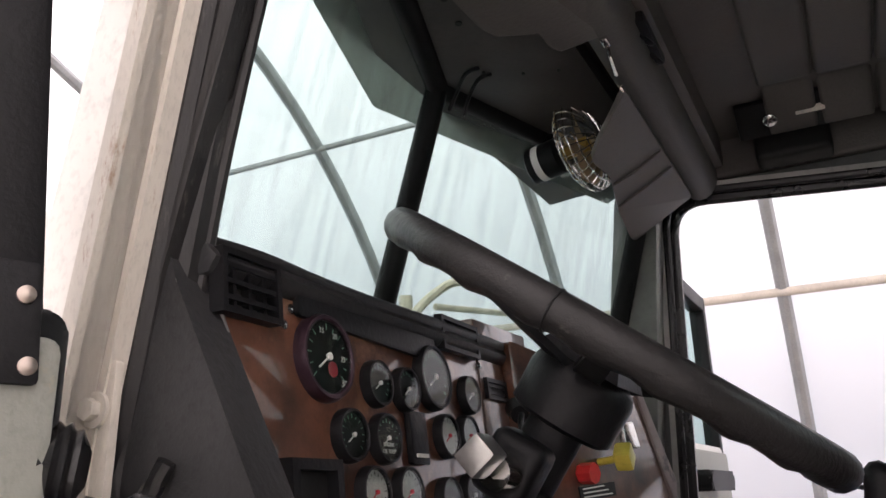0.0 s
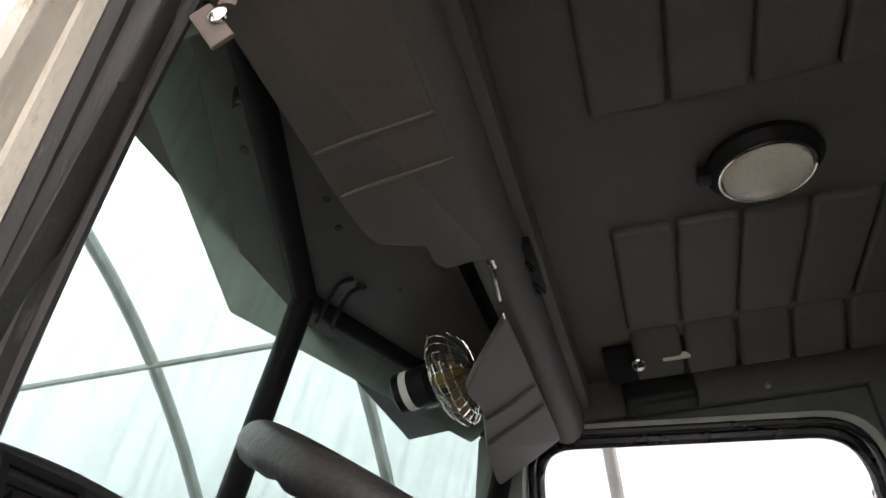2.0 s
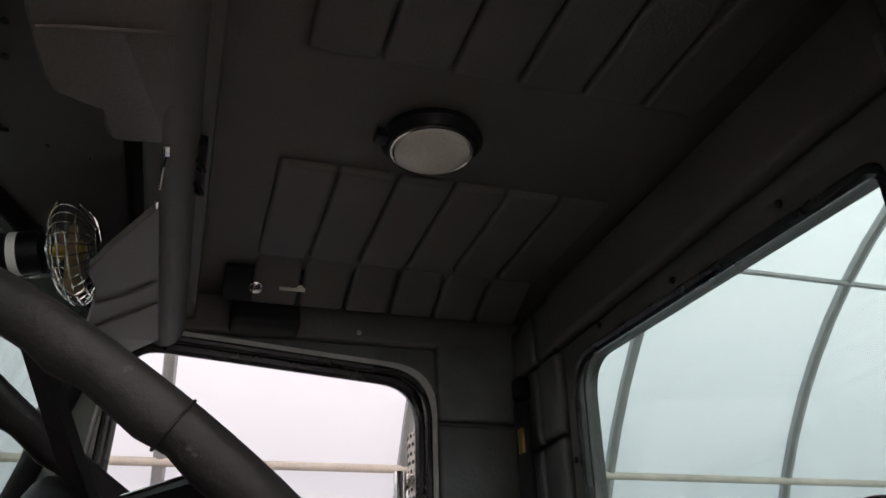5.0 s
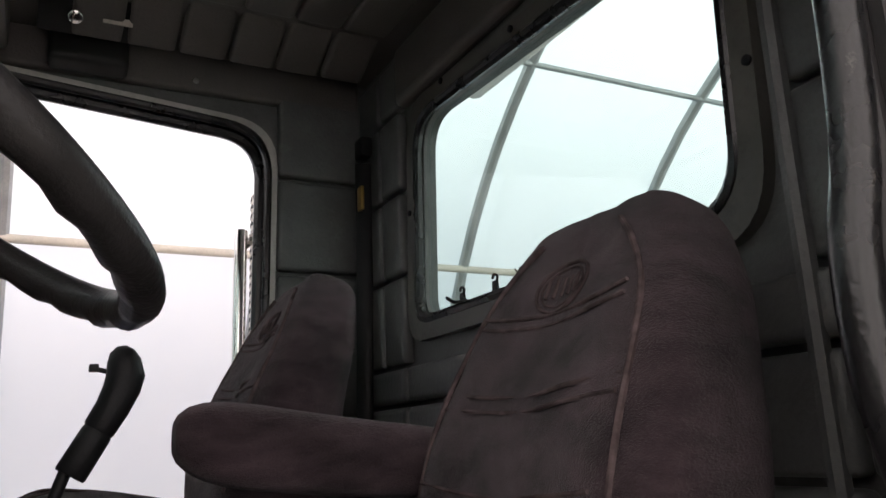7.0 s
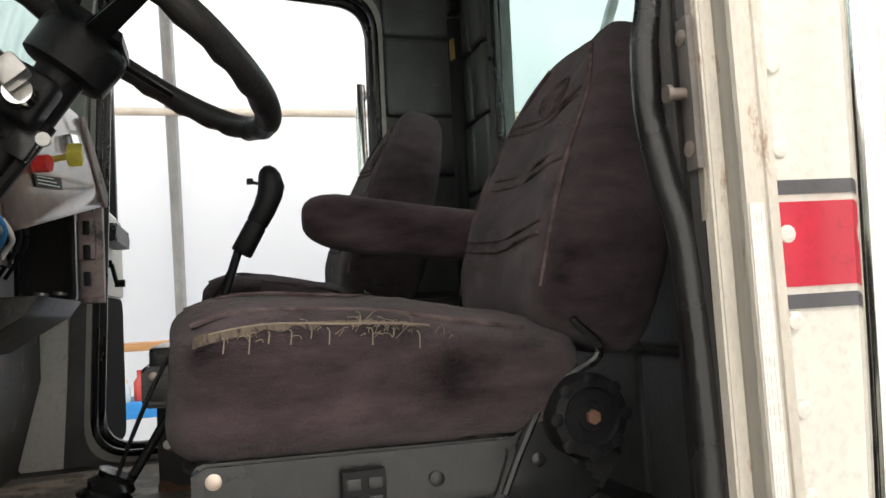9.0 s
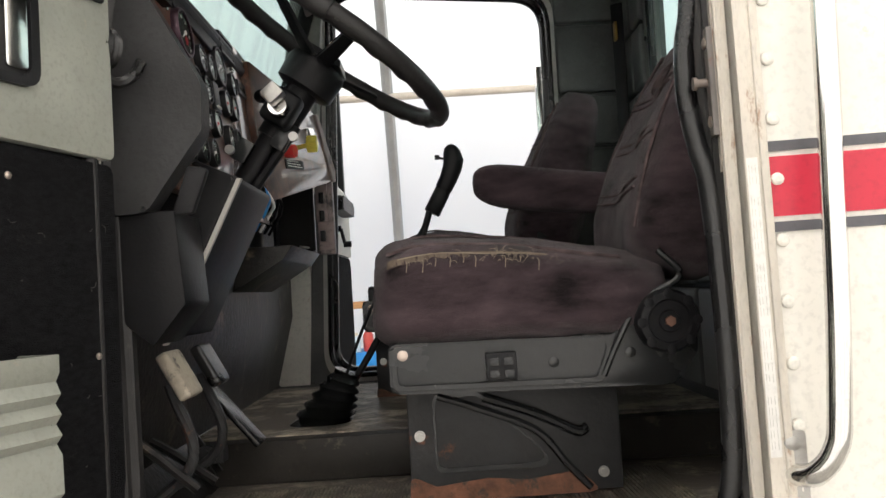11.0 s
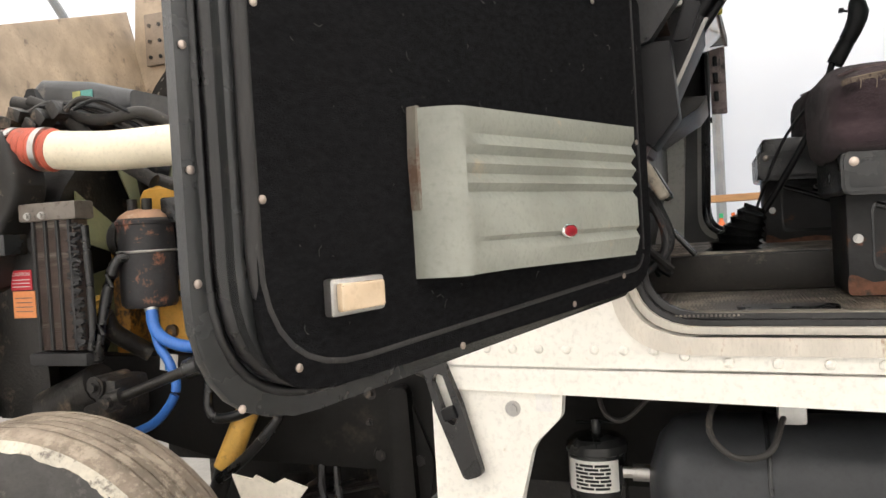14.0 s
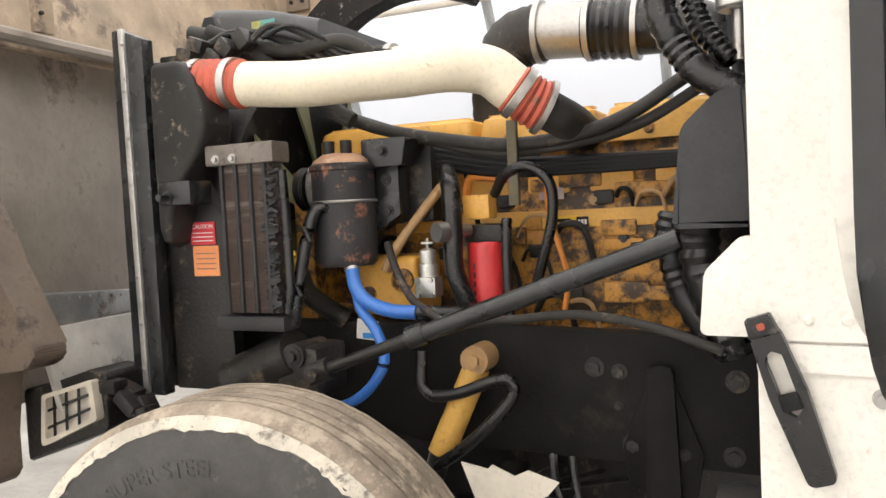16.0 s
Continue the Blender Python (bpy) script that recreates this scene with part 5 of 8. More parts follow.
words("15", 0.008, Matrix.Translation(DF(0.633, 2.150, 0.0095)) @ Matrix.Rotation(radians(90), 4, "Z") @ Matrix.Rotation(radians(90), 4, "X"), STICKWHITE, "numerals", g)
bm = B()
lathe(bm, [(0.008, 0.0092), (0.008, 0.0098)], DF(0.648, 2.112, 0), (1, 0, 0.1), 20)
part("red_badge", bm, STICKRED, g)
gauge(0.735, 2.108, 0.0235, BLACK, False)
gauge(0.797, 2.108, 0.0235, BLACK, False)
gauge(0.868, 2.130, 0.037, BLACK, False)
gauge(0.968, 2.118, 0.0235, BLACK, False)
gauge(0.676, 2.050, 0.0245, BLACK, False)
g = gauge(0.742, 2.050, 0.0245, BLACK, False)
for dz, tx in ((-0.006, "ENGINE"), (-0.013, "OIL TEMP")):
    words(tx, 0.006, Matrix.Translation(DF(0.742, 2.050 + dz, 0.0095)) @ Matrix.Rotation(radians(90), 4, "Z") @ Matrix.Rotation(radians(90), 4, "X"), STICKWHITE, "lettering", g)
gauge(0.888, 2.060, 0.0245, BLACK, True)
gauge(0.948, 2.063, 0.0245, BLACK, True)
gauge(0.710, 1.995, 0.0245, BLACK, True)
gauge(0.780, 1.995, 0.0245, BLACK, True)
bm = B()
prism(bm, rounded([(0.795, 2.025), (0.835, 2.025), (0.835, 2.085), (0.795, 2.085)], 0.003, 2), 0.0, 0.008, DF, 0.002)
sw = part("switch_plate", bm, BLACK, dash, "black switch plate with small label")
bm = B()
prism(bm, [(0.803, 2.033), (0.827, 2.033), (0.827, 2.037), (0.803, 2.037)], 0.008, 0.011, DF)
part("switch_bar", bm, STICKWHITE, sw)
bm = B()
CB = [(0.575, 1.955), (0.64, 1.955), (0.64, 2.02), (0.575, 2.02)]
ringplate(bm, grow(CB, 0.006), grow(CB, -0.004), 0.0, 0.015, DF)
part("cubby", bm, BLACK, dash, "black recessed cubby")
bm = B()
prism(bm, grow(CB, -0.003), 0.0005, 0.002, DF)
part("cubby_back", bm, INK, dash)
# wing panel that turns towards the driver beyond the column, pale glare-coloured edge, brake knob
wing = thing("brake_valve_panel", "walnut side panel with yellow and red brake knobs", "control panel")


def WF(u, z, w):
    return Vector((-0.445 + 0.28 * u + 0.10 * (2.1 - z) - 0.96 * w, 1.10 + 0.96 * u + 0.28 * w, z))


bm = B()
prism(bm, rounded([(0.0, 1.88), (0.40, 1.975), (0.385, 2.02), (0.345, 2.155), (0.0, 2.215)], 0.012, 3), 0.0, 0.03, WF, 0.003)
part("panel", bm, WOOD, wing, "walnut veneer panel")
bm = B()
prism(bm, rounded([(0.345, 2.155), (0.366, 2.155), (0.425, 2.005), (0.415, 1.975), (0.40, 1.975), (0.385, 2.02)], 0.004, 2), -0.004, 0.028, WF, 0.002)
part("bright_edge", bm, PINKISH, wing, "pale edge coloured with glare")
bm = B()
rod(bm, WF(0.190, 2.036, 0.0), WF(0.190, 2.040, -0.040), 0.006, 10)
box(bm, WF(0.190, 2.042, -0.048), (0.028, 0.032, 0.034), 0.006, m=Matrix.Rotation(radians(45), 4, "X"))
yk = part("yellow_knob", bm, mat("yellow_plastic", (0.72, 0.62, 0.10), 0.4), wing, "yellow diamond parking brake knob")
bm = B()
rod(bm, WF(0.135, 2.018, 0.0), WF(0.135, 2.018, -0.025), 0.016, 8)
part("red_knob", bm, mat("red_plastic", (0.55, 0.03, 0.03), 0.4), wing, "red octagonal supply knob")
bm = B()
prism(bm, [(0.12, 1.975), (0.22, 1.985), (0.22, 2.006), (0.12, 1.998)], -0.003, 0.0, WF)
pl = part("instruction_plate", bm, INK, wing, "black plate with unreadable white print")
bm = B()
for k in range(3):
    prism(bm, [(0.128, 1.982 + 0.006 * k), (0.208 - 0.01 * k, 1.987 + 0.006 * k), (0.208 - 0.01 * k, 1.989 + 0.006 * k), (0.128, 1.984 + 0.006 * k)], -0.004, -0.002, WF)
part("print_bars", bm, STICKWHITE, pl)
bm = B()
prism(bm, rounded([(0.265, 2.055), (0.31, 2.06), (0.30, 2.105), (0.265, 2.10)], 0.004, 2), -0.012, 0.0, WF, 0.003)
part("ashtray", bm, CHROME, wing, "small chrome ashtray")
# lowest row of gauges and switches, wiring below the panel
for y, z in ((0.575, 1.915), (0.655, 1.925), (0.725, 1.93), (0.875, 1.985), (0.94, 1.99)):
    gauge(y, z, 0.0245, BLACK, False)
for k in range(9):
    bm = B()
    at = DF(0.56 + 0.052 * k, 1.868, 0.0)
    rod(bm, at, at + Vector((0.006, 0, 0)), 0.011, 12)
    rod(bm, at, at + Vector((0.024, 0, 0.006)), 0.0038, 8, 0.005)
    part("toggle_switch", bm, [BLACK, STEEL, BLACK][k % 3], dash)
for k in range(5):
    bm = B()
    y = 1.00 + 0.05 * k
    tube(bm, [(-0.44, y, 1.93), (-0.415, y + 0.02, 1.90 - 0.01 * (k % 3)), (-0.43, y + 0.05, 1.86), (-0.46, y + 0.07, 1.82)], 0.004, 6)
    part("cable", bm, [BLACK, STICKBLUE, STICKWHITE, BLACK, BLACK][k], dash)
# lower black box of the heater and the kick panel
heater = thing("heater_box", "black plastic heater box and kick panel below the dash", "heater")
bm = B()
prism(bm, rounded([(-0.585, 1.66), (-0.505, 1.60), (-0.372, 1.865), (-0.455, 1.905)], 0.008, 3), 0.60, 0.885, XZ, 0.006)
part("cover_box", bm, BLACK, heater, "black cover box with grey edge")
bm = B()
prism(bm, [(-0.507, 1.595), (-0.499, 1.595), (-0.365, 1.862), (-0.373, 1.862)], 0.602, 0.612, XZ)
part("grey_edge", bm, GASKET, heater)
bm = B()
prism(bm, [(-0.56, 1.67), (-0.475, 1.60), (-0.425, 1.66), (-0.435, 1.80), (-0.56, 1.80)], 0.47, 0.60, XZ, 0.006)
part("kick_panel", bm, BLACK, heater)
bm = B()
prism(bm, rounded([(-0.43, 1.79), (-0.40, 1.79), (-0.375, 1.855), (-0.405, 1.86)], 0.005, 2), 0.44, 0.455, XZ, 0.003)
part("small_vent", bm, BLACK, heater)
bm = B()
box(bm, (-0.52, 0.50, 1.735), (0.05, 0.04, 0.03), 0.004)
part("red_marker", bm, mat("dark_red_plastic", (0.22, 0.02, 0.02), 0.3), heater, "dark red reflector")
# open speaker-like box in the middle
box_thing = thing("glove_bin", "open black plastic bin under the dash", "storage bin")


def GB(u, z, w):
    return Vector((-0.468 + u + 0.12 * w, 1.47 - w, z))


bm = B()
GO = rounded([(-0.02, 1.785), (0.094, 1.785), (0.094, 1.995), (-0.02, 1.995)], 0.006, 3)
ringplate(bm, GO, grow(GO, -0.008), -0.12, 0.0, GB)
part("bin_shell", bm, BLACK, box_thing)
bm = B()
prism(bm, grow(GO, -0.008), -0.122, -0.11, GB)
part("bin_back", bm, INK, box_thing)
bm = B()
prism(bm, [(-0.50, 1.782), (-0.376, 1.782), (-0.40, 1.75), (-0.52, 1.68)], 1.12, 1.56, XZ, 0.004)
part("bin_underside", bm, GRIME, box_thing)
bm = B()
for y in (0.0, 0.035):
    lathe(bm, [(0.014, 0), (0.014, 0.006)], (-0.445 + y, 1.50, 1.796), (0.2, 0, 1), 16)
part("coin", bm, STEEL, box_thing)
bm = B()
box(bm, (-0.352, 1.478, 1.93), (0.032, 0.012, 0.13), 0.003)
box(bm, (-0.345, 1.50, 1.885), (0.045, 0.03, 0.22), 0.004)
sw = part("switch_panel", bm, PINKISH, box_thing, "switch panel in a pale glare colour")
for z in (1.88, 1.83, 1.775):
    bm = B()
    box(bm, (-0.352, 1.470, z + 0.05), (0.014, 0.012, 0.03), 0.003)
    part("rocker", bm, BLACK, sw)

# ---- steering wheel and column
swheel = thing("steering_wheel", "black leather-wrapped truck steering wheel with metal hub spokes", "steering wheel")
CEN = Vector((-0.230, 0.829, 2.146))
RU = Vector((-math.cos(0.615), 0, math.sin(0.615)))
AX = Vector((0, 1, 0)).cross(RU).normalized()
if AX.z < 0:
    AX = -AX
RR = 0.251
bm = B()
pts = [CEN + RR * (math.cos(a) * RU + math.sin(a) * Vector((0, 1, 0))) for a in [2 * math.pi * k / 72 for k in range(72)]]
tube(bm, pts, 0.0185, 14, per=1, closed=True)
for v in bm.verts:
    d = (v.co - CEN)
    a = math.atan2(d.y, d.dot(RU))
    if d.dot(AX) < -0.004:
        v.co += AX * 0.0022 * math.sin(a * 46)
rim = part("rim", bm, mat("worn_leather", (0.022, 0.021, 0.021), 0.38, bump=0.25, bscale=140, stain=(0.14, 0.13, 0.12), amount=0.08, sscale=10), swheel, "black leather rim with finger grips")
for a in (radians(100), radians(262)):
    bm = B()
    p = CEN + RR * (math.cos(a) * RU + math.sin(a) * Vector((0, 1, 0)))
    t = (-math.sin(a) * RU + math.cos(a) * Vector((0, 1, 0)))
    q = t.to_track_quat("Z", "Y").to_matrix()
    tube(bm, [p + 0.0188 * (q @ Vector((math.cos(b), math.sin(b), 0))) for b in [2 * math.pi * k / 16 for k in range(16)]], 0.0012, 5, per=1, closed=True)
    part("stitching", bm, INK, rim)
HUB = CEN - AX * 0.055
for a in (20, 160, 200, 340):
    a = radians(a + 90)
    d = math.cos(a) * RU + math.sin(a) * Vector((0, 1, 0))
    s = (-math.sin(a) * RU + math.cos(a) * Vector((0, 1, 0)))
    bm = B()
    q0, q1 = HUB + AX * 0.01 + d * 0.03, CEN + d * (RR - 0.008)
    loft(bm, [[q0 + s * i * 0.016 + AX * j * 0.004 for i, j in ((-1, -1), (1, -1), (1, 1), (-1, 1))], [q1 + s * i * 0.010 + AX * j * 0.004 for i, j in ((-1, -1), (1, -1), (1, 1), (-1, 1))]])
    part("spoke", bm, BLACK, swheel)
    bm = B()
    tube(bm, [q0 + s * 0.016 + AX * 0.004, q1 + s * 0.010 + AX * 0.004], 0.002, 6, per=1)
    part("spoke_edge", bm, CHROME, swheel, "bright worn spoke edge")
bm = B()
lathe(bm, [(0.050, -0.05), (0.058, -0.045), (0.060, 0.0), (0.056, 0.012), (0.045, 0.02), (0.0, 0.022)][:5], HUB, AX, 28)
part("hub", bm, BLACK, swheel, "black plastic hub")
bm = B()
loft(bm, [[HUB + AX * 0.02 + o for o in (RU * 0.05 + Vector((0, -0.05, 0)), RU * 0.05 + Vector((0, 0.05, 0)), -RU * 0.05 + Vector((0, 0.05, 0)), -RU * 0.05 + Vector((0, -0.05, 0)))], [HUB + AX * 0.034 + o for o in (RU * 0.04 + Vector((0, -0.04, 0)), RU * 0.04 + Vector((0, 0.04, 0)), -RU * 0.04 + Vector((0, 0.04, 0)), -RU * 0.04 + Vector((0, -0.04, 0)))]])
part("horn_cap", bm, BLACK, swheel)
col = thing("steering_column", "black steering column with chrome turn signal housing", "steering column")
bm = B()
rod(bm, HUB - AX * 0.05, HUB - AX * 0.50, 0.024, 16)
rod(bm, HUB - AX * 0.05, HUB - AX * 0.16, 0.032, 16)
part("column_tube", bm, BLACK, col)
bm = B()
tube(bm, [HUB - AX * 0.14 + Vector((0.04, -0.02, 0)), HUB - AX * 0.3 + Vector((0.035, -0.02, 0)), HUB - AX * 0.52 + Vector((0.03, -0.02, 0))], 0.010, 8)
part("wire_loom", bm, BLACK, col)
bm = B()
p = HUB - AX * 0.105
box(bm, p + Vector((0.0, -0.055, 0)), (0.07, 0.05, 0.06), 0.014, m=Matrix.Rotation(radians(-56), 4, "Y"), seg=3)
ts = part("signal_housing", bm, BLACK, col, "black turn signal housing")
bm = B()
rod(bm, p + Vector((0.0, -0.075, -0.005)), p + Vector((0.0, -0.105, -0.005)), 0.021, 18, 0.017)
part("chrome_cap", bm, CHROME, ts, "chrome end cap")
bm = B()
box(bm, p + Vector((-0.002, -0.128, 0.01)), (0.034, 0.035, 0.03), 0.006, m=Matrix.Rotation(radians(-40), 4, "Y"))
part("lever_knob", bm, STEEL, ts, "square grey plated lever knob")
bm = B()
tube(bm, [p + Vector((0, 0.03, 0.01)), p + Vector((-0.05, 0.10, 0.05)), p + Vector((-0.07, 0.15, 0.075))], 0.004, 8)
rod(bm, p + Vector((-0.07, 0.145, 0.073)), p + Vector((-0.085, 0.17, 0.085)), 0.012, 12, 0.015)
part("trailer_brake_lever", bm, BLACK, col)
bm = B()
for d, o in ((0.17, (0.03, -0.03, 0.0)), (0.19, (-0.035, -0.02, 0.0))):
    box(bm, HUB - AX * d + Vector(o), (0.045, 0.03, 0.03), 0.005, m=Matrix.Rotation(radians(-56), 4, "Y"))
part("column_clamp", bm, DARKMETAL, col)
bm = B()
for d, o in ((0.17, (0.055, -0.045, 0.0)), (0.19, (-0.055, -0.04, 0.0))):
    rod(bm, HUB - AX * d + Vector(o), HUB - AX * d + Vector(o) + Vector((0, -0.01, 0)), 0.009, 10)
part("clamp_bolt", bm, STEEL, col)

# ---- gear lever with boot, pedals
lever = thing("gear_lever", "black gear lever with range selector and folded rubber boot", "gear lever")
bm = B()
tube(bm, [(-0.27, 1.16, 1.44), (-0.205, 1.19, 1.54), (-0.118, 1.24, 1.69), (-0.050, 1.28, 1.875)], 0.0085, 10)
part("stick", bm, BLACK, lever)
bm = B()
tube(bm, [(-0.30, 1.12, 1.38), (-0.262, 1.13, 1.5), (-0.195, 1.18, 1.65), (-0.112, 1.24, 1.76), (-0.06, 1.27, 1.84)], 0.004, 6)
part("air_line", bm, BLACK, lever)
bm = B()
R0 = []
for dx, dz, r, ry, tilt in ((0.0, 0.0, 0.0195, 0.020, 30), (0.002, 0.003, 0.0210, 0.022, 30), (0.030, 0.053, 0.0205, 0.022, 30), (0.0315, 0.056, 0.0190, 0.021, 30), (0.033, 0.059, 0.0212, 0.0225, 30),
                            (0.048, 0.086, 0.0225, 0.024, 26), (0.059, 0.112, 0.0245, 0.025, 14), (0.063, 0.130, 0.0255, 0.025, 2), (0.060, 0.150, 0.0220, 0.023, -8), (0.057, 0.163, 0.0160, 0.018, -8), (0.056, 0.170, 0.0070, 0.009, -8)):
    c = Vector((-0.052 + dx, 1.28, 1.850 + dz))
    R0.append(superring(c, Vector((math.cos(radians(tilt)), 0, -math.sin(radians(tilt)))), Vector((0, 1, 0)), r, ry, 0.8, 18))
loft(bm, R0)
part("grip", bm, BLACK, lever, "moulded black grip")
bm = B()
tube(bm, [(-0.006, 1.28, 1.984), (-0.020, 1.28, 1.987), (-0.028, 1.28, 1.989)], 0.0035, 8)
box(bm, (-0.030, 1.28, 1.990), (0.012, 0.020, 0.010), 0.002)
part("trigger", bm, BLACK, lever)
bm = B()
rings = []
for k in range(13):
    t = k / 12
    c = Vector((-0.335 + 0.065 * t, 1.15, 1.372 + 0.11 * t))
    f = (1.0 if k % 2 == 0 else 0.80) * (1 - 0.62 * t)
    rings.append(superring(c, Vector((0.85, 0, -0.4 * t)), Vector((0, 1, 0)), 0.088 * f, 0.085 * f, 0.7, 20))
loft(bm, rings)
part("boot", bm, RUBBER, lever, "folded black rubber boot")

for y, nm in ((0.62, "clutch_pedal"), (0.80, "brake_pedal")):
    p = thing(nm, "worn pedal with a %s rubber pad on a rusty arm" % ("black" if nm == "brake_pedal" else "pale"), "pedal", "foot pedals")
    bm = B()
    tube(bm, [(-0.60, y, 1.30), (-0.53, y, 1.345), (-0.478, y, 1.39), (-0.472, y, 1.44), (-0.495, y, 1.50), (-0.505, y, 1.53)], 0.0095, 8)
    part("arm", bm, RUSTYMETAL, p)
    bm = B()
    box(bm, (-0.487, y, 1.545), (0.022, 0.075, 0.085), 0.008, m=Matrix.Rotation(radians(-28), 4, "Y"), seg=3)
    part("pad", bm, RUBBER if nm == "brake_pedal" else mat("worn_pedal_rubber", (0.34, 0.30, 0.24), 0.8, bump=0.4, stain=(0.05, 0.05, 0.05), amount=0.4, sscale=16), p, "black rubber pad" if nm == "brake_pedal" else "pale worn rubber pad")
acc = thing("accelerator_pedal", "black rubber accelerator treadle on the floor", "pedal", "foot pedals")
bm = B()
box(bm, (-0.475, 0.90, 1.44), (0.012, 0.065, 0.17), 0.004, m=Matrix.Rotation(radians(-40), 4, "Y"))
part("treadle", bm, RUBBER, acc)
bm = B()
box(bm, (-0.50, 0.835, 1.372), (0.05, 0.04, 0.03), 0.004)
bolt(bm, (-0.505, 0.814, 1.373), (0, -1, 0), 0.012, 0.006)
part("bracket", bm, RUSTYMETAL, acc)
linkage = thing("pedal_linkage", "greasy black pedal linkage bars", "linkage")
for a, b in (((-0.64, 0.58, 1.50), (-0.46, 0.60, 1.36)), ((-0.66, 0.72, 1.46), (-0.47, 0.74, 1.34)), ((-0.62, 0.86, 1.50), (-0.50, 0.87, 1.33))):
    bm = B()
    tube(bm, [a, Vector(a).lerp(Vector(b), 0.5) + Vector((0, 0, 0.012)), b], 0.017, 8, flat=0.5)
    part("link_bar", bm, GRIME, linkage)

# ---- overhead: visors, fan, dome lamp, radio box, microphone clip
visor = thing("driver_sun_visor", "grey-brown vinyl sun visor folded up with a snap strap", "sun visor")


def VS(u, y, w):
    return Vector((-0.275 - 0.165 * u, y, 2.685 - 0.03 * u - 0.02 * (1.08 - y) - w))


bm = B()
prism(bm, rounded([(-0.12, 0.46), (-0.10, 1.095), (0.36, 1.085), (0.40, 1.005), (0.74, 0.975), (0.80, 0.88), (0.78, 0.46)], [0.02, 0.03, 0.04, 0.06, 0.06, 0.08, 0.03], 5), 0.0, 0.014, lambda a, b, h: VS(a, b, h), 0.005)
part("panel", bm, VISOR, visor)
bm = B()
for y in (0.765, 0.852):
    tube(bm, [VS(-0.11, y, 0.014), VS(0.25, y - 0.004, 0.017), VS(0.5, y - 0.006, 0.017), VS(0.78, y - 0.002, 0.014)], 0.003, 6)
tube(bm, [VS(0.785, 0.47, 0.008), VS(0.80, 0.7, 0.008), VS(0.80, 0.87, 0.008), VS(0.74, 0.965, 0.008), VS(0.42, 1.0, 0.008), VS(0.36, 1.08, 0.008), VS(-0.08, 1.09, 0.008)], 0.004, 6)
part("pocket_seam", bm, VISOR, visor)
bm = B()
box(bm, (-0.342, 0.450, 2.492), (0.020, 0.005, 0.05), 0.003, m=Matrix.Rotation(radians(-30), 4, "Y"))
tube(bm, [(-0.335, 0.453, 2.515), (-0.322, 0.46, 2.60), (-0.30, 0.47, 2.66)], 0.008, 8, flat=0.4)
stp = part("snap_strap", bm, mat("leather_strap", (0.09, 0.07, 0.06), 0.6), visor, "brown strap")
bm = B()
lathe(bm, [(0.008, 0), (0.008, 0.003), (0.004, 0.005)], (-0.335, 0.447, 2.497), (0, -1, 0), 14)
part("snap", bm, CHROME, stp, "bright snap fastener")
for a, b in (((-0.262, 1.092, 2.68), (-0.268, 1.14, 2.665)), ((-0.268, 1.14, 2.665), (-0.272, 1.19, 2.655)), ((-0.275, 1.22, 2.65), (-0.278, 1.27, 2.655))):
    bm = B()
    rod(bm, a, b, 0.0035, 8)
    part("pivot_rod", bm, CHROME, visor, "chrome pivot rod")
bm = B()
box(bm, (-0.265, 1.105, 2.672), (0.012, 0.026, 0.010), 0.002)
part("pivot_block", bm, CHROME, visor)
pv = thing("passenger_sun_visor", "grey-brown vinyl sun visor with pocket hanging down", "sun visor")


def PVF(u, y, w):
    return Vector((-0.275 - 0.13 * u + 0.2 * w, y, 2.665 - 0.085 * u - w))


bm = B()
prism(bm, rounded([(0.0, 1.24), (0.55, 1.32), (0.80, 1.36), (0.72, 1.46), (0.95, 1.62), (1.12, 1.82), (0.0, 1.84)], [0.02, 0.05, 0.04, 0.05, 0.1, 0.04, 0.02], 5), 0.0, 0.014, PVF, 0.004)
part("panel", bm, VISOR, pv)
bm = B()
tube(bm, [PVF(0.02, 1.62, 0.016), PVF(0.4, 1.61, 0.018), PVF(0.9, 1.60, 0.016)], 0.003, 6)
part("pocket_seam", bm, VISOR, pv)
bm = B()
tube(bm, [PVF(0.02, 1.52, 0.016), PVF(0.4, 1.515, 0.018), PVF(0.76, 1.50, 0.016)], 0.003, 6)
part("pocket_seam", bm, VISOR, pv)
bm = B()
rod(bm, (-0.245, 1.834, 2.70), (-0.245, 1.822, 2.70), 0.007, 10)
part("screw", bm, CHROME, pv)

fan = thing("cab_fan", "small dash fan with chrome wire guard and black motor", "fan")
FC, FA = Vector((-0.43, 1.45, 2.66)), Vector((0.92, -0.15, 0.12)).normalized()
bm = B()
lathe(bm, [(0.030, -0.105), (0.038, -0.10), (0.038, -0.035), (0.028, -0.028)], FC, FA, 24)
mo = part("motor", bm, BLACK, fan)
bm = B()
lathe(bm, [(0.0385, -0.085), (0.0385, -0.07)], FC, FA, 24)
part("motor_band", bm, STICKWHITE, mo, "white label band")
qf = FA.to_track_quat("Z", "Y").to_matrix()
bm = B()
lathe(bm, [(0.032, -0.024), (0.032, -0.020)], FC, FA, 20)
gd = part("wire_guard", bm, CHROME, fan, "chrome wire guard")
for r, h in ((0.085, 0.0), (0.098, 0.012), (0.098, 0.026), (0.085, 0.04), (0.06, 0.052), (0.035, 0.058), (0.06, -0.012)):
    bm = B()
    tube(bm, [FC + qf @ Vector((r * math.cos(a), r * math.sin(a), h)) for a in [2 * math.pi * k / 28 for k in range(28)]], 0.0016, 5, per=1, closed=True)
    part("ring", bm, CHROME, gd)
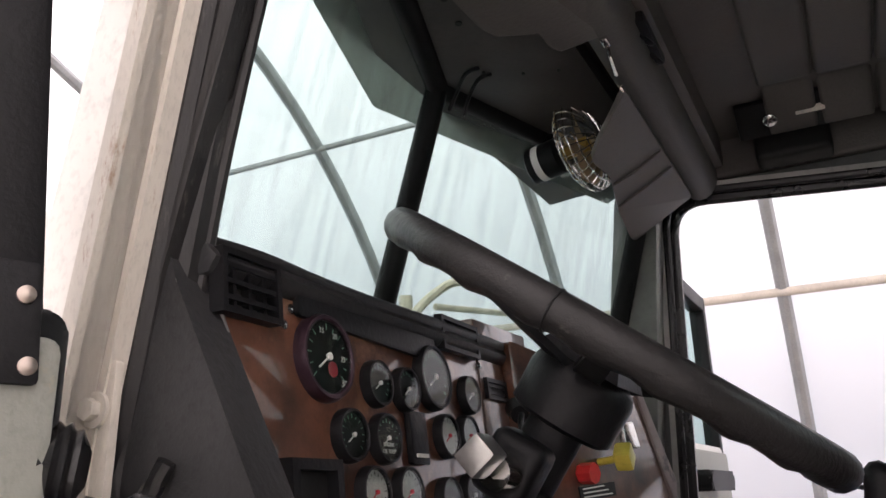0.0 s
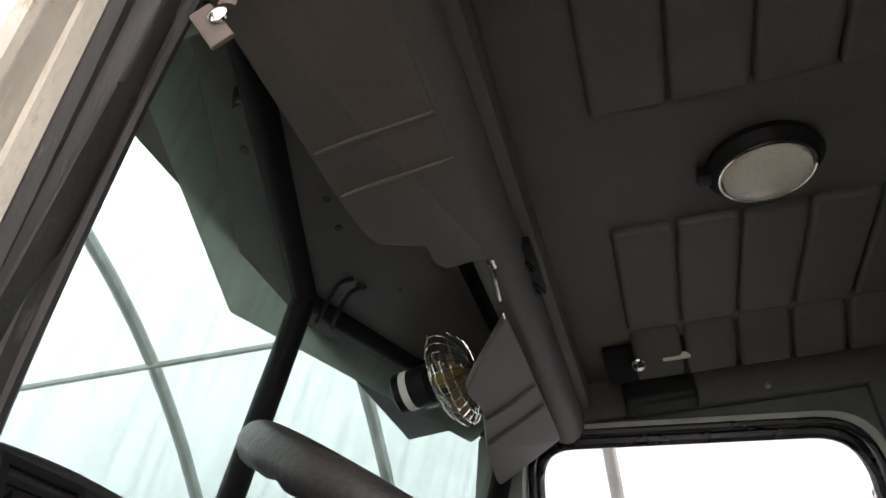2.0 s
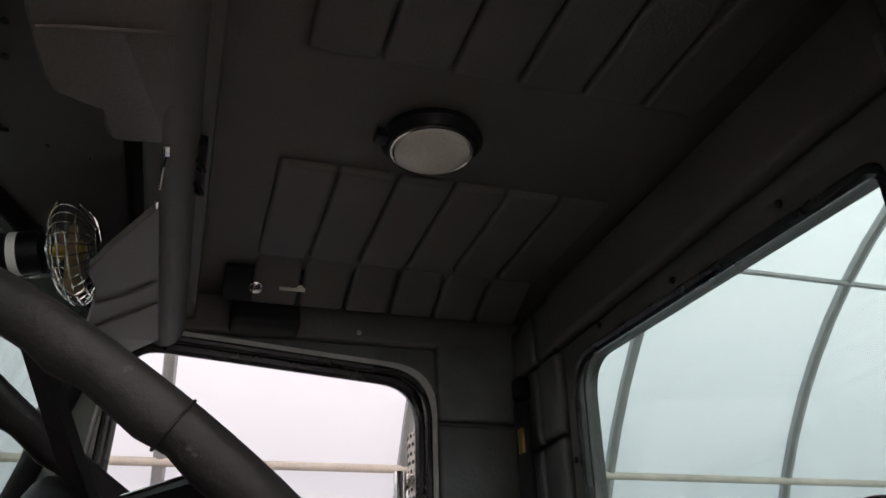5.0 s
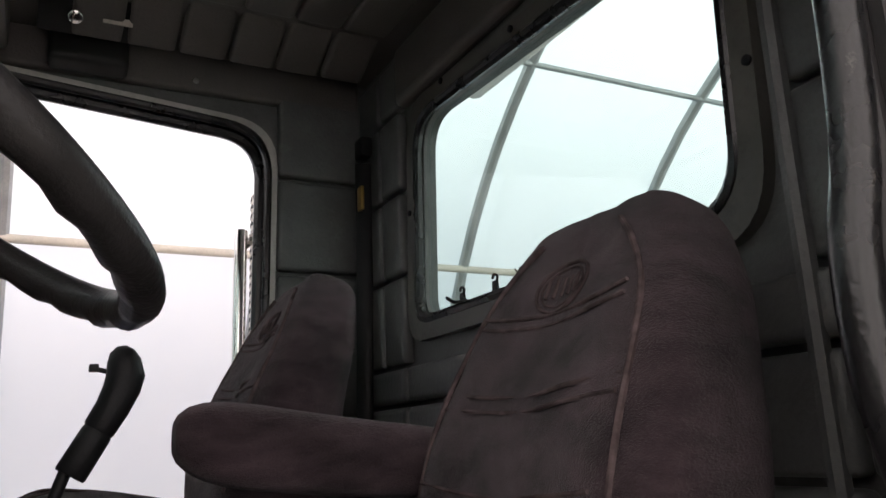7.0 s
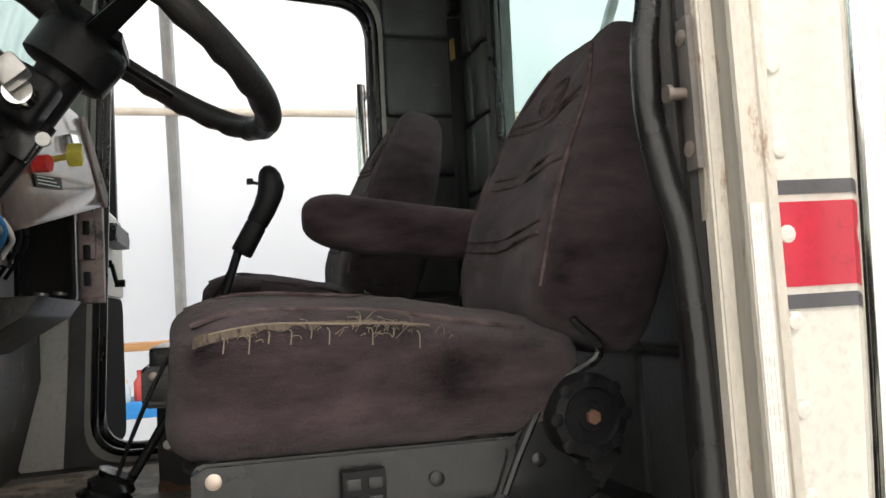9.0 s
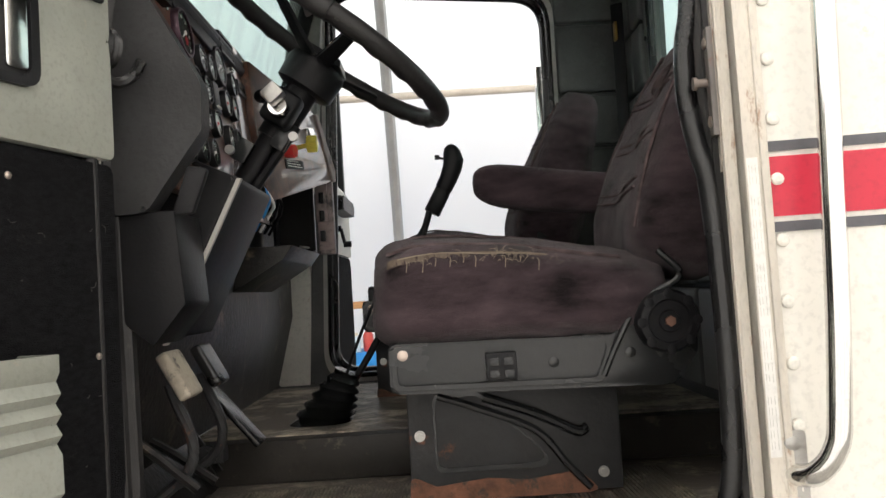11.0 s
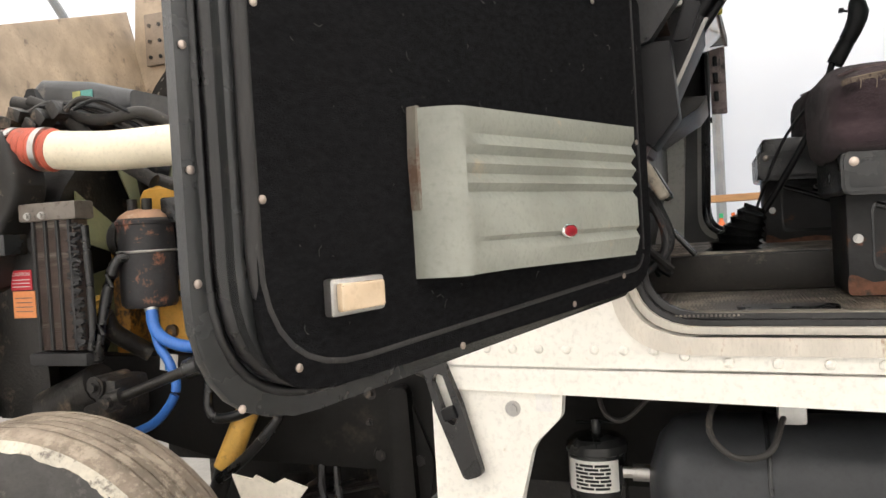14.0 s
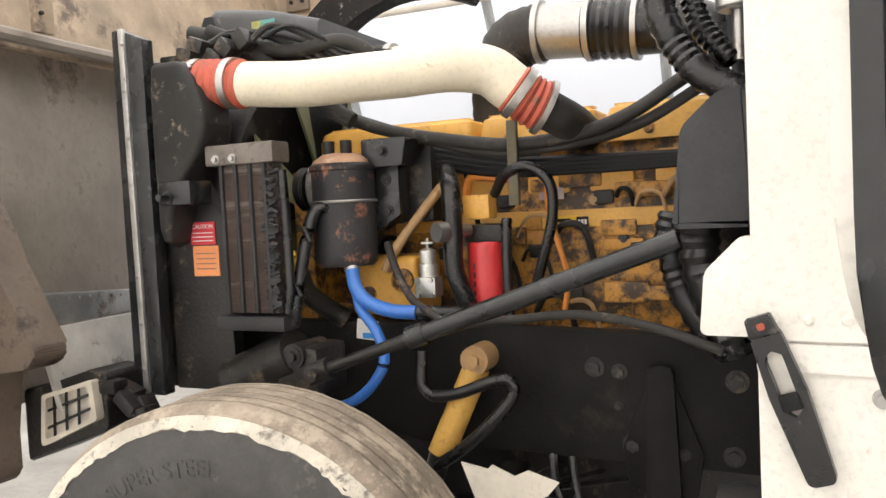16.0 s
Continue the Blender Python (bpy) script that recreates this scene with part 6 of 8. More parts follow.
for k in range(32):
    a = 2 * math.pi * k / 32
    bm = B()
    d = Vector((math.cos(a), math.sin(a), 0))
    tube(bm, [FC + qf @ (d * r + Vector((0, 0, h))) for r, h in ((0.03, -0.02), (0.07, -0.01), (0.096, 0.008), (0.099, 0.026), (0.083, 0.043), (0.05, 0.056), (0.012, 0.06))], 0.0013, 4, per=2)
    part("wire", bm, CHROME, gd)
bm = B()
lathe(bm, [(0.016, -0.02), (0.016, 0.03), (0.008, 0.036)], FC, FA, 16)
part("blade_hub", bm, BRASS, fan)
for k in range(4):
    bm = B()
    a = math.pi * k / 2 + 0.3
    d, e2 = Vector((math.cos(a), math.sin(a), 0)), Vector((-math.sin(a), math.cos(a), 0))
    loft(bm, [[FC + qf @ (d * r + e2 * s * w + Vector((0, 0, 0.015 + s * 0.012 + o))) for r, s, w in ((0.014, -1, 0.012), (0.07, -1, 0.03), (0.085, 0, 0.0), (0.07, 1, 0.03), (0.014, 1, 0.012))] for o in (0, 0.0015)])
    part("blade", bm, mat("tan_blade", (0.35, 0.25, 0.14), 0.5), fan)
bm = B()
tube(bm, [FC - FA * 0.07 + Vector((0, 0, 0.03)), FC - FA * 0.06 + Vector((0, 0.01, 0.055)), FC - FA * 0.05 + Vector((0, 0.02, 0.075))], 0.010, 8)
part("mount", bm, DARKMETAL, fan)

dome = thing("dome_lamp", "round dome lamp with ribbed lens in a black rim", "lamp")
DC = Vector((0.165, 1.172, 2.815))
bm = B()
lathe(bm, [(0.088, 0), (0.090, 0.012), (0.078, 0.026), (0.070, 0.026)], DC, (0, 0, -1), 36)
part("rim", bm, BLACK, dome)
bm = B()
lathe(bm, [(0.069, 0.022), (0.066, 0.034), (0.050, 0.044), (0.025, 0.049), (0.004, 0.050)], DC, (0, 0, -1), 32)
part("lens", bm, LENS, dome, "milky ribbed glass lens")
bm = B()
tube(bm, [DC + Vector((0.072 * math.cos(a), 0.072 * math.sin(a), -0.028)) for a in [2 * math.pi * k / 32 for k in range(32)]], 0.003, 6, per=1, closed=True)
part("lens_ring", bm, CHROME, dome)
bm = B()
box(bm, DC + Vector((-0.09, 0.0, -0.012)), (0.025, 0.03, 0.02), 0.004)
part("switch", bm, BLACK, dome)

radio = thing("overhead_speaker_box", "black overhead radio panel with round knob and speaker", "radio")
bm = B()
box(bm, (-0.030, 1.795, 2.798), (0.235, 0.10, 0.040), 0.008, m=Matrix.Rotation(radians(-28), 4, "X"))
rp = part("panel", bm, BLACK, radio)
bm = B()
box(bm, (-0.040, 1.895, 2.768), (0.165, 0.06, 0.125), 0.018, m=Matrix.Rotation(radians(-18), 4, "X"), seg=3)
part("speaker", bm, INK, radio)
bm = B()
lathe(bm, [(0.015, 0), (0.015, 0.006), (0.008, 0.010)], (-0.075, 1.775, 2.775), (0, -0.6, -0.8), 18)
part("knob", bm, CHROME, rp)
bm = B()
box(bm, (0.008, 1.775, 2.780), (0.06, 0.006, 0.016), 0.002)
part("display", bm, LENS, rp)
mic = thing("microphone_clip", "black microphone holder on the padded beam", "holder")
bm = B()
box(bm, (-0.225, 1.22, 2.722), (0.035, 0.16, 0.02), 0.006)
part("backing", bm, BLACK, mic)
for y in (1.18, 1.25):
    bm = B()
    tube(bm, [(-0.225, y, 2.712), (-0.215, y, 2.700), (-0.21, y + 0.02, 2.700), (-0.22, y + 0.03, 2.712)], 0.004, 6)
    part("claw", bm, BLACK, mic)
hk = thing("wire_hook", "bent black wire hook hanging from the header", "hook")
bm = B()
tube(bm, [(-0.50, 1.14, 2.71), (-0.52, 1.13, 2.70), (-0.56, 1.17, 2.69), (-0.58, 1.18, 2.665)], 0.004, 6)
tube(bm, [(-0.49, 1.17, 2.71), (-0.51, 1.16, 2.70), (-0.55, 1.20, 2.69), (-0.565, 1.21, 2.665)], 0.004, 6)
part("wire", bm, BLACK, hk)

# ---- outside beyond the cab: the mirror arm, exhaust stack
mirror = thing("mirror_arm", "white tubular mirror arm seen through the windscreen", "mirror")
bm = B()
tube(bm, [(-1.15, 1.9, 2.40), (-1.05, 2.0, 2.56), (-0.95, 2.1, 2.60), (-0.80, 2.7, 2.62)], 0.014, 8)
tube(bm, [(-1.05, 2.0, 2.52), (-0.80, 2.7, 2.57)], 0.010, 8, per=1)
rod(bm, (-1.12, 1.95, 2.30), (-1.12, 1.95, 2.55), 0.02, 10)
box(bm, (-1.12, 1.95, 2.40), (0.06, 0.06, 0.14), 0.012)
part("arm", bm, CREAM, mirror)
stack = thing("exhaust_stack", "perforated chrome exhaust guard behind the cab", "exhaust")
bm = B()
rod(bm, (0.525, 2.28, 0.9), (0.525, 2.28, 2.585), 0.10, 28)
sh = part("heat_shield", bm, mat("perforated_steel", (0.55, 0.50, 0.44), 0.35, 0.7), stack, "perforated heat shield")
hb = B()
for k in range(34):
    for a in range(-6, 7):
        t = radians(-125 + 13 * a + (6.5 if k % 2 else 0))
        rod(hb, (0.525 + 0.0985 * math.cos(t), 2.28 + 0.0985 * math.sin(t), 1.75 + 0.025 * k), (0.525 + 0.1012 * math.cos(t), 2.28 + 0.1012 * math.sin(t), 1.75 + 0.025 * k), 0.0065, 6)
tagged(part("perforations", hb, INK, sh), kind="stuff")
bm = B()
tube(bm, [(0.385, 2.24, 1.2), (0.385, 2.24, 2.36), (0.395, 2.25, 2.43), (0.435, 2.27, 2.46)], 0.018, 10)
part("handrail", bm, CHROME, stack)

# ---- shelves with bottles by the far side of the shelter
shelf = thing("bottle_shelf", "plain timber shelf unit with a blue lower top", "shelf")
SX, SY = -0.75, 5.2
bm = B()
box(bm, (SX + 0.6, SY, 1.585), (3.0, 0.35, 0.05), 0.004)
part("top_board", bm, TIMBER, shelf, "orange-brown timber board")
bm = B()
box(bm, (SX + 0.6, SY, 1.20), (3.0, 0.45, 0.10), 0.004)
part("lower_board", bm, STICKBLUE, shelf, "blue board")
for x in (-0.85, 0.3, 1.4):
    bm = B()
    box(bm, (SX + x, SY + 0.15, 0.8), (0.06, 0.06, 1.6), 0.004)
    part("post", bm, TIMBER, shelf)
    bm = B()
    box(bm, (SX + x + 0.5, SY - 0.1, 0.6), (0.05, 0.04, 1.25), 0.004, m=Matrix.Rotation(radians(16), 4, "Y"))
    part("brace", bm, STICKWHITE, shelf)
rb = random.Random(12)
BC = [mat("bottle_" + n, c, 0.35, var=0.1) for n, c in (("white", (0.7, 0.7, 0.68)), ("orange", (0.75, 0.15, 0.03)), ("green", (0.04, 0.45, 0.18)), ("pale", (0.5, 0.6, 0.66)), ("red", (0.5, 0.06, 0.05)), ("cream", (0.7, 0.62, 0.45)))]
for k in range(30):
    x = SX - 0.75 + 0.095 * k + rb.uniform(-0.02, 0.02)
    h, r = rb.uniform(0.13, 0.27), rb.uniform(0.028, 0.045)
    bm = B()
    lathe(bm, [(r * 0.9, 0), (r, 0.01), (r, h * 0.62), (r * 0.45, h * 0.78), (r * 0.4, h * 0.86)], (x, SY - 0.08 - 0.1 * rb.random(), 1.25), (0, 0, 1), 14)
    b = tagged(obj("bottle", bm, BC[k % 6 if k % 4 else 1]), "plastic bottle of shop fluid standing on the blue board", "bottle", "shelf bottles")
    bm = B()
    lathe(bm, [(r * 0.48, 0), (r * 0.48, h * 0.14), (r * 0.4, h * 0.15)], Vector((x, b.data.vertices[0].co.y, 1.25 + h * 0.86)), (0, 0, 1), 12)
    part("cap", bm, BC[(k * 5 + 2) % 6], b)

# ---- engine bay: chassis rail, engine, pipes, coolers
rail = thing("chassis_rail", "black painted steel chassis rail with bolts", "chassis rail")
bm = B()
prism(bm, rounded([(-2.32, 0.99), (-1.75, 0.86), (1.2, 0.80), (1.2, 1.10), (-1.0, 1.125), (-1.55, 1.155), (-2.32, 1.155)], 0.012, 3), 0.815, 0.83, XZ, 0.004)
part("web", bm, FRAMEPAINT, rail)
bm = B()
prism(bm, [(-2.30, 1.145), (-1.0, 1.118), (1.2, 1.095), (1.2, 1.103), (-1.0, 1.127), (-2.30, 1.155)], 0.83, 0.91, XZ, 0.002)
part("top_flange", bm, FRAMEPAINT, rail)
for x, z, r in ((-1.31, 1.06, 0.014), (-1.16, 1.05, 0.016), (-1.01, 1.04, 0.015), (-1.23, 0.89, 0.015), (-1.12, 0.88, 0.015), (-1.02, 0.88, 0.014), (-1.255, 1.052, 0.011), (-1.26, 0.975, 0.006)):
    bm = B()
    bolt(bm, (x, 0.815, z), (0, -1, 0), r, 0.012)
    part("bolt", bm, GRIME, rail)
bm = B()
prism(bm, rounded([(-1.19, 1.075), (-1.135, 1.075), (-1.125, 0.76), (-1.20, 0.76)], 0.02, 4), 0.775, 0.81, XZ, 0.006)
part("hanger_bracket", bm, FRAMEPAINT, rail, "black spring hanger bracket")
bm = B()
prism(bm, [(-1.19, 1.03), (-1.135, 1.03), (-1.08, 0.88), (-1.10, 0.76), (-1.24, 0.80), (-1.25, 0.89)], 0.804, 0.814, XZ, 0.002)
part("gusset", bm, FRAMEPAINT, rail)
bm = B()
prism(bm, rounded([(-1.05, 0.80), (-0.95, 0.80), (-0.95, 0.83), (-1.05, 0.83)], 0.004, 2), 0.62, 0.80, XZ, 0.003)
part("step_plate", bm, STEEL, rail)
far = thing("far_chassis_rail", "black far chassis rail and crossmembers under the engine", "chassis rail")
bm = B()
box(bm, (-0.6, 1.52, 1.0), (3.4, 0.02, 0.28), 0.004)
part("web", bm, FRAMEPAINT, far)
for x in (-2.2, -0.85, 0.3):
    bm = B()
    box(bm, (x, 1.17, 0.98), (0.10, 0.68, 0.2), 0.01)
    part("crossmember", bm, FRAMEPAINT, far)
# added black shapes that close the view through and keep the underside dark
under = thing("undercarriage_shadow_panel", "black gearbox and floor pan filling in the shaded underside", "transmission")
bm = B()
lathe(bm, [(0.16, -0.6), (0.22, -0.3), (0.2, 0.1), (0.26, 0.35), (0.26, 0.45)], (-0.5, 1.17, 1.0), (-1, 0, 0), 24)
part("gearbox", bm, GRIME, under)
bm = B()
box(bm, (-0.1, 1.16, 1.215), (1.7, 1.3, 0.05), 0.01)
part("floor_pan", bm, GRIME, under)

eng = thing("diesel_engine", "yellow in-line diesel engine grimy with oil", "engine")
bm = B()
box(bm, (-1.62, 1.18, 1.28), (1.05, 0.30, 0.40), 0.012)
part("block", bm, YELLOW, eng)
bm = B()
box(bm, (-1.62, 1.20, 1.52), (1.05, 0.30, 0.12), 0.012)
part("cylinder_head", bm, YELLOW, eng)
bm = B()
box(bm, (-1.62, 1.16, 1.06), (1.0, 0.30, 0.12), 0.012)
part("oil_pan", bm, YELLOW, eng)
for x0, x1 in ((-2.13, -1.66), (-1.64, -1.33), (-1.31, -0.98)):
    bm = B()
    rings = []
    for z, d in ((1.575, 0.0), (1.63, 0.0), (1.655, 0.008), (1.665, 0.025)):
        rings.append([Vector((x, y, z)) for x, y in rounded([(x0 + d, 1.02 + d), (x1 - d, 1.02 + d), (x1 - d, 1.36 - d), (x0 + d, 1.36 - d)], 0.02, 4)])
    loft(bm, rings)
    vc = part("valve_cover", bm, YCLEAN, eng, "yellow valve cover")
    bm = B()
    for k in range(4):
        box(bm, ((x0 + x1) / 2, 1.06 + 0.012 * k, 1.667), ((x1 - x0) * 0.9, 0.003, 0.004))
    tagged(part("cover_fins", bm, YCLEAN, vc), kind="stuff")
bm = B()
box(bm, (-1.50, 1.032, 1.39), (0.80, 0.02, 0.045), 0.004)
strip = part("label_rail", bm, YCLEAN, eng, "yellow rail with maker labels")
bm = B()
box(bm, (-1.425, 1.0205, 1.385), (0.075, 0.002, 0.026))
lab = part("label", bm, STICKYELLOW, strip, "yellow and black label")
bm = B()
box(bm, (-1.375, 1.019, 1.381), (0.030, 0.0022, 0.026))
part("label_block", bm, INK, lab)
E90 = Matrix.Rotation(radians(90), 4, "X")
bm = B()
box(bm, (-1.425, 1.0188, 1.386), (0.040, 0.001, 0.009))
part("lettering_bar", bm, INK, lab)
bm = B()
for dx, w in ((-0.008, 0.006), (0.0, 0.006), (0.008, 0.006)):
    box(bm, (-1.375 + dx, 1.0175, 1.381), (w, 0.001, 0.012))
part("mark", bm, STICKWHITE, lab)
rg = random.Random(21)
# cast bosses, side covers and bolts on the block's side
for k in range(26):
    x, z = -2.08 + 1.04 * rg.random(), 1.12 + 0.42 * rg.random()
    bm = B()
    s = (rg.uniform(0.03, 0.11), rg.uniform(0.02, 0.05), rg.uniform(0.02, 0.06))
    box(bm, (x, 1.03 - s[1] / 2 + 0.01, z), s, 0.006)
    part("cast_boss", bm, YELLOW, eng)
for k in range(30):
    bm = B()
    x, z = -2.05 + 0.035 * k + 0.01 * rg.random(), [1.435, 1.545, 1.335, 1.12, 1.60][k % 5]
    bolt(bm, (x, 1.022, z), (0, -1, 0), 0.009, 0.008, k % 2 == 0)
    part("bolt", bm, [YELLOW, GRIME, TAN][k % 3], eng)
# invented small pipes, mostly dark, to deepen the gaps on the block's side
for k in range(18):
    x, z = -2.02 + 0.95 * rg.random(), 1.14 + 0.38 * rg.random()
    bm = B()
    s = rg.uniform(0.04, 0.13)
    tube(bm, [(x, 1.0, z), (x + s * 0.3, 0.985, z + s * 0.4), (x + s * 0.8, 0.985, z + s * 0.3), (x + s, 1.0, z - s * 0.6)], rg.uniform(0.004, 0.009), 8, per=4)
    part("fuel_pipe", bm, [GRIME, BLACK, TAN][k % 3], eng)
# black blocks added where shaded gaps break up the yellow casting
for k in range(12):
    x, z = -2.0 + 0.085 * k, [1.31, 1.20, 1.44][k % 3]
    bm = B()
    box(bm, (x, 1.022, z), (0.05, 0.02, 0.035), 0.008)
    part("recess_cover", bm, GRIME, eng, "black block standing in for a shaded gap")
for x in (-1.78, -1.62, -1.46, -1.30, -1.14):
    bm = B()
    box(bm, (x, 1.03, 1.49), (0.11, 0.016, 0.07), 0.008)
    part("side_cover", bm, YCLEAN, eng)
bm = B()
box(bm, (-1.45, 1.012, 1.455), (0.065, 0.002, 0.03))
part("data_plate", bm, mat("grey_plate", (0.35, 0.30, 0.28), 0.5), eng, "small grey data plate")
# injection pump housing and lower front casting
bm = B()
box(bm, (-1.86, 0.94, 1.24), (0.19, 0.16, 0.15), 0.018, seg=3)
fp = part("pump_housing", bm, YCLEAN, eng, "yellow fuel pump housing")
bm = B()
lathe(bm, [(0.030, 0), (0.030, 0.012), (0.014, 0.014), (0.012, 0.02)], (-1.80, 0.86, 1.255), (0, -1, 0), 20)
part("plug", bm, YELLOW, fp)
bm = B()
lathe(bm, [(0.020, 0), (0.020, 0.012), (0.010, 0.016)], (-1.90, 0.86, 1.22), (0, -1, 0), 16)
part("plug", bm, YELLOW, fp)
bm = B()
box(bm, (-2.11, 1.1, 1.30), (0.06, 0.42, 0.50), 0.012)
part("front_cover", bm, YELLOW, eng)
bm = B()
lathe(bm, [(0.25, 0), (0.27, 0.05), (0.24, 0.2), (0.20, 0.3)], (-1.12, 1.18, 1.25), (1, 0, 0), 28)
part("bell_housing", bm, GRIME, eng)
bm = B()
box(bm, (-1.62, 1.17, 0.92), (0.9, 0.34, 0.26), 0.03)
part("sump", bm, GRIME, eng, "black oil sump")
# oil filler neck with yellow cap
fil = thing("oil_filler", "black oil filler neck with yellow tee cap", "filler")
bm = B()
tube(bm, [(-1.952, 0.820, 1.161), (-1.972, 0.800, 1.181), (-2.005, 0.735, 1.236), (-2.009, 0.706, 1.290)], 0.026, 14)
part("neck", bm, GRIME, fil)
bm = B()
lathe(bm, [(0.030, 0), (0.032, 0.008), (0.030, 0.02), (0.012, 0.024)], (-2.015, 0.700, 1.302), (-0.35, -0.55, 0.7), 18)
box(bm, (-2.027, 0.682, 1.330), (0.066, 0.014, 0.014), 0.004, m=Matrix.Rotation(radians(-20), 4, "Y"))
part("cap", bm, mat("yellow_cap", (0.60, 0.40, 0.08), 0.5, stain=(0.2, 0.13, 0.05), amount=0.3), fil, "yellow tee cap")
# spin-on filter
flt = thing("red_fuel_filter", "red spin-on fuel filter canister", "filter")
bm = B()
lathe(bm, [(0.040, 0), (0.046, 0.008), (0.047, 0.02), (0.047, 0.19), (0.043, 0.20)], (-1.588, 0.9, 1.145), (0, 0, 1), 28)
cn = part("canister", bm, REDFILTER, flt)
bm = B()
for k in range(5):
    box(bm, (-1.604, 0.8545, 1.20 + 0.022 * k), (0.004, 0.002, 0.014))
part("print_bars", bm, INK, cn)
bm = B()
box(bm, (-1.588, 0.92, 1.365), (0.10, 0.09, 0.045), 0.01)
hd = part("filter_head", bm, GRIME, flt)
bm = B()
rod(bm, (-1.62, 0.87, 1.375), (-1.66, 0.80, 1.375), 0.016, 16)
rod(bm, (-1.655, 0.81, 1.375), (-1.67, 0.785, 1.375), 0.024, 20)
part("primer_knob", bm, STEEL, hd, "knurled grey primer knob")
bm = B()
box(bm, (-1.60, 0.90, 1.43), (0.07, 0.06, 0.06), 0.008)
part("fitting_block", bm, YCLEAN, hd)
reg = thing("governor_valve", "grey cast aluminium governor valve", "valve")
bm = B()
box(bm, (-1.72, 0.84, 1.24), (0.055, 0.05, 0.05), 0.006)
part("body", bm, ALU, reg)
bm = B()
lathe(bm, [(0.024, 0), (0.024, 0.03), (0.018, 0.035), (0.02, 0.05), (0.02, 0.065), (0.008, 0.07)], (-1.72, 0.84, 1.265), (0, 0, 1), 18)
part("bonnet", bm, ALU, reg)
bm = B()
rod(bm, (-1.72, 0.84, 1.33), (-1.72, 0.84, 1.36), 0.004, 8)
box(bm, (-1.72, 0.84, 1.348), (0.03, 0.008, 0.006), 0.001)
part("stem", bm, STEEL, reg)
for dx in (-0.018, 0.018):
    for dz in (-0.018, 0.018):
        bm = B()
        bolt(bm, (-1.72 + dx, 0.815, 1.24 + dz), (0, -1, 0), 0.006, 0.006, False)
        part("screw", bm, STEEL, reg)

# charge air pipe
pipe = thing("charge_air_pipe", "cream painted charge air pipe with red silicone hose ends", "pipe")
CPT = [(-2.14, 0.69, 1.762), (-1.96, 0.70, 1.745), (-1.80, 0.70, 1.742), (-1.70, 0.71, 1.742), (-1.59, 0.725, 1.745), (-1.51, 0.75, 1.732), (-1.465, 0.765, 1.696), (-1.435, 0.778, 1.670)]
bm = B()
tube(bm, CPT, 0.055, 24)
part("pipe", bm, CREAM, pipe)
bm = B()
tube(bm, [(-2.285, 0.68, 1.775), (-2.21, 0.685, 1.770), (-2.12, 0.69, 1.760)], 0.056, 24, per=8, rib=0.006, pitch=0.03)
part("hose", bm, REDRUBBER, pipe, "ribbed red silicone hose")
bm = B()
tube(bm, [(-1.46, 0.767, 1.692), (-1.425, 0.785, 1.662), (-1.39, 0.805, 1.640)], 0.053, 24, per=6, rib=0.006, pitch=0.026)
part("hose", bm, REDRUBBER, pipe, "ribbed red silicone hose")
bm = B()
tube(bm, [(-1.40, 0.80, 1.645), (-1.375, 0.83, 1.628), (-1.362, 0.90, 1.615), (-1.362, 1.03, 1.60)], 0.045, 20)
part("elbow", bm, HOSE, pipe, "dull metal elbow")
for p, q in (((-2.265, 0.681, 1.774), (-2.245, 0.682, 1.772)), ((-2.165, 0.687, 1.766), (-2.145, 0.688, 1.764)), ((-1.450, 0.772, 1.683), (-1.438, 0.778, 1.673)), ((-1.402, 0.798, 1.647), (-1.392, 0.804, 1.641))):
    bm = B()
    rod(bm, p, q, 0.0635, 28)
    part("clamp", bm, STEEL, pipe)
pipe2 = thing("far_charge_pipe", "cream painted far side charge pipe with grey coupling", "pipe")
bm = B()
tube(bm, [(-2.02, 1.25, 1.88), (-1.85, 1.25, 1.86), (-1.70, 1.26, 1.82), (-1.60, 1.28, 1.74), (-1.55, 1.3, 1.66)], 0.05, 20)
part("pipe", bm, CREAM, pipe2)
bm = B()
tube(bm, [(-2.25, 1.24, 1.89), (-2.12, 1.245, 1.89), (-2.0, 1.25, 1.88)], 0.055, 20)
part("coupling", bm, HOSE, pipe2)
bm = B()
rod(bm, (-2.01, 1.25, 1.88), (-1.99, 1.25, 1.878), 0.06, 24)
part("clamp", bm, STEEL, pipe2)
bm = B()
rod(bm, (-2.15, 1.245, 1.89), (-2.13, 1.245, 1.89), 0.06, 24)
part("clamp", bm, STEEL, pipe2)

# air intake duct
air = thing("air_intake_duct", "polished intake duct with black rubber elbows", "duct")
bm = B()
tube(bm, [(-1.70, 1.37, 1.60), (-1.70, 1.37, 1.78), (-1.685, 1.37, 1.86), (-1.64, 1.37, 1.92), (-1.56, 1.37, 1.935)], 0.083, 24, rib=0.003, pitch=0.03)
part("elbow", bm, HOSE, air, "black rubber elbow")
bm = B()
rod(bm, (-1.57, 1.37, 1.936), (-1.41, 1.37, 1.925), 0.080, 32)
part("metal_duct", bm, STEEL, air, "brushed metal duct")
bm = B()
tube(bm, [(-1.43, 1.37, 1.926), (-1.36, 1.37, 1.92), (-1.28, 1.37, 1.912)], 0.084, 28, rib=0.005, pitch=0.03)
part("sleeve", bm, RUBBER, air, "ribbed rubber sleeve")
bm = B()
tube(bm, [(-1.29, 1.37, 1.912), (-1.18, 1.37, 1.905), (-1.10, 1.36, 1.87), (-1.04, 1.35, 1.80)], 0.078, 24)
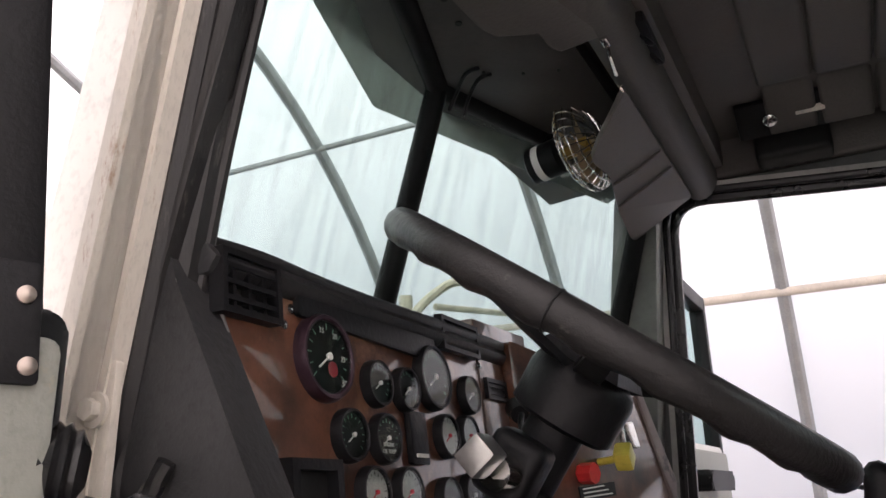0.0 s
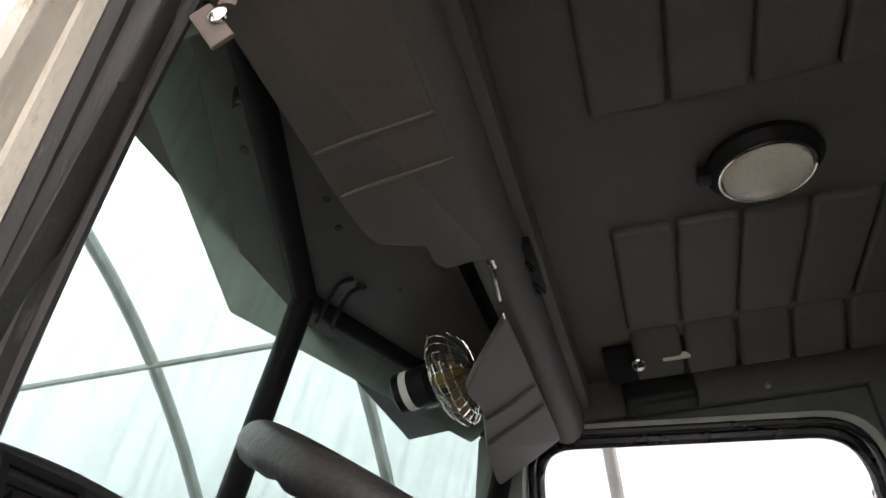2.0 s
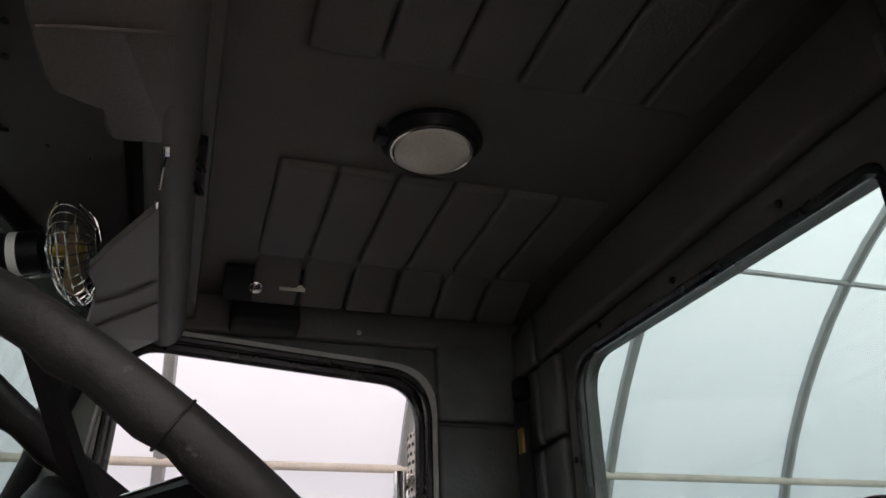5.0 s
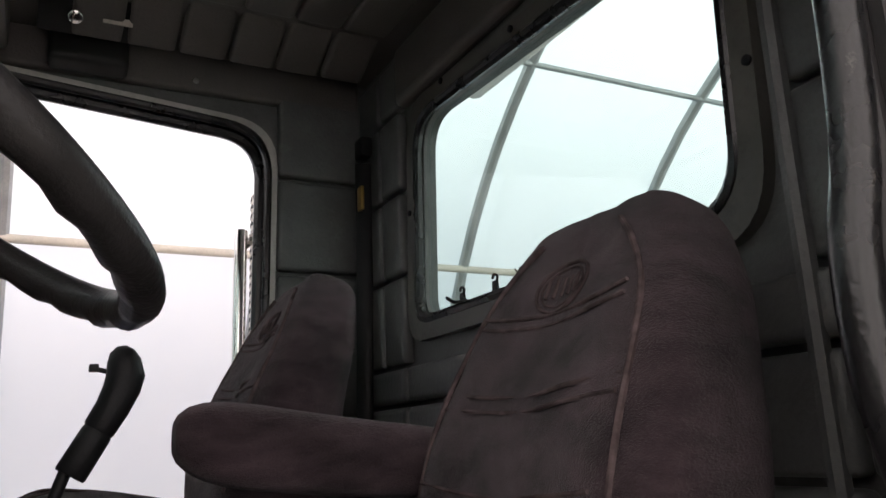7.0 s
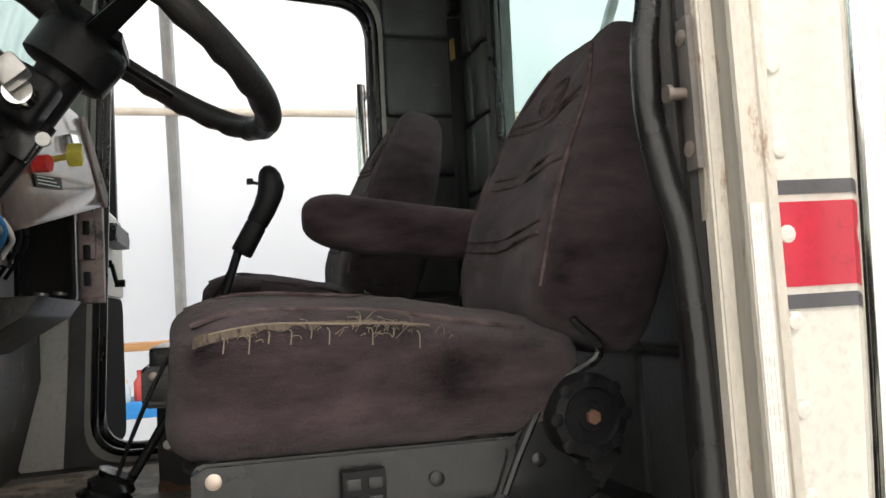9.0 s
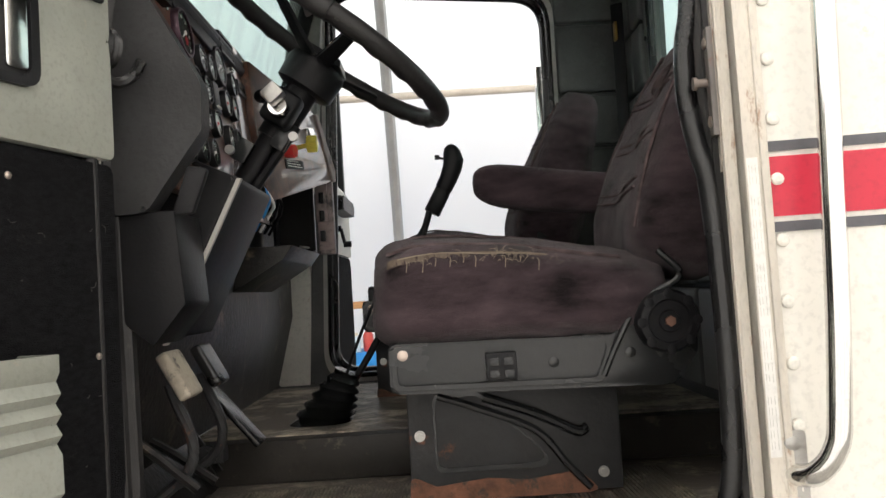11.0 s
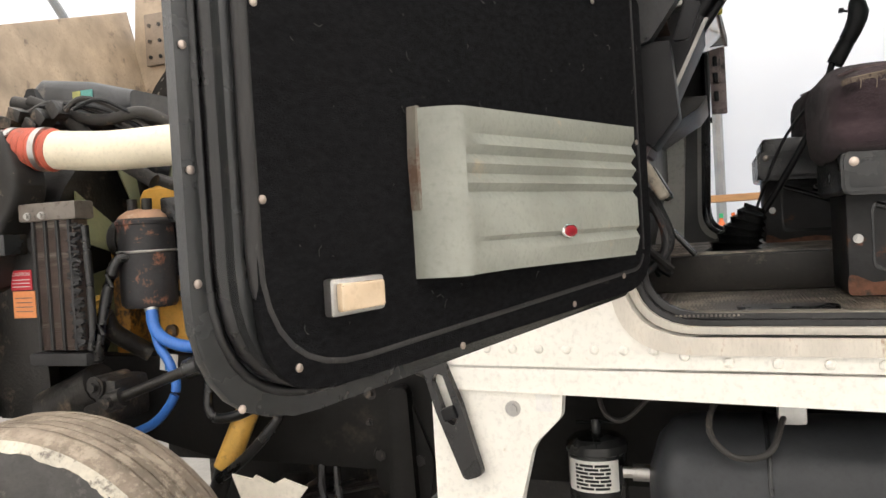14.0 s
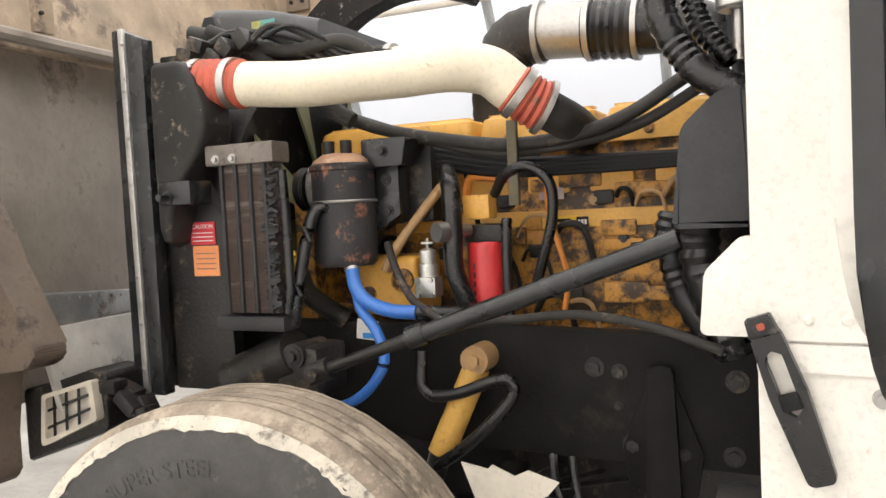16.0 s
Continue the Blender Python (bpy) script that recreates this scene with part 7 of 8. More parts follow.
part("rear_elbow", bm, RUBBER, air)
for p, q in (((-1.572, 1.37, 1.936), (-1.556, 1.37, 1.935)), ((-1.425, 1.37, 1.926), (-1.408, 1.37, 1.925)), ((-1.29, 1.37, 1.913), (-1.275, 1.37, 1.912))):
    bm = B()
    rod(bm, p, q, 0.092, 32)
    part("clamp", bm, STEEL, air)
bm = B()
rod(bm, (-1.70, 1.37, 1.50), (-1.70, 1.37, 1.62), 0.075, 24)
part("turbo_inlet", bm, STEEL, air)

# radiator, its frame, the charge cooler tank
rad = thing("radiator", "black radiator with metal side frame and top tank", "radiator")
bm = B()
prism(bm, [(-2.50, 0.98), (-2.40, 0.98), (-2.40, 1.90), (-2.47, 1.93), (-2.50, 1.93)], 0.64, 0.68, XZ, 0.004)
part("side_channel", bm, DARKMETAL, rad)
bm = B()
prism(bm, [(-2.462, 0.98), (-2.444, 0.98), (-2.452, 1.93), (-2.470, 1.93)], 0.630, 0.641, XZ, 0.002)
ch = part("edge_strip", bm, ALU, rad, "pale aluminium edge strip")
for k in range(8):
    bm = B()
    lathe(bm, [(0.006, 0), (0.004, 0.004)], (-2.457, 0.630, 1.05 + 0.12 * k), (0, -1, 0), 8)
    part("rivet", bm, STEEL, ch)
bm = B()
box(bm, (-2.44, 1.17, 1.42), (0.09, 0.94, 0.86), 0.01)
part("core", bm, GRIME, rad)
bm = B()
rings = []
for x, y0, y1, z0, z1 in ((-2.46, 0.88, 1.6, 1.86, 1.95), (-2.36, 0.88, 1.6, 1.86, 2.02), (-2.20, 0.90, 1.58, 1.88, 2.00), (-2.05, 0.92, 1.56, 1.89, 1.96)):
    rings.append([Vector((x, y, z)) for y, z in rounded([(y0, z0), (y1, z0), (y1, z1), (y0, z1)], 0.03, 4)])
loft(bm, rings)
tt = part("top_tank", bm, mat("tank_plastic", (0.06, 0.062, 0.066), 0.5, stain=(0.13, 0.12, 0.11), amount=0.2), rad, "dark grey plastic tank")
bm = B()
box(bm, (-2.21, 0.898, 1.955), (0.075, 0.004, 0.028))
gl = part("label", bm, mat("teal_label", (0.10, 0.30, 0.27), 0.5), tt, "teal and yellow label")
bm = B()
box(bm, (-2.23, 0.895, 1.955), (0.03, 0.004, 0.026))
part("label_half", bm, mat("olive_label", (0.30, 0.30, 0.10), 0.5), gl)
bm = B()
rings = []
for z, x0, x1 in ((1.36, -2.345, -2.325), (1.46, -2.35, -2.305), (1.55, -2.355, -2.25), (1.60, -2.355, -2.205), (1.66, -2.355, -2.175), (1.75, -2.355, -2.20), (1.815, -2.35, -2.25), (1.825, -2.34, -2.26)):
    rings.append([Vector((x, y, z)) for x, y in rounded([(x0, 0.60), (x1, 0.60), (x1, 0.72), (x0, 0.72)], 0.025, 4)])
loft(bm, rings)
ct = subdiv(part("charge_cooler_tank", bm, mat("cast_tank", (0.030, 0.029, 0.028), 0.5, 0.2, stain=(0.22, 0.18, 0.14), amount=0.26, sscale=13), rad, "dark cast side tank"), 1)
bm = B()
lathe(bm, [(0.058, 0.0), (0.056, 0.09)], (-2.33, 0.675, 1.778), (1, 0, -0.03), 24)
part("outlet", bm, DARKMETAL, ct)
bm = B()
prism(bm, [(-2.40, 0.99), (-2.20, 0.99), (-2.22, 1.44), (-2.30, 1.56), (-2.40, 1.60)], 0.69, 0.73, XZ, 0.004)
part("lower_side", bm, GRIME, rad)
# fan and shroud
cf = thing("cooling_fan", "olive moulded cooling fan behind a dark shroud", "fan")
bm = B()
lathe(bm, [(0.46, 0.0), (0.44, 0.10), (0.42, 0.12)], (-2.36, 1.17, 1.42), (1, 0, 0), 40)
part("shroud", bm, GRIME, cf)
for k in range(8):
    a = 2 * math.pi * k / 8 + 0.35
    d, e2 = Vector((0, math.cos(a), math.sin(a))), Vector((0, -math.sin(a), math.cos(a)))
    c = Vector((-2.20, 1.17, 1.42))
    bm = B()
    loft(bm, [[c + d * r + e2 * s * w + Vector((s * 0.035 + o, 0, 0)) for r, s, w in ((0.08, -1, 0.04), (0.38, -1, 0.085), (0.38, 1, 0.085), (0.08, 1, 0.04))] for o in (0, 0.006)])
    part("blade", bm, OLIVE, cf)
bm = B()
lathe(bm, [(0.10, -0.05), (0.10, 0.05), (0.05, 0.09)], (-2.20, 1.17, 1.42), (1, 0, 0), 24)
part("hub", bm, GRIME, cf)

# finned cooler on the side
oc = thing("fin_cooler", "dirty finned transmission cooler with end tanks", "cooler")
bm = B()
box(bm, (-2.10, 0.66, 1.38), (0.15, 0.05, 0.36), 0.004)
part("core", bm, FIN, oc)
for k in range(4):
    bm = B()
    box(bm, (-2.165 + 0.042 * k, 0.632, 1.38), (0.010, 0.012, 0.36), 0.003)
    part("tube", bm, RUSTYMETAL, oc)
fb = B()
for k in range(60):
    for j in range(3):
        box(fb, (-2.144 + 0.042 * j, 0.634, 1.205 + 0.0059 * k), (0.030, 0.008, 0.0012))
tagged(part("fins", fb, FIN, oc), kind="stuff")
rf = random.Random(31)
bm = B()
for k in range(70):
    z = rf.uniform(1.21, 1.55)
    box(bm, (rf.gauss(-2.028, 0.006), 0.632, z), (0.030, 0.010, rf.uniform(0.002, 0.008)), m=Matrix.Rotation(rf.uniform(-0.5, 0.5), 4, "Y") @ Matrix.Rotation(rf.uniform(-0.7, 0.7), 4, "X"))
tagged(part("bent_fins", bm, RUSTYMETAL, oc, "bent rusty fins"), kind="stuff")
bm = B()
box(bm, (-2.105, 0.655, 1.585), (0.20, 0.07, 0.05), 0.006)
tk = part("top_tank", bm, mat("dirty_tank", (0.17, 0.15, 0.13), 0.5, 0.4, stain=(0.06, 0.045, 0.035), amount=0.4, sscale=16), oc)
bm = B()
box(bm, (-2.10, 0.655, 1.175), (0.20, 0.07, 0.035), 0.006)
part("bottom_tank", bm, RUSTYMETAL, oc)
for x in (-2.17, -2.12):
    bm = B()
    bolt(bm, (x, 0.62, 1.575), (0, -1, 0), 0.007, 0.008)
    part("bolt", bm, STEEL, tk)
bm = B()
tube(bm, [(-2.0, 0.64, 1.20), (-1.99, 0.64, 1.26), (-1.99, 0.64, 1.4), (-1.995, 0.64, 1.54)], 0.011, 10)
tube(bm, [(-2.0, 0.66, 1.17), (-1.985, 0.66, 1.24), (-1.96, 0.70, 1.42), (-1.93, 0.74, 1.44), (-1.93, 0.80, 1.36)], 0.016, 10)
part("cooler_hose", bm, RUBBER, oc, "black cooler hose")
bm = B()
box(bm, (-2.28, 0.63, 1.50), (0.10, 0.08, 0.06), 0.006)
bolt(bm, (-2.30, 0.59, 1.49), (0, -1, 0), 0.010, 0.03)
part("bracket", bm, DARKMETAL, oc)
lbl = thing("caution_label", "red and orange caution labels on the radiator side", "label")
bm = B()
box(bm, (-2.282, 0.688, 1.397), (0.078, 0.003, 0.058))
r1 = part("red_label", bm, STICKRED, lbl)
words("CAUTION", 0.015, Matrix.Translation((-2.282, 0.686, 1.414)) @ E90, STICKWHITE, "lettering", r1)
bm = B()
for k in range(3):
    box(bm, (-2.282, 0.6855, 1.398 - 0.010 * k), (0.066, 0.001, 0.0025))
part("print_bars", bm, STICKWHITE, r1)
bm = B()
box(bm, (-2.276, 0.688, 1.326), (0.082, 0.003, 0.078))
r2 = part("orange_label", bm, STICKORANGE, lbl)
bm = B()
for k in range(4):
    box(bm, (-2.276, 0.6855, 1.345 - 0.013 * k), (0.062, 0.001, 0.0022))
part("print_bars", bm, GREYSTRIPE, r2)

# black canister with bracket and blue hoses
can = thing("black_reservoir", "black steel reservoir canister with chipped paint", "canister")
bm = B()
lathe(bm, [(0.070, 0), (0.078, 0.01), (0.079, 0.03), (0.079, 0.235), (0.083, 0.238), (0.083, 0.247), (0.070, 0.26), (0.05, 0.275), (0.02, 0.28)], (-1.925, 0.80, 1.30), (0, 0, 1), 36)
part("body", bm, mat("chipped_black", (0.03, 0.03, 0.032), 0.45, stain=(0.30, 0.13, 0.08), amount=0.34, sscale=16), can)
bm = B()
lathe(bm, [(0.0815, 0.243), (0.072, 0.262), (0.05, 0.277), (0.02, 0.282)], (-1.925, 0.80, 1.30), (0, 0, 1), 32)
part("lid", bm, mat("rusty_lid", (0.42, 0.25, 0.16), 0.7, stain=(0.55, 0.42, 0.32), amount=0.3), can, "rusty lid")
bm = B()
tube(bm, [(-1.925 + 0.081 * math.cos(a), 0.80 + 0.081 * math.sin(a), 1.46) for a in [2 * math.pi * k / 32 for k in range(32)]], 0.004, 6, per=1, closed=True)
part("band", bm, STEEL, can)
for x in (-1.95, -1.90):
    bm = B()
    rod(bm, (x, 0.78, 1.57), (x, 0.78, 1.61), 0.015, 10)
    part("fitting", bm, GRIME, can)
bm = B()
prism(bm, rounded([(-1.87, 1.54), (-1.76, 1.54), (-1.745, 1.61), (-1.87, 1.61)], 0.008, 3), 0.80, 0.88, XZ, 0.004)
prism(bm, [(-1.86, 1.38), (-1.79, 1.42), (-1.79, 1.55), (-1.86, 1.55)], 0.84, 0.90, XZ, 0.004)
br = part("bracket", bm, DARKMETAL, can, "black bracket")
for x, z in ((-1.81, 1.578), (-1.825, 1.51), (-1.82, 1.43)):
    bm = B()
    bolt(bm, (x, 0.80 if z > 1.55 else 0.84, z), (0, -1, 0), 0.009, 0.008)
    part("bolt", bm, GRIME, br)
bm = B()
box(bm, (-1.78, 0.96, 1.50), (0.10, 0.10, 0.20), 0.012)
part("air_pump", bm, GRIME, can)
alt = thing("alternator", "grey cast aluminium alternator behind the reservoir", "alternator")
bm = B()
lathe(bm, [(0.05, 0), (0.075, 0.015), (0.078, 0.05), (0.074, 0.055), (0.078, 0.06), (0.076, 0.11), (0.05, 0.125)], (-2.07, 0.90, 1.50), (1, 0, 0), 28)
part("body", bm, ALU, alt)
bm = B()
lathe(bm, [(0.055, 0), (0.06, 0.006), (0.05, 0.015), (0.06, 0.024), (0.055, 0.03)], (-2.11, 0.90, 1.50), (1, 0, 0), 24)
part("pulley", bm, GRIME, alt)


def hose(name, label, pts, r, m, rib=0.0, n=10, pitch=0.012):
    bm = B()
    tube(bm, pts, r, n, rib=rib, pitch=pitch)
    return solo(name, bm, m, label, "hose", "engine hoses")


bh = thing("blue_hose", "bright blue heater hoses with steel clamp", "hose", "engine hoses")
bm = B()
tube(bm, [(-1.89, 0.76, 1.305), (-1.87, 0.74, 1.25), (-1.83, 0.73, 1.215), (-1.77, 0.73, 1.195), (-1.71, 0.74, 1.19)], 0.017, 12)
part("hose", bm, BLUE, bh)
bm = B()
tube(bm, [(-1.885, 0.76, 1.27), (-1.86, 0.74, 1.20), (-1.81, 0.72, 1.15), (-1.785, 0.71, 1.09), (-1.80, 0.70, 1.04), (-1.86, 0.70, 0.985), (-1.95, 0.70, 0.95)], 0.013, 12)
part("hose", bm, BLUE, bh)
bm = B()
rod(bm, (-1.893, 0.763, 1.312), (-1.887, 0.757, 1.290), 0.020, 16)
part("clamp", bm, STEEL, bh)
hose("corrugated_hose", "black corrugated loom hose", [(-1.71, 0.74, 1.19), (-1.66, 0.76, 1.185), (-1.60, 0.79, 1.18)], 0.018, RUBBER, 0.003)
hose("radiator_hose", "thick dusty black hose across the engine", [(-2.36, 0.78, 1.93), (-2.22, 0.80, 1.89), (-2.05, 0.80, 1.76), (-1.90, 0.82, 1.66)], 0.022, HOSE)
hose("radiator_hose", "thick dusty grey hose across the engine", [(-2.30, 0.78, 1.93), (-2.18, 0.80, 1.88), (-2.05, 0.80, 1.85), (-1.92, 0.80, 1.86), (-1.85, 0.82, 1.83), (-1.82, 0.84, 1.79)], 0.018, HOSE)
hose("engine_hose", "long dusty black hose along the engine", [(-2.0, 0.86, 1.70), (-1.85, 0.88, 1.64), (-1.65, 0.88, 1.595), (-1.50, 0.88, 1.575), (-1.35, 0.88, 1.585), (-1.22, 0.86, 1.62), (-1.10, 0.82, 1.68), (-1.03, 0.80, 1.71)], 0.016, HOSE)
hose("engine_hose", "long dusty black hose along the engine", [(-1.95, 0.90, 1.68), (-1.75, 0.90, 1.61), (-1.55, 0.90, 1.56), (-1.35, 0.90, 1.57), (-1.2, 0.88, 1.60), (-1.05, 0.84, 1.67)], 0.013, HOSE)
for k in range(4):
    hose("wiring_loom", "black wiring loom tied along the engine", [(-1.92, 0.93 + 0.01 * k, 1.61 - 0.012 * k), (-1.75, 0.94, 1.585 - 0.014 * k), (-1.55, 0.94, 1.545 - 0.012 * k), (-1.35, 0.94, 1.535 - 0.010 * k), (-1.15, 0.92, 1.53 - 0.008 * k), (-1.06, 0.90, 1.53 - 0.006 * k)], 0.009, BLACK, n=8)
hose("breather_hose", "black rubber breather hose", [(-1.70, 0.93, 1.52), (-1.675, 0.88, 1.51), (-1.65, 0.84, 1.47), (-1.645, 0.83, 1.38), (-1.645, 0.83, 1.28), (-1.62, 0.84, 1.20)], 0.024, RUBBER, n=14)
hose("tan_pipe", "tan painted steel tube with brass fittings", [(-1.62, 1.0, 1.60), (-1.70, 0.93, 1.50), (-1.77, 0.88, 1.40), (-1.82, 0.85, 1.325), (-1.84, 0.84, 1.28)], 0.013, TAN)
hose("fuel_line", "grey braided fuel line", [(-1.83, 0.84, 1.35), (-1.79, 0.80, 1.29), (-1.73, 0.76, 1.22), (-1.66, 0.72, 1.19), (-1.60, 0.70, 1.17), (-1.45, 0.68, 1.185), (-1.30, 0.66, 1.20), (-1.15, 0.64, 1.18), (-1.02, 0.62, 1.14)], 0.010, HOSE)
hose("air_line", "black looped air line", [(-1.56, 0.90, 1.46), (-1.52, 0.86, 1.50), (-1.46, 0.84, 1.52), (-1.405, 0.84, 1.48), (-1.40, 0.84, 1.40), (-1.43, 0.85, 1.30), (-1.46, 0.87, 1.22)], 0.013, RUBBER)
hose("corrugated_hose", "black corrugated loom hose", [(-1.525, 0.88, 1.40), (-1.525, 0.87, 1.30), (-1.525, 0.87, 1.16)], 0.012, RUBBER, 0.002)
for k, pts in enumerate(([(-1.66, 0.96, 1.44), (-1.645, 0.95, 1.50), (-1.61, 0.95, 1.505), (-1.53, 0.96, 1.495)], [(-1.43, 0.98, 1.52), (-1.45, 0.97, 1.46), (-1.43, 0.96, 1.36), (-1.40, 0.95, 1.25), (-1.41, 0.95, 1.17)], [(-1.44, 0.98, 1.50), (-1.41, 0.98, 1.515), (-1.37, 0.99, 1.525)])):
    hose("orange_wire", "orange engine wiring harness", pts, 0.007 if k else 0.011, ORANGEW, n=8)
for k in range(5):
    x = -2.34 + 0.06 * k
    hose("vacuum_line", "thin dark line at the radiator top", [(x, 0.74, 1.86 + 0.02 * (k % 3)), (x + 0.08, 0.76, 1.90 + 0.012 * (k % 2)), (x + 0.2, 0.80, 1.90 - 0.015 * k), (x + 0.33, 0.84, 1.82 - 0.02 * (k % 4))], 0.006 + 0.002 * (k % 2), HOSE if k % 2 else BLACK, n=6)
horn = thing("hood_bumper", "black rubber hood bumper cone on the radiator", "bumper")
bm = B()
loft(bm, [[Vector((-2.30 + a * s - 0.01 * t, 0.80 + b * s, 1.86 + 0.11 * t)) for a, b in ((-0.055, -0.03), (0.06, -0.03), (0.06, 0.03), (-0.055, 0.03))] for t, s in ((0, 1.0), (0.5, 0.65), (1, 0.22))])
part("cone", bm, BLACK, horn)
clut = thing("radiator_brackets", "greasy black brackets on the radiator top", "bracket")
for k in range(6):
    bm = B()
    box(bm, (-2.38 + 0.045 * k, 0.73 + 0.01 * (k % 2), 1.845 + 0.018 * (k % 3)), (0.05, 0.05, 0.035), 0.006, m=Matrix.Rotation(0.2 * k, 4, "Y"))
    part("bracket", bm, GRIME, clut)
bm = B()
box(bm, (-1.495, 0.86, 1.53), (0.025, 0.018, 0.20), 0.003)
solo("engine_strap_bracket", bm, mat("olive_grime", (0.10, 0.085, 0.05), 0.6), "grimy upright steel bracket on the engine side", "bracket")

# steering shaft and gear
shaft = thing("steering_shaft", "black telescoping steering shaft with universal joint", "shaft")
bm = B()
rod(bm, (-1.64, 0.60, 1.16), (-1.09, 0.60, 1.352), 0.021, 18)
rod(bm, (-1.66, 0.60, 1.153), (-1.62, 0.60, 1.167), 0.026, 18)
part("outer_tube", bm, DARKMETAL, shaft)
bm = B()
rod(bm, (-1.87, 0.60, 1.08), (-1.64, 0.60, 1.16), 0.014, 14)
part("inner_shaft", bm, GRIME, shaft)
bm = B()
rod(bm, (-1.92, 0.60, 1.062), (-1.865, 0.60, 1.082), 0.026, 12)
rod(bm, (-1.895, 0.56, 1.07), (-1.895, 0.64, 1.07), 0.015, 12)
part("universal_joint", bm, GRIME, shaft)
gear = thing("steering_gear", "greasy black steering gearbox on the chassis rail", "steering gear")
bm = B()
tube(bm, [(-2.20, 0.68, 1.02), (-2.10, 0.68, 1.06), (-2.0, 0.67, 1.10)], 0.06, 18)
box(bm, (-1.98, 0.70, 1.06), (0.12, 0.14, 0.12), 0.02)
part("housing", bm, GRIME, gear)
bm = B()
rod(bm, (-1.98, 0.62, 1.10), (-1.98, 0.74, 1.10), 0.03, 14)
bolt(bm, (-1.98, 0.62, 1.10), (0, -1, 0), 0.014, 0.012)
part("cover", bm, GRIME, gear)
tag = thing("white_tag", "torn white paper label on the rail", "label")
bm = B()
box(bm, (-1.885, 0.812, 1.135), (0.06, 0.003, 0.05), m=Matrix.Rotation(radians(6), 4, "Y"))
part("paper", bm, STICKWHITE, tag)
bm = B()
box(bm, (-1.88, 0.81, 1.12), (0.035, 0.003, 0.014))
part("print_bar", bm, STICKBLUE, tag)

# shock absorber with its hose loop
shock = thing("shock_absorber", "yellow shock absorber bolted to the chassis rail", "shock absorber")
bm = B()
rod(bm, (-1.575, 0.77, 1.06), (-1.66, 0.73, 0.86), 0.032, 20)
part("tube", bm, mat("dirty_yellow", (0.50, 0.29, 0.06), 0.5, stain=(0.08, 0.06, 0.04), amount=0.35, sscale=12), shock)
bm = B()
rod(bm, (-1.66, 0.73, 0.86), (-1.74, 0.70, 0.62), 0.026, 16)
part("lower_tube", bm, GRIME, shock)
bm = B()
rod(bm, (-1.57, 0.815, 1.08), (-1.57, 0.74, 1.08), 0.034, 20)
bolt(bm, (-1.57, 0.74, 1.08), (0, -1, 0), 0.016, 0.012)
part("eye", bm, TAN, shock)
hose("brake_hose", "black brake hose loop at the chassis rail", [(-1.70, 0.74, 1.10), (-1.70, 0.73, 1.03), (-1.67, 0.72, 1.00), (-1.60, 0.71, 1.01), (-1.52, 0.71, 1.04), (-1.475, 0.71, 1.045), (-1.47, 0.71, 1.01), (-1.53, 0.70, 0.94), (-1.60, 0.70, 0.88), (-1.66, 0.70, 0.84)], 0.014, RUBBER)
bm = B()
prism(bm, [(-1.56, 0.885), (-1.50, 0.875), (-1.49, 0.885), (-1.44, 0.865), (-1.41, 0.88), (-1.345, 0.86), (-1.37, 0.83), (-1.46, 0.79), (-1.52, 0.78)], 0.615, 0.62, XZ)
solo("torn_mudflap_piece", bm, mat("torn_white_plastic", (0.62, 0.58, 0.50), 0.6, var=0.2), "torn off-white plastic splash shield piece", "splash shield")

# rear of the bay: black plenum, corrugated hoses, cowl pieces
plen = thing("air_plenum", "black moulded plastic plenum cover at the firewall", "plenum")
bm = B()
prism(bm, rounded([(-1.105, 1.37), (-0.965, 1.37), (-0.965, 1.63), (-1.02, 1.62), (-1.085, 1.56)], [0.01, 0.005, 0.01, 0.06, 0.05], 5), 0.62, 0.90, XZ, 0.012)
part("cover", bm, mat("satin_black_plastic", (0.045, 0.046, 0.048), 0.42, bump=0.1), plen)
hose("corrugated_duct", "black corrugated duct below the plenum", [(-1.06, 0.68, 1.385), (-1.06, 0.68, 1.30), (-1.03, 0.68, 1.20), (-1.0, 0.68, 1.12)], 0.036, RUBBER, 0.006, 16, 0.02)
hose("corrugated_duct", "black corrugated duct below the plenum", [(-1.115, 0.72, 1.40), (-1.125, 0.72, 1.34), (-1.10, 0.72, 1.24), (-1.05, 0.72, 1.15)], 0.026, RUBBER, 0.005, 14, 0.018)
hose("corrugated_duct", "black corrugated cable duct above the plenum", [(-1.145, 0.80, 2.0), (-1.14, 0.79, 1.85), (-1.12, 0.78, 1.77), (-1.06, 0.77, 1.68), (-0.98, 0.76, 1.63)], 0.030, RUBBER, 0.004, 14, 0.018)
hose("corrugated_duct", "black corrugated cable duct above the plenum", [(-1.09, 0.84, 2.0), (-1.085, 0.84, 1.88), (-1.06, 0.82, 1.78), (-1.0, 0.80, 1.70)], 0.022, RUBBER, 0.004, 12, 0.016)
hose("wiring_loom", "bundle of black cables by the firewall", [(-1.02, 0.95, 1.95), (-1.0, 0.92, 1.80), (-0.99, 0.88, 1.70), (-0.97, 0.84, 1.64)], 0.018, BLACK)
dryer = thing("receiver_canister", "silver receiver canister with red tag", "canister")
bm = B()
lathe(bm, [(0.04, 0), (0.045, 0.006), (0.045, 0.13), (0.03, 0.15)], (-0.985, 0.80, 1.80), (0, 0, 1), 24)
part("can", bm, ALU, dryer)
bm = B()
box(bm, (-1.0, 0.752, 1.90), (0.03, 0.003, 0.02))
part("tag", bm, STICKRED, dryer)
bm = B()
rod(bm, (-0.985, 0.80, 1.70), (-0.985, 0.80, 1.80), 0.014, 12)
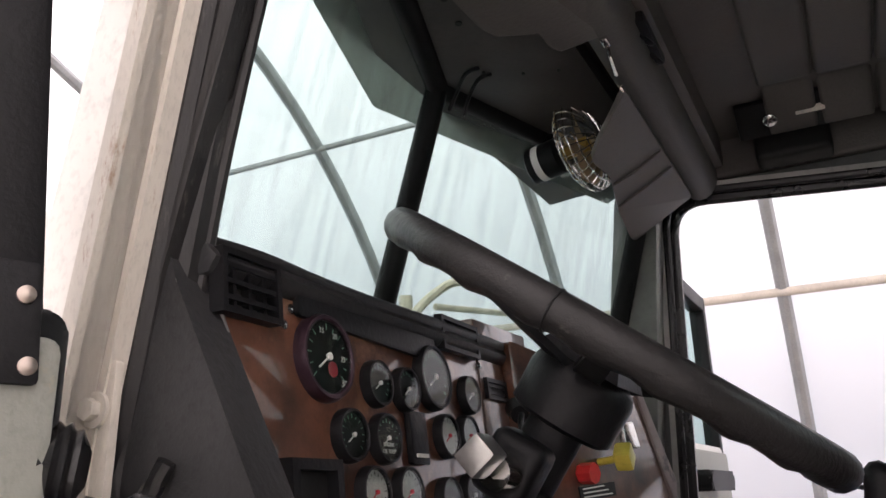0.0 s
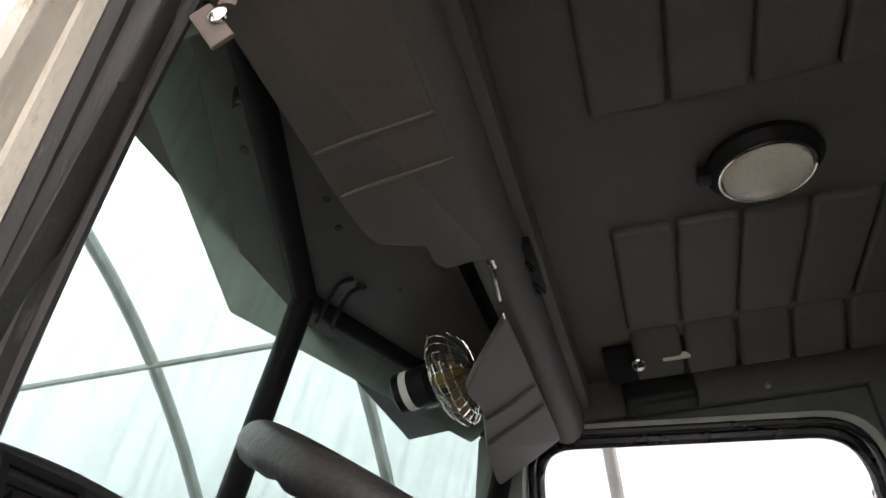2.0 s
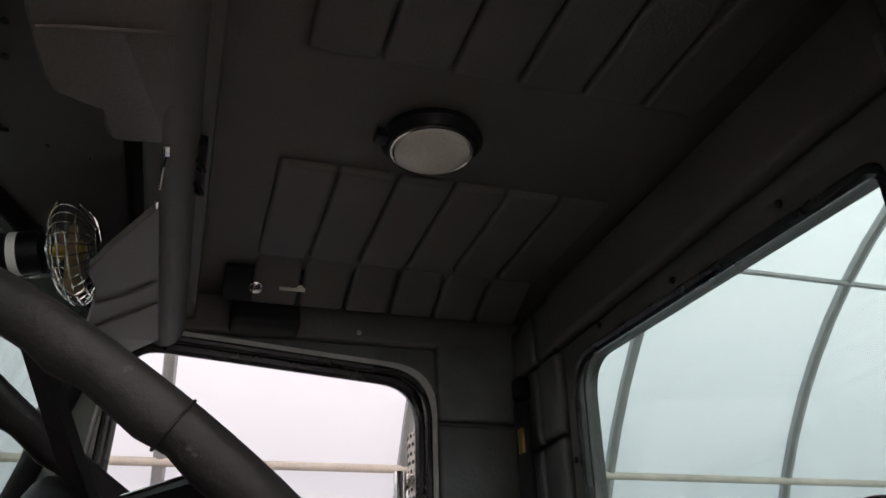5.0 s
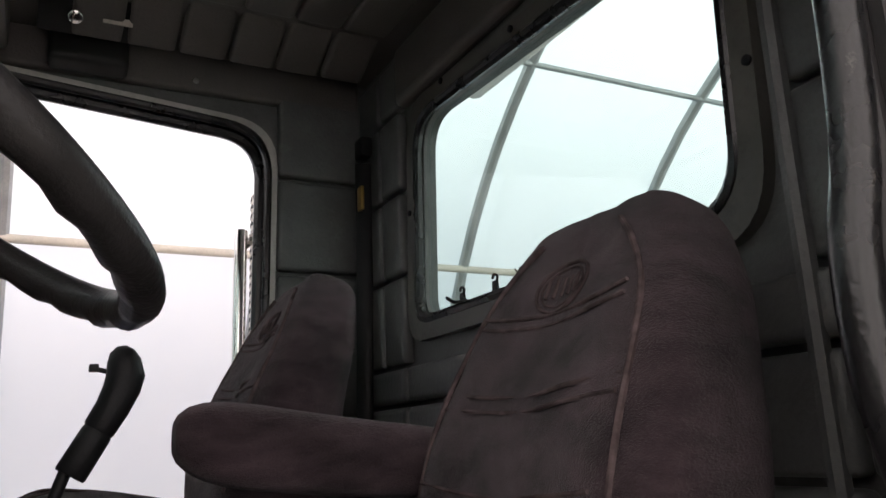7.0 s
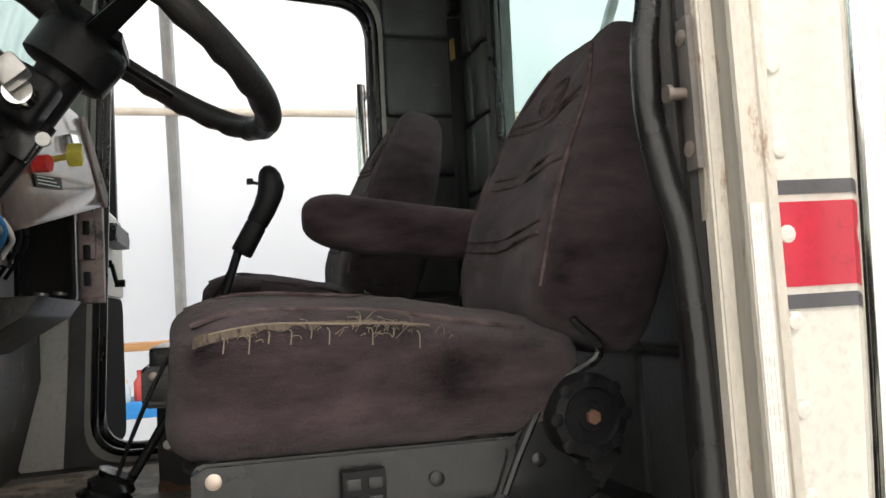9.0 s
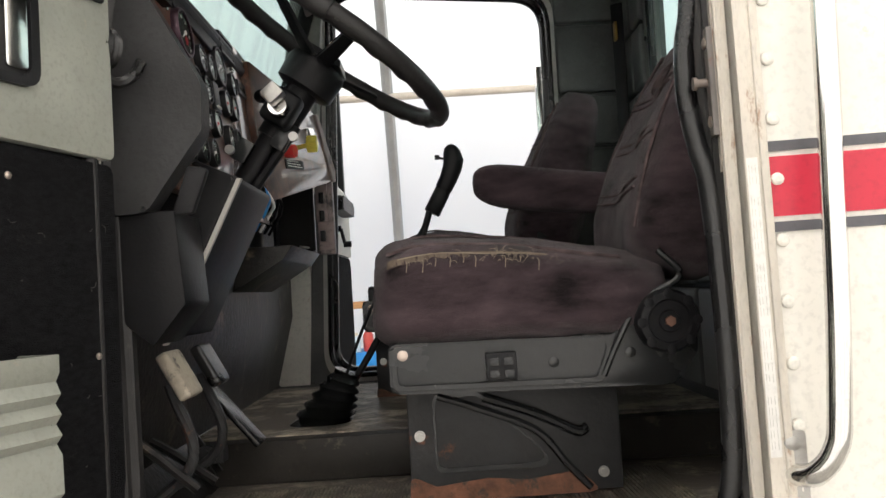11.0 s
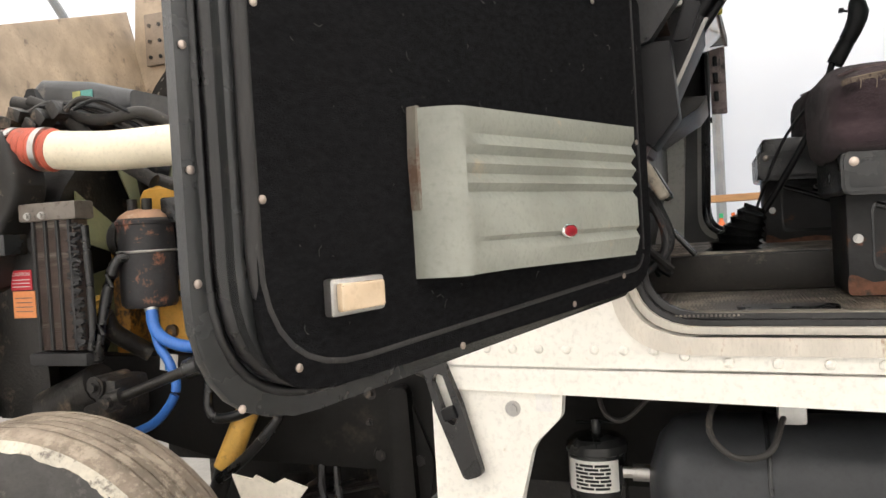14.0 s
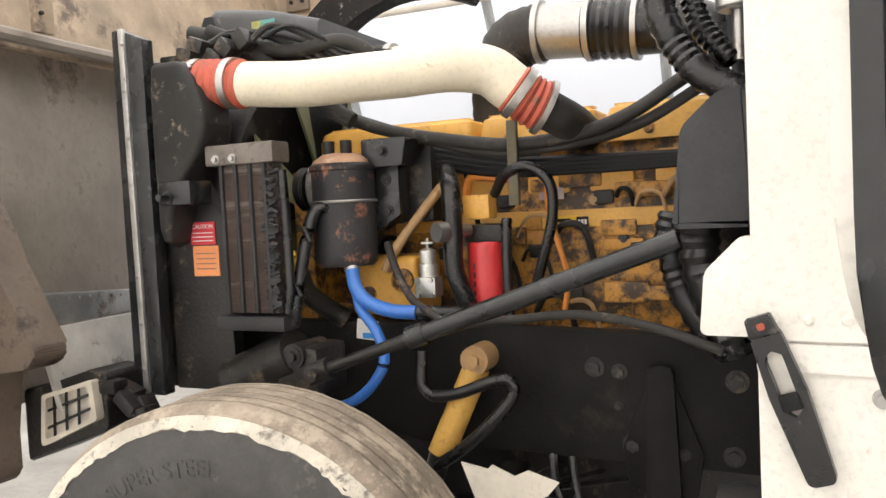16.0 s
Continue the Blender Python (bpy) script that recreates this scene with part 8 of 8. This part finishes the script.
part("fitting", bm, STEEL, dryer)
# white cowl skirt with latch under the cab corner
skirt = thing("cowl_skirt", "white painted fibreglass skirt under the cab corner", "body panel")
bm = B()
prism(bm, rounded([(-0.955, 0.55), (-0.78, 0.55), (-0.765, 0.92), (-0.735, 1.03), (-0.675, 1.09), (-0.668, 1.155), (-0.955, 1.175)], [0.01, 0.02, 0.06, 0.08, 0.03, 0.01, 0.008], 6), -0.008, -0.03, SKIN, 0.004)
part("panel", bm, WHITE, skirt)
bm = B()
bolt(bm, SKIN(-0.774, 1.103, -0.008), (0, -1, 0), 0.010, 0.006)
part("bolt", bm, STEEL, skirt)
bm = B()
prism(bm, [(-0.725, 1.10), (-0.692, 1.10), (-0.692, 1.148), (-0.725, 1.148)], -0.0075, -0.0065, SKIN)
sk = part("sticker", bm, STICKWHITE, skirt, "small white sticker")
bm = B()
prism(bm, [(-0.723, 1.14), (-0.694, 1.14), (-0.694, 1.147), (-0.723, 1.147)], -0.0068, -0.0058, SKIN)
part("sticker_band", bm, STICKRED, sk)
bm = B()
prism(bm, rounded([(-1.05, 1.19), (-0.955, 1.19), (-0.955, 1.36), (-0.98, 1.36), (-1.04, 1.30)], [0.01, 0.005, 0.01, 0.02, 0.02], 4), -0.02, -0.05, SKIN, 0.004)
part("corner_piece", bm, WHITE, skirt, "chipped white corner piece")
latch = thing("hood_latch", "black rubber hood latch strap", "latch")


def LT(a, b, h):
    t = radians(19)
    x, z = a * math.cos(t) - b * math.sin(t), a * math.sin(t) + b * math.cos(t)
    return SKIN(-0.90 - x * -1, 1.085 + z, h)


bm = B()
LO = rounded([(-0.022, -0.13), (0.022, -0.13), (0.030, 0.02), (0.024, 0.13), (-0.024, 0.13), (-0.030, 0.02)], 0.014, 4)
LI = rounded([(-0.013, -0.005), (0.0, -0.02), (0.013, -0.005), (0.014, 0.085), (0.0, 0.095), (-0.014, 0.085)], 0.006, 4)
ringplate(bm, LO, LI, 0.0, 0.018, LT)
prism(bm, rounded([(-0.024, 0.12), (0.024, 0.12), (0.02, 0.155), (-0.02, 0.155)], 0.006, 3), 0.004, 0.03, LT, 0.004)
part("strap", bm, RUBBER, latch)
bm = B()
prism(bm, rounded([(-0.016, -0.005), (0.016, -0.005), (0.016, 0.022), (-0.016, 0.022)], 0.004, 2), 0.002, 0.026, LT, 0.004)
part("catch", bm, BLACK, latch)
bm = B()
prism(bm, rounded([(-0.004, 0.132), (0.008, 0.132), (0.008, 0.143), (-0.004, 0.143)], 0.003, 2), 0.03, 0.033, LT)
part("pin", bm, REDRUBBER, latch)

# under the cab: fuel filter and air tank
ff = thing("frame_filter", "black fuel filter housing with instruction label", "filter")
bm = B()
lathe(bm, [(0.062, -0.30), (0.064, 0.0), (0.064, 0.065), (0.067, 0.068), (0.067, 0.085), (0.055, 0.098), (0.012, 0.105)], (-0.642, 0.66, 0.90), (0, 0, 1), 32)
fbody = part("housing", bm, DARKMETAL, ff)
bm = B()
rod(bm, (-0.642, 0.66, 0.99), (-0.642, 0.66, 1.035), 0.012, 12)
rod(bm, (-0.685, 0.66, 1.026), (-0.60, 0.66, 1.026), 0.004, 8)
part("tee_bolt", bm, DARKMETAL, ff)
bm = B()
for k in range(10):
    a0, a1 = radians(-150 + 11 * k), radians(-150 + 11 * (k + 1))
    bm.faces.new([bm.verts.new((-0.642 + 0.0650 * math.cos(a), 0.66 + 0.0650 * math.sin(a), 0.90 + z)) for a, z in ((a0, -0.01), (a1, -0.01), (a1, 0.058), (a0, 0.058))])
fl2 = part("label", bm, STICKWHITE, ff, "white and black instruction label")
bm = B()
for j in range(7):
    for k in range(7):
        a0, a1 = radians(-128 + 10 * k), radians(-128 + 10 * (k + 1) - (3 if (k + j) % 3 == 0 else 0))
        bm.faces.new([bm.verts.new((-0.642 + 0.0655 * math.cos(a), 0.66 + 0.0655 * math.sin(a), 0.90 + z)) for a, z in ((a0, -0.004 + 0.0082 * j), (a1, -0.004 + 0.0082 * j), (a1, 0.0015 + 0.0082 * j), (a0, 0.0015 + 0.0082 * j))])
tagged(part("faint_print", bm, INK, fl2), kind="stuff")
tank = thing("air_tank", "dark grey steel air tank hung on straps under the cab", "tank")
bm = B()
lathe(bm, [(0.04, -0.02), (0.10, 0.0), (0.135, 0.03), (0.145, 0.07), (0.145, 0.85), (0.13, 0.9), (0.06, 0.93)], (-0.50, 0.56, 0.93), (1, 0, 0), 40)
part("shell", bm, mat("tank_grey", (0.030, 0.032, 0.035), 0.35, var=0.3, spec=0.6, stain=(0.10, 0.09, 0.08), amount=0.15), tank)
bm = B()
rod(bm, (-0.555, 0.56, 0.95), (-0.515, 0.56, 0.95), 0.018, 10)
rod(bm, (-0.575, 0.56, 0.95), (-0.55, 0.56, 0.95), 0.012, 8)
part("drain_fitting", bm, STEEL, tank)
bm = B()
tube(bm, [(-0.30, 0.56 + 0.147 * math.cos(a), 0.93 + 0.147 * math.sin(a)) for a in [2 * math.pi * k / 40 for k in range(40)]], 0.005, 6, per=1, closed=True)
part("strap", bm, DARKMETAL, tank)
bm = B()
box(bm, (-0.255, 0.50, 1.10), (0.05, 0.05, 0.05), 0.008)
part("bracket", bm, ALU, tank)
hose("air_line", "thin black air line under the cab", [(-0.27, 0.48, 1.09), (-0.30, 0.42, 1.04), (-0.36, 0.42, 1.03), (-0.40, 0.44, 1.07), (-0.38, 0.5, 1.12), (-0.30, 0.56, 1.14)], 0.006, HOSE, n=8)
hose("air_line", "thin black air line under the cab", [(-0.62, 0.55, 1.13), (-0.60, 0.52, 1.08), (-0.56, 0.52, 1.07), (-0.50, 0.56, 1.12)], 0.005, HOSE, n=8)

axle = thing("front_axle", "greasy black front axle with leaf springs", "axle")
bm = B()
box(bm, (-1.99, 1.17, 0.56), (0.12, 1.3, 0.12), 0.02)
part("beam", bm, GRIME, axle)
for y in (0.87, 1.47):
    for k in range(4):
        bm = B()
        tube(bm, [(-2.65 + 0.1 * k, y, 0.80 + 0.012 * k), (-2.3, y, 0.72), (-1.99, y, 0.68 - 0.016 * k), (-1.6, y, 0.72), (-1.22 - 0.1 * k, y, 0.80 + 0.004 * k)], 0.045, 8, flat=0.14)
        part("spring_leaf", bm, GRIME, axle)
for k in range(2):
    hose("brake_hose", "black hoses hanging under the chassis rail", [(-1.42 + 0.04 * k, 0.84, 0.9), (-1.40 + 0.05 * k, 0.80, 0.76 - 0.02 * k), (-1.32 + 0.05 * k, 0.82, 0.66), (-1.2 + 0.03 * k, 0.9, 0.72)], 0.011, RUBBER, n=8)
bm = B()
box(bm, (-0.9, 1.35, 0.62), (2.2, 0.5, 0.5), 0.05)
solo("far_fuel_tank", bm, GRIME, "dark fuel tank hung on the far side of the chassis", "tank")

# ---- front wheel, steered outwards
wheel = thing("front_wheel", "muddy truck tyre with scuffed white sidewall ring", "wheel")
TR = 0.535
prof = [(0.30, 0.11), (0.34, 0.128), (0.40, 0.142), (0.455, 0.142), (0.495, 0.137), (0.512, 0.122), (0.524, 0.108)]
bm = B()
lathe(bm, [(r, h) for r, h in prof[:5]], (0, 0, 0), (0, 0, 1), 96)
bmesh.ops.delete(bm, geom=[f for f in bm.faces if len(f.verts) > 4], context="FACES")
part("sidewall", bm, SIDEWALL, wheel, "grey weathered sidewall")
bm = B()
inner, outer = [], []
for k in range(240):
    a = 2 * math.pi * k / 240
    r0 = 0.494 + 0.010 * noise.noise(Vector((7 * math.cos(a), 7 * math.sin(a), 1.0))) + 0.008 * noise.noise(Vector((40 * math.cos(a), 40 * math.sin(a), 3.0)))
    inner.append(bm.verts.new((r0 * math.cos(a), r0 * math.sin(a), 0.1400)))
    outer.append(bm.verts.new((0.519 * math.cos(a), 0.519 * math.sin(a), 0.1275)))
for k in range(240):
    bm.faces.new((inner[k], inner[(k + 1) % 240], outer[(k + 1) % 240], outer[k]))
part("white_ring", bm, WHITEWALL, wheel, "scuffed worn white ring")
bm = B()
tp = [(0.49, 0.1375), (0.517, 0.1265), (0.530, 0.105)]
for c in (0.072, 0.036, 0.0, -0.036, -0.072):
    tp += [(TR, c + 0.0215), (TR, c + 0.004), (TR - 0.010, c + 0.003), (TR - 0.010, c - 0.003), (TR, c - 0.004), (TR, c - 0.0140)]
tp += [(0.526, -0.105), (0.512, -0.1225), (0.42, -0.142), (0.30, -0.11)]
lathe(bm, tp, (0, 0, 0), (0, 0, 1), 160)
bmesh.ops.delete(bm, geom=[f for f in bm.faces if len(f.verts) > 4], context="FACES")
for v in bm.verts:
    r = math.hypot(v.co.x, v.co.y)
    if r > 0.51:
        f = 1 + 0.004 * noise.noise(v.co * 30)
        v.co.x *= f
        v.co.y *= f
part("tread", bm, TREAD, wheel, "mud-caked grooved tread")
bm = B()
lathe(bm, [(0.305, 0.11), (0.295, 0.118), (0.28, 0.10), (0.25, 0.02), (0.16, 0.0), (0.14, 0.06), (0.10, 0.075), (0.02, 0.08)], (0, 0, 0), (0, 0, 1), 48)
part("rim", bm, ALU, wheel)
wl = words("SUPER STEEL", 0.05, Matrix.Translation((0, 0.415, 0.1425)), SIDEWALL, "lettering", wheel, thick=0.002)
for v in wl.data.vertices:
    a, r = -v.co.x / 0.42, v.co.y
    v.co.x, v.co.y = r * math.sin(-a), r * math.cos(a)
wheel.matrix_world = Matrix.Translation((-1.973, 0.41, TR - 0.005)) @ Matrix.Rotation(radians(6), 4, "Z") @ Matrix.Rotation(radians(90), 4, "X") @ Matrix.Rotation(radians(15), 4, "Z")

# ---- tilted hood at the front
hood = thing("tilted_hood", "tilted truck hood showing its stained grey inside", "hood")
bm = B()
prism(bm, [(0.10, 0.95), (1.9, 0.95), (1.9, 2.06), (0.10, 2.02)], 0.0, 0.03, lambda a, b, h: Vector((-2.86 - 0.25 * (a - 0.5) - h - 0.06 * (b - 1.5), a, b)), 0.006)
part("inner_panel", bm, HOODIN, hood, "stained bare metal inner panel")
bm = B()
prism(bm, [(0.0, 1.92), (2.32, 1.92), (2.32, 2.70), (1.0, 2.27), (0.0, 2.20)], 0.0, 0.03, lambda a, b, h: Vector((-2.80 - 0.12 * (a - 0.5) - h - 0.25 * (b - 1.95), a, b)), 0.006)
part("upper_panel", bm, HOODBROWN, hood, "pale brown inner hood skin")
bm = B()
tube(bm, [(-2.70, 0.30, 1.93), (-2.82, 0.9, 1.95), (-2.92, 1.9, 1.97)], 0.02, 8)
part("seam_lip", bm, HOODIN, hood)
bm = B()
box(bm, (-2.72, 0.62, 2.10), (0.02, 0.06, 0.3), 0.004)
sr = part("stiffener", bm, HOODBROWN, hood)
for k in range(5):
    bm = B()
    rod(bm, (-2.708, 0.605 + 0.03 * (k % 2), 2.0 + 0.05 * k), (-2.70, 0.605 + 0.03 * (k % 2), 2.0 + 0.05 * k), 0.006, 8)
    part("rivet", bm, GRIME, sr)
ARC = [radians(172 - 8 * k) for k in range(15)]
bm = B()
prism(bm, [(-2.42 + 0.75 * math.cos(a), 1.80 + 0.75 * math.sin(a)) for a in ARC] + [(-2.42 + 0.57 * math.cos(a), 1.80 + 0.57 * math.sin(a)) for a in reversed(ARC)], 2.24, 2.36, XZ, 0.02)
part("far_wheel_arch", bm, mat("arch_black", (0.022, 0.020, 0.019), 0.7, spec=0.3, stain=(0.36, 0.34, 0.30), amount=0.16, sscale=34), hood, "mud-speckled dark far wheel arch")
bm = B()
prism(bm, [(-2.42 + 0.745 * math.cos(a), 1.80 + 0.745 * math.sin(a)) for a in ARC] + [(-1.95, 2.80), (-3.12, 2.80), (-3.20, 1.90)], 2.29, 2.31, XZ)
fs = part("far_fender", bm, HOODBROWN, hood, "pale brown far fender inside")
bm = B()
box(bm, (-3.0, 2.275, 2.52), (0.12, 0.02, 0.26), 0.004)
hb = part("fender_bracket", bm, mat("bracket_brown", (0.20, 0.155, 0.115), 0.6), fs)
for k in range(6):
    bm = B()
    rod(bm, (-3.03 + 0.06 * (k % 2), 2.266, 2.43 + 0.08 * (k // 2)), (-3.03 + 0.06 * (k % 2), 2.258, 2.43 + 0.08 * (k // 2)), 0.010, 8)
    part("rivet", bm, GRIME, hb)
bm = B()
prism(bm, rounded([(-3.4, 1.62), (-2.80, 1.55), (-2.735, 1.44), (-2.69, 1.34), (-2.63, 1.24), (-2.565, 1.13), (-2.60, 1.09), (-2.74, 1.07), (-2.77, 0.9), (-2.77, 0.78), (-3.4, 0.7)], 0.025, 4), 0.40, 0.50, XZ, 0.015)
part("fender_edge", bm, mat("fender_brown", (0.13, 0.10, 0.078), 0.6, var=0.35, stain=(0.04, 0.032, 0.026), amount=0.4, sscale=6), hood, "dusty brown fender edge")
bm = B()
prism(bm, rounded([(-2.80, 0.80), (-2.50, 0.91), (-2.49, 1.055), (-2.56, 1.06), (-2.73, 1.01), (-2.80, 1.0)], 0.015, 3), 0.54, 0.68, XZ, 0.01)
part("lamp_pod", bm, GRIME, hood)
bm = B()
LB = rounded([(-2.715, 0.855), (-2.508, 0.942), (-2.518, 1.045), (-2.70, 0.995)], 0.012, 3)
ringplate(bm, LB, grow(LB, -0.016), 0.515, 0.54, XZ)
lb = part("lamp_bezel", bm, mat("worn_bezel", (0.50, 0.46, 0.38), 0.5, stain=(0.2, 0.16, 0.12), amount=0.3), hood, "worn pale lamp bezel")
for k in range(3):
    bm = B()
    rod(bm, (-2.672 + 0.045 * k, 0.525, 0.88 + 0.018 * k), (-2.665 + 0.045 * k, 0.525, 1.0 + 0.013 * k), 0.004, 6)
    part("guard_bar", bm, DARKMETAL, lb)
for k in range(2):
    bm = B()
    rod(bm, (-2.70, 0.525, 0.905 + 0.045 * k), (-2.52, 0.525, 0.975 + 0.035 * k), 0.004, 6)
    part("guard_bar", bm, DARKMETAL, lb)
bm = B()
prism(bm, grow(LB, -0.012), 0.537, 0.542, XZ)
part("lamp_glass", bm, LENS, lb)
bm = B()
prism(bm, rounded([(0.52, 0.94), (1.0, 0.94), (1.0, 1.155), (0.52, 1.165)], 0.02, 3), 0.0, 0.02, lambda a, b, h: Vector((-2.66 - 0.2 * (a - 0.5) + h - 0.3 * (b - 1.0), a, b)), 0.004)
gr = part("grille_screen", bm, mat("mesh_screen", (0.50, 0.48, 0.44), 0.45, 0.5, stain=(0.2, 0.17, 0.14), amount=0.2, bump=1.0, bscale=300), hood, "pale mesh grille screen")
bm = B()
prism(bm, [(0.50, 1.165), (0.98, 1.155), (0.98, 1.225), (0.50, 1.262)], 0.0, 0.03, lambda a, b, h: Vector((-2.74 - 0.2 * (a - 0.5) + h, a, b)), 0.012)
rl = part("riveted_lip", bm, ALU, hood, "riveted bare metal lip")
for k in range(10):
    bm = B()
    p = Vector((-2.71 - 0.2 * (0.02 + 0.046 * k), 0.52 + 0.046 * k, 1.243 - 0.0034 * k))
    lathe(bm, [(0.006, 0), (0.004, 0.004)], p, (1, 0, 0.2), 8)
    part("rivet", bm, ALU, rl)
for k in range(5):
    bm = B()
    box(bm, (-2.50 + 0.03 * k, 0.56 + 0.03 * (k % 2), 1.02 - 0.02 * k), (0.07, 0.05, 0.035), 0.008, m=Matrix.Rotation(0.35 * k, 4, "Y"))
    part("hinge_piece", bm, GRIME, hood)
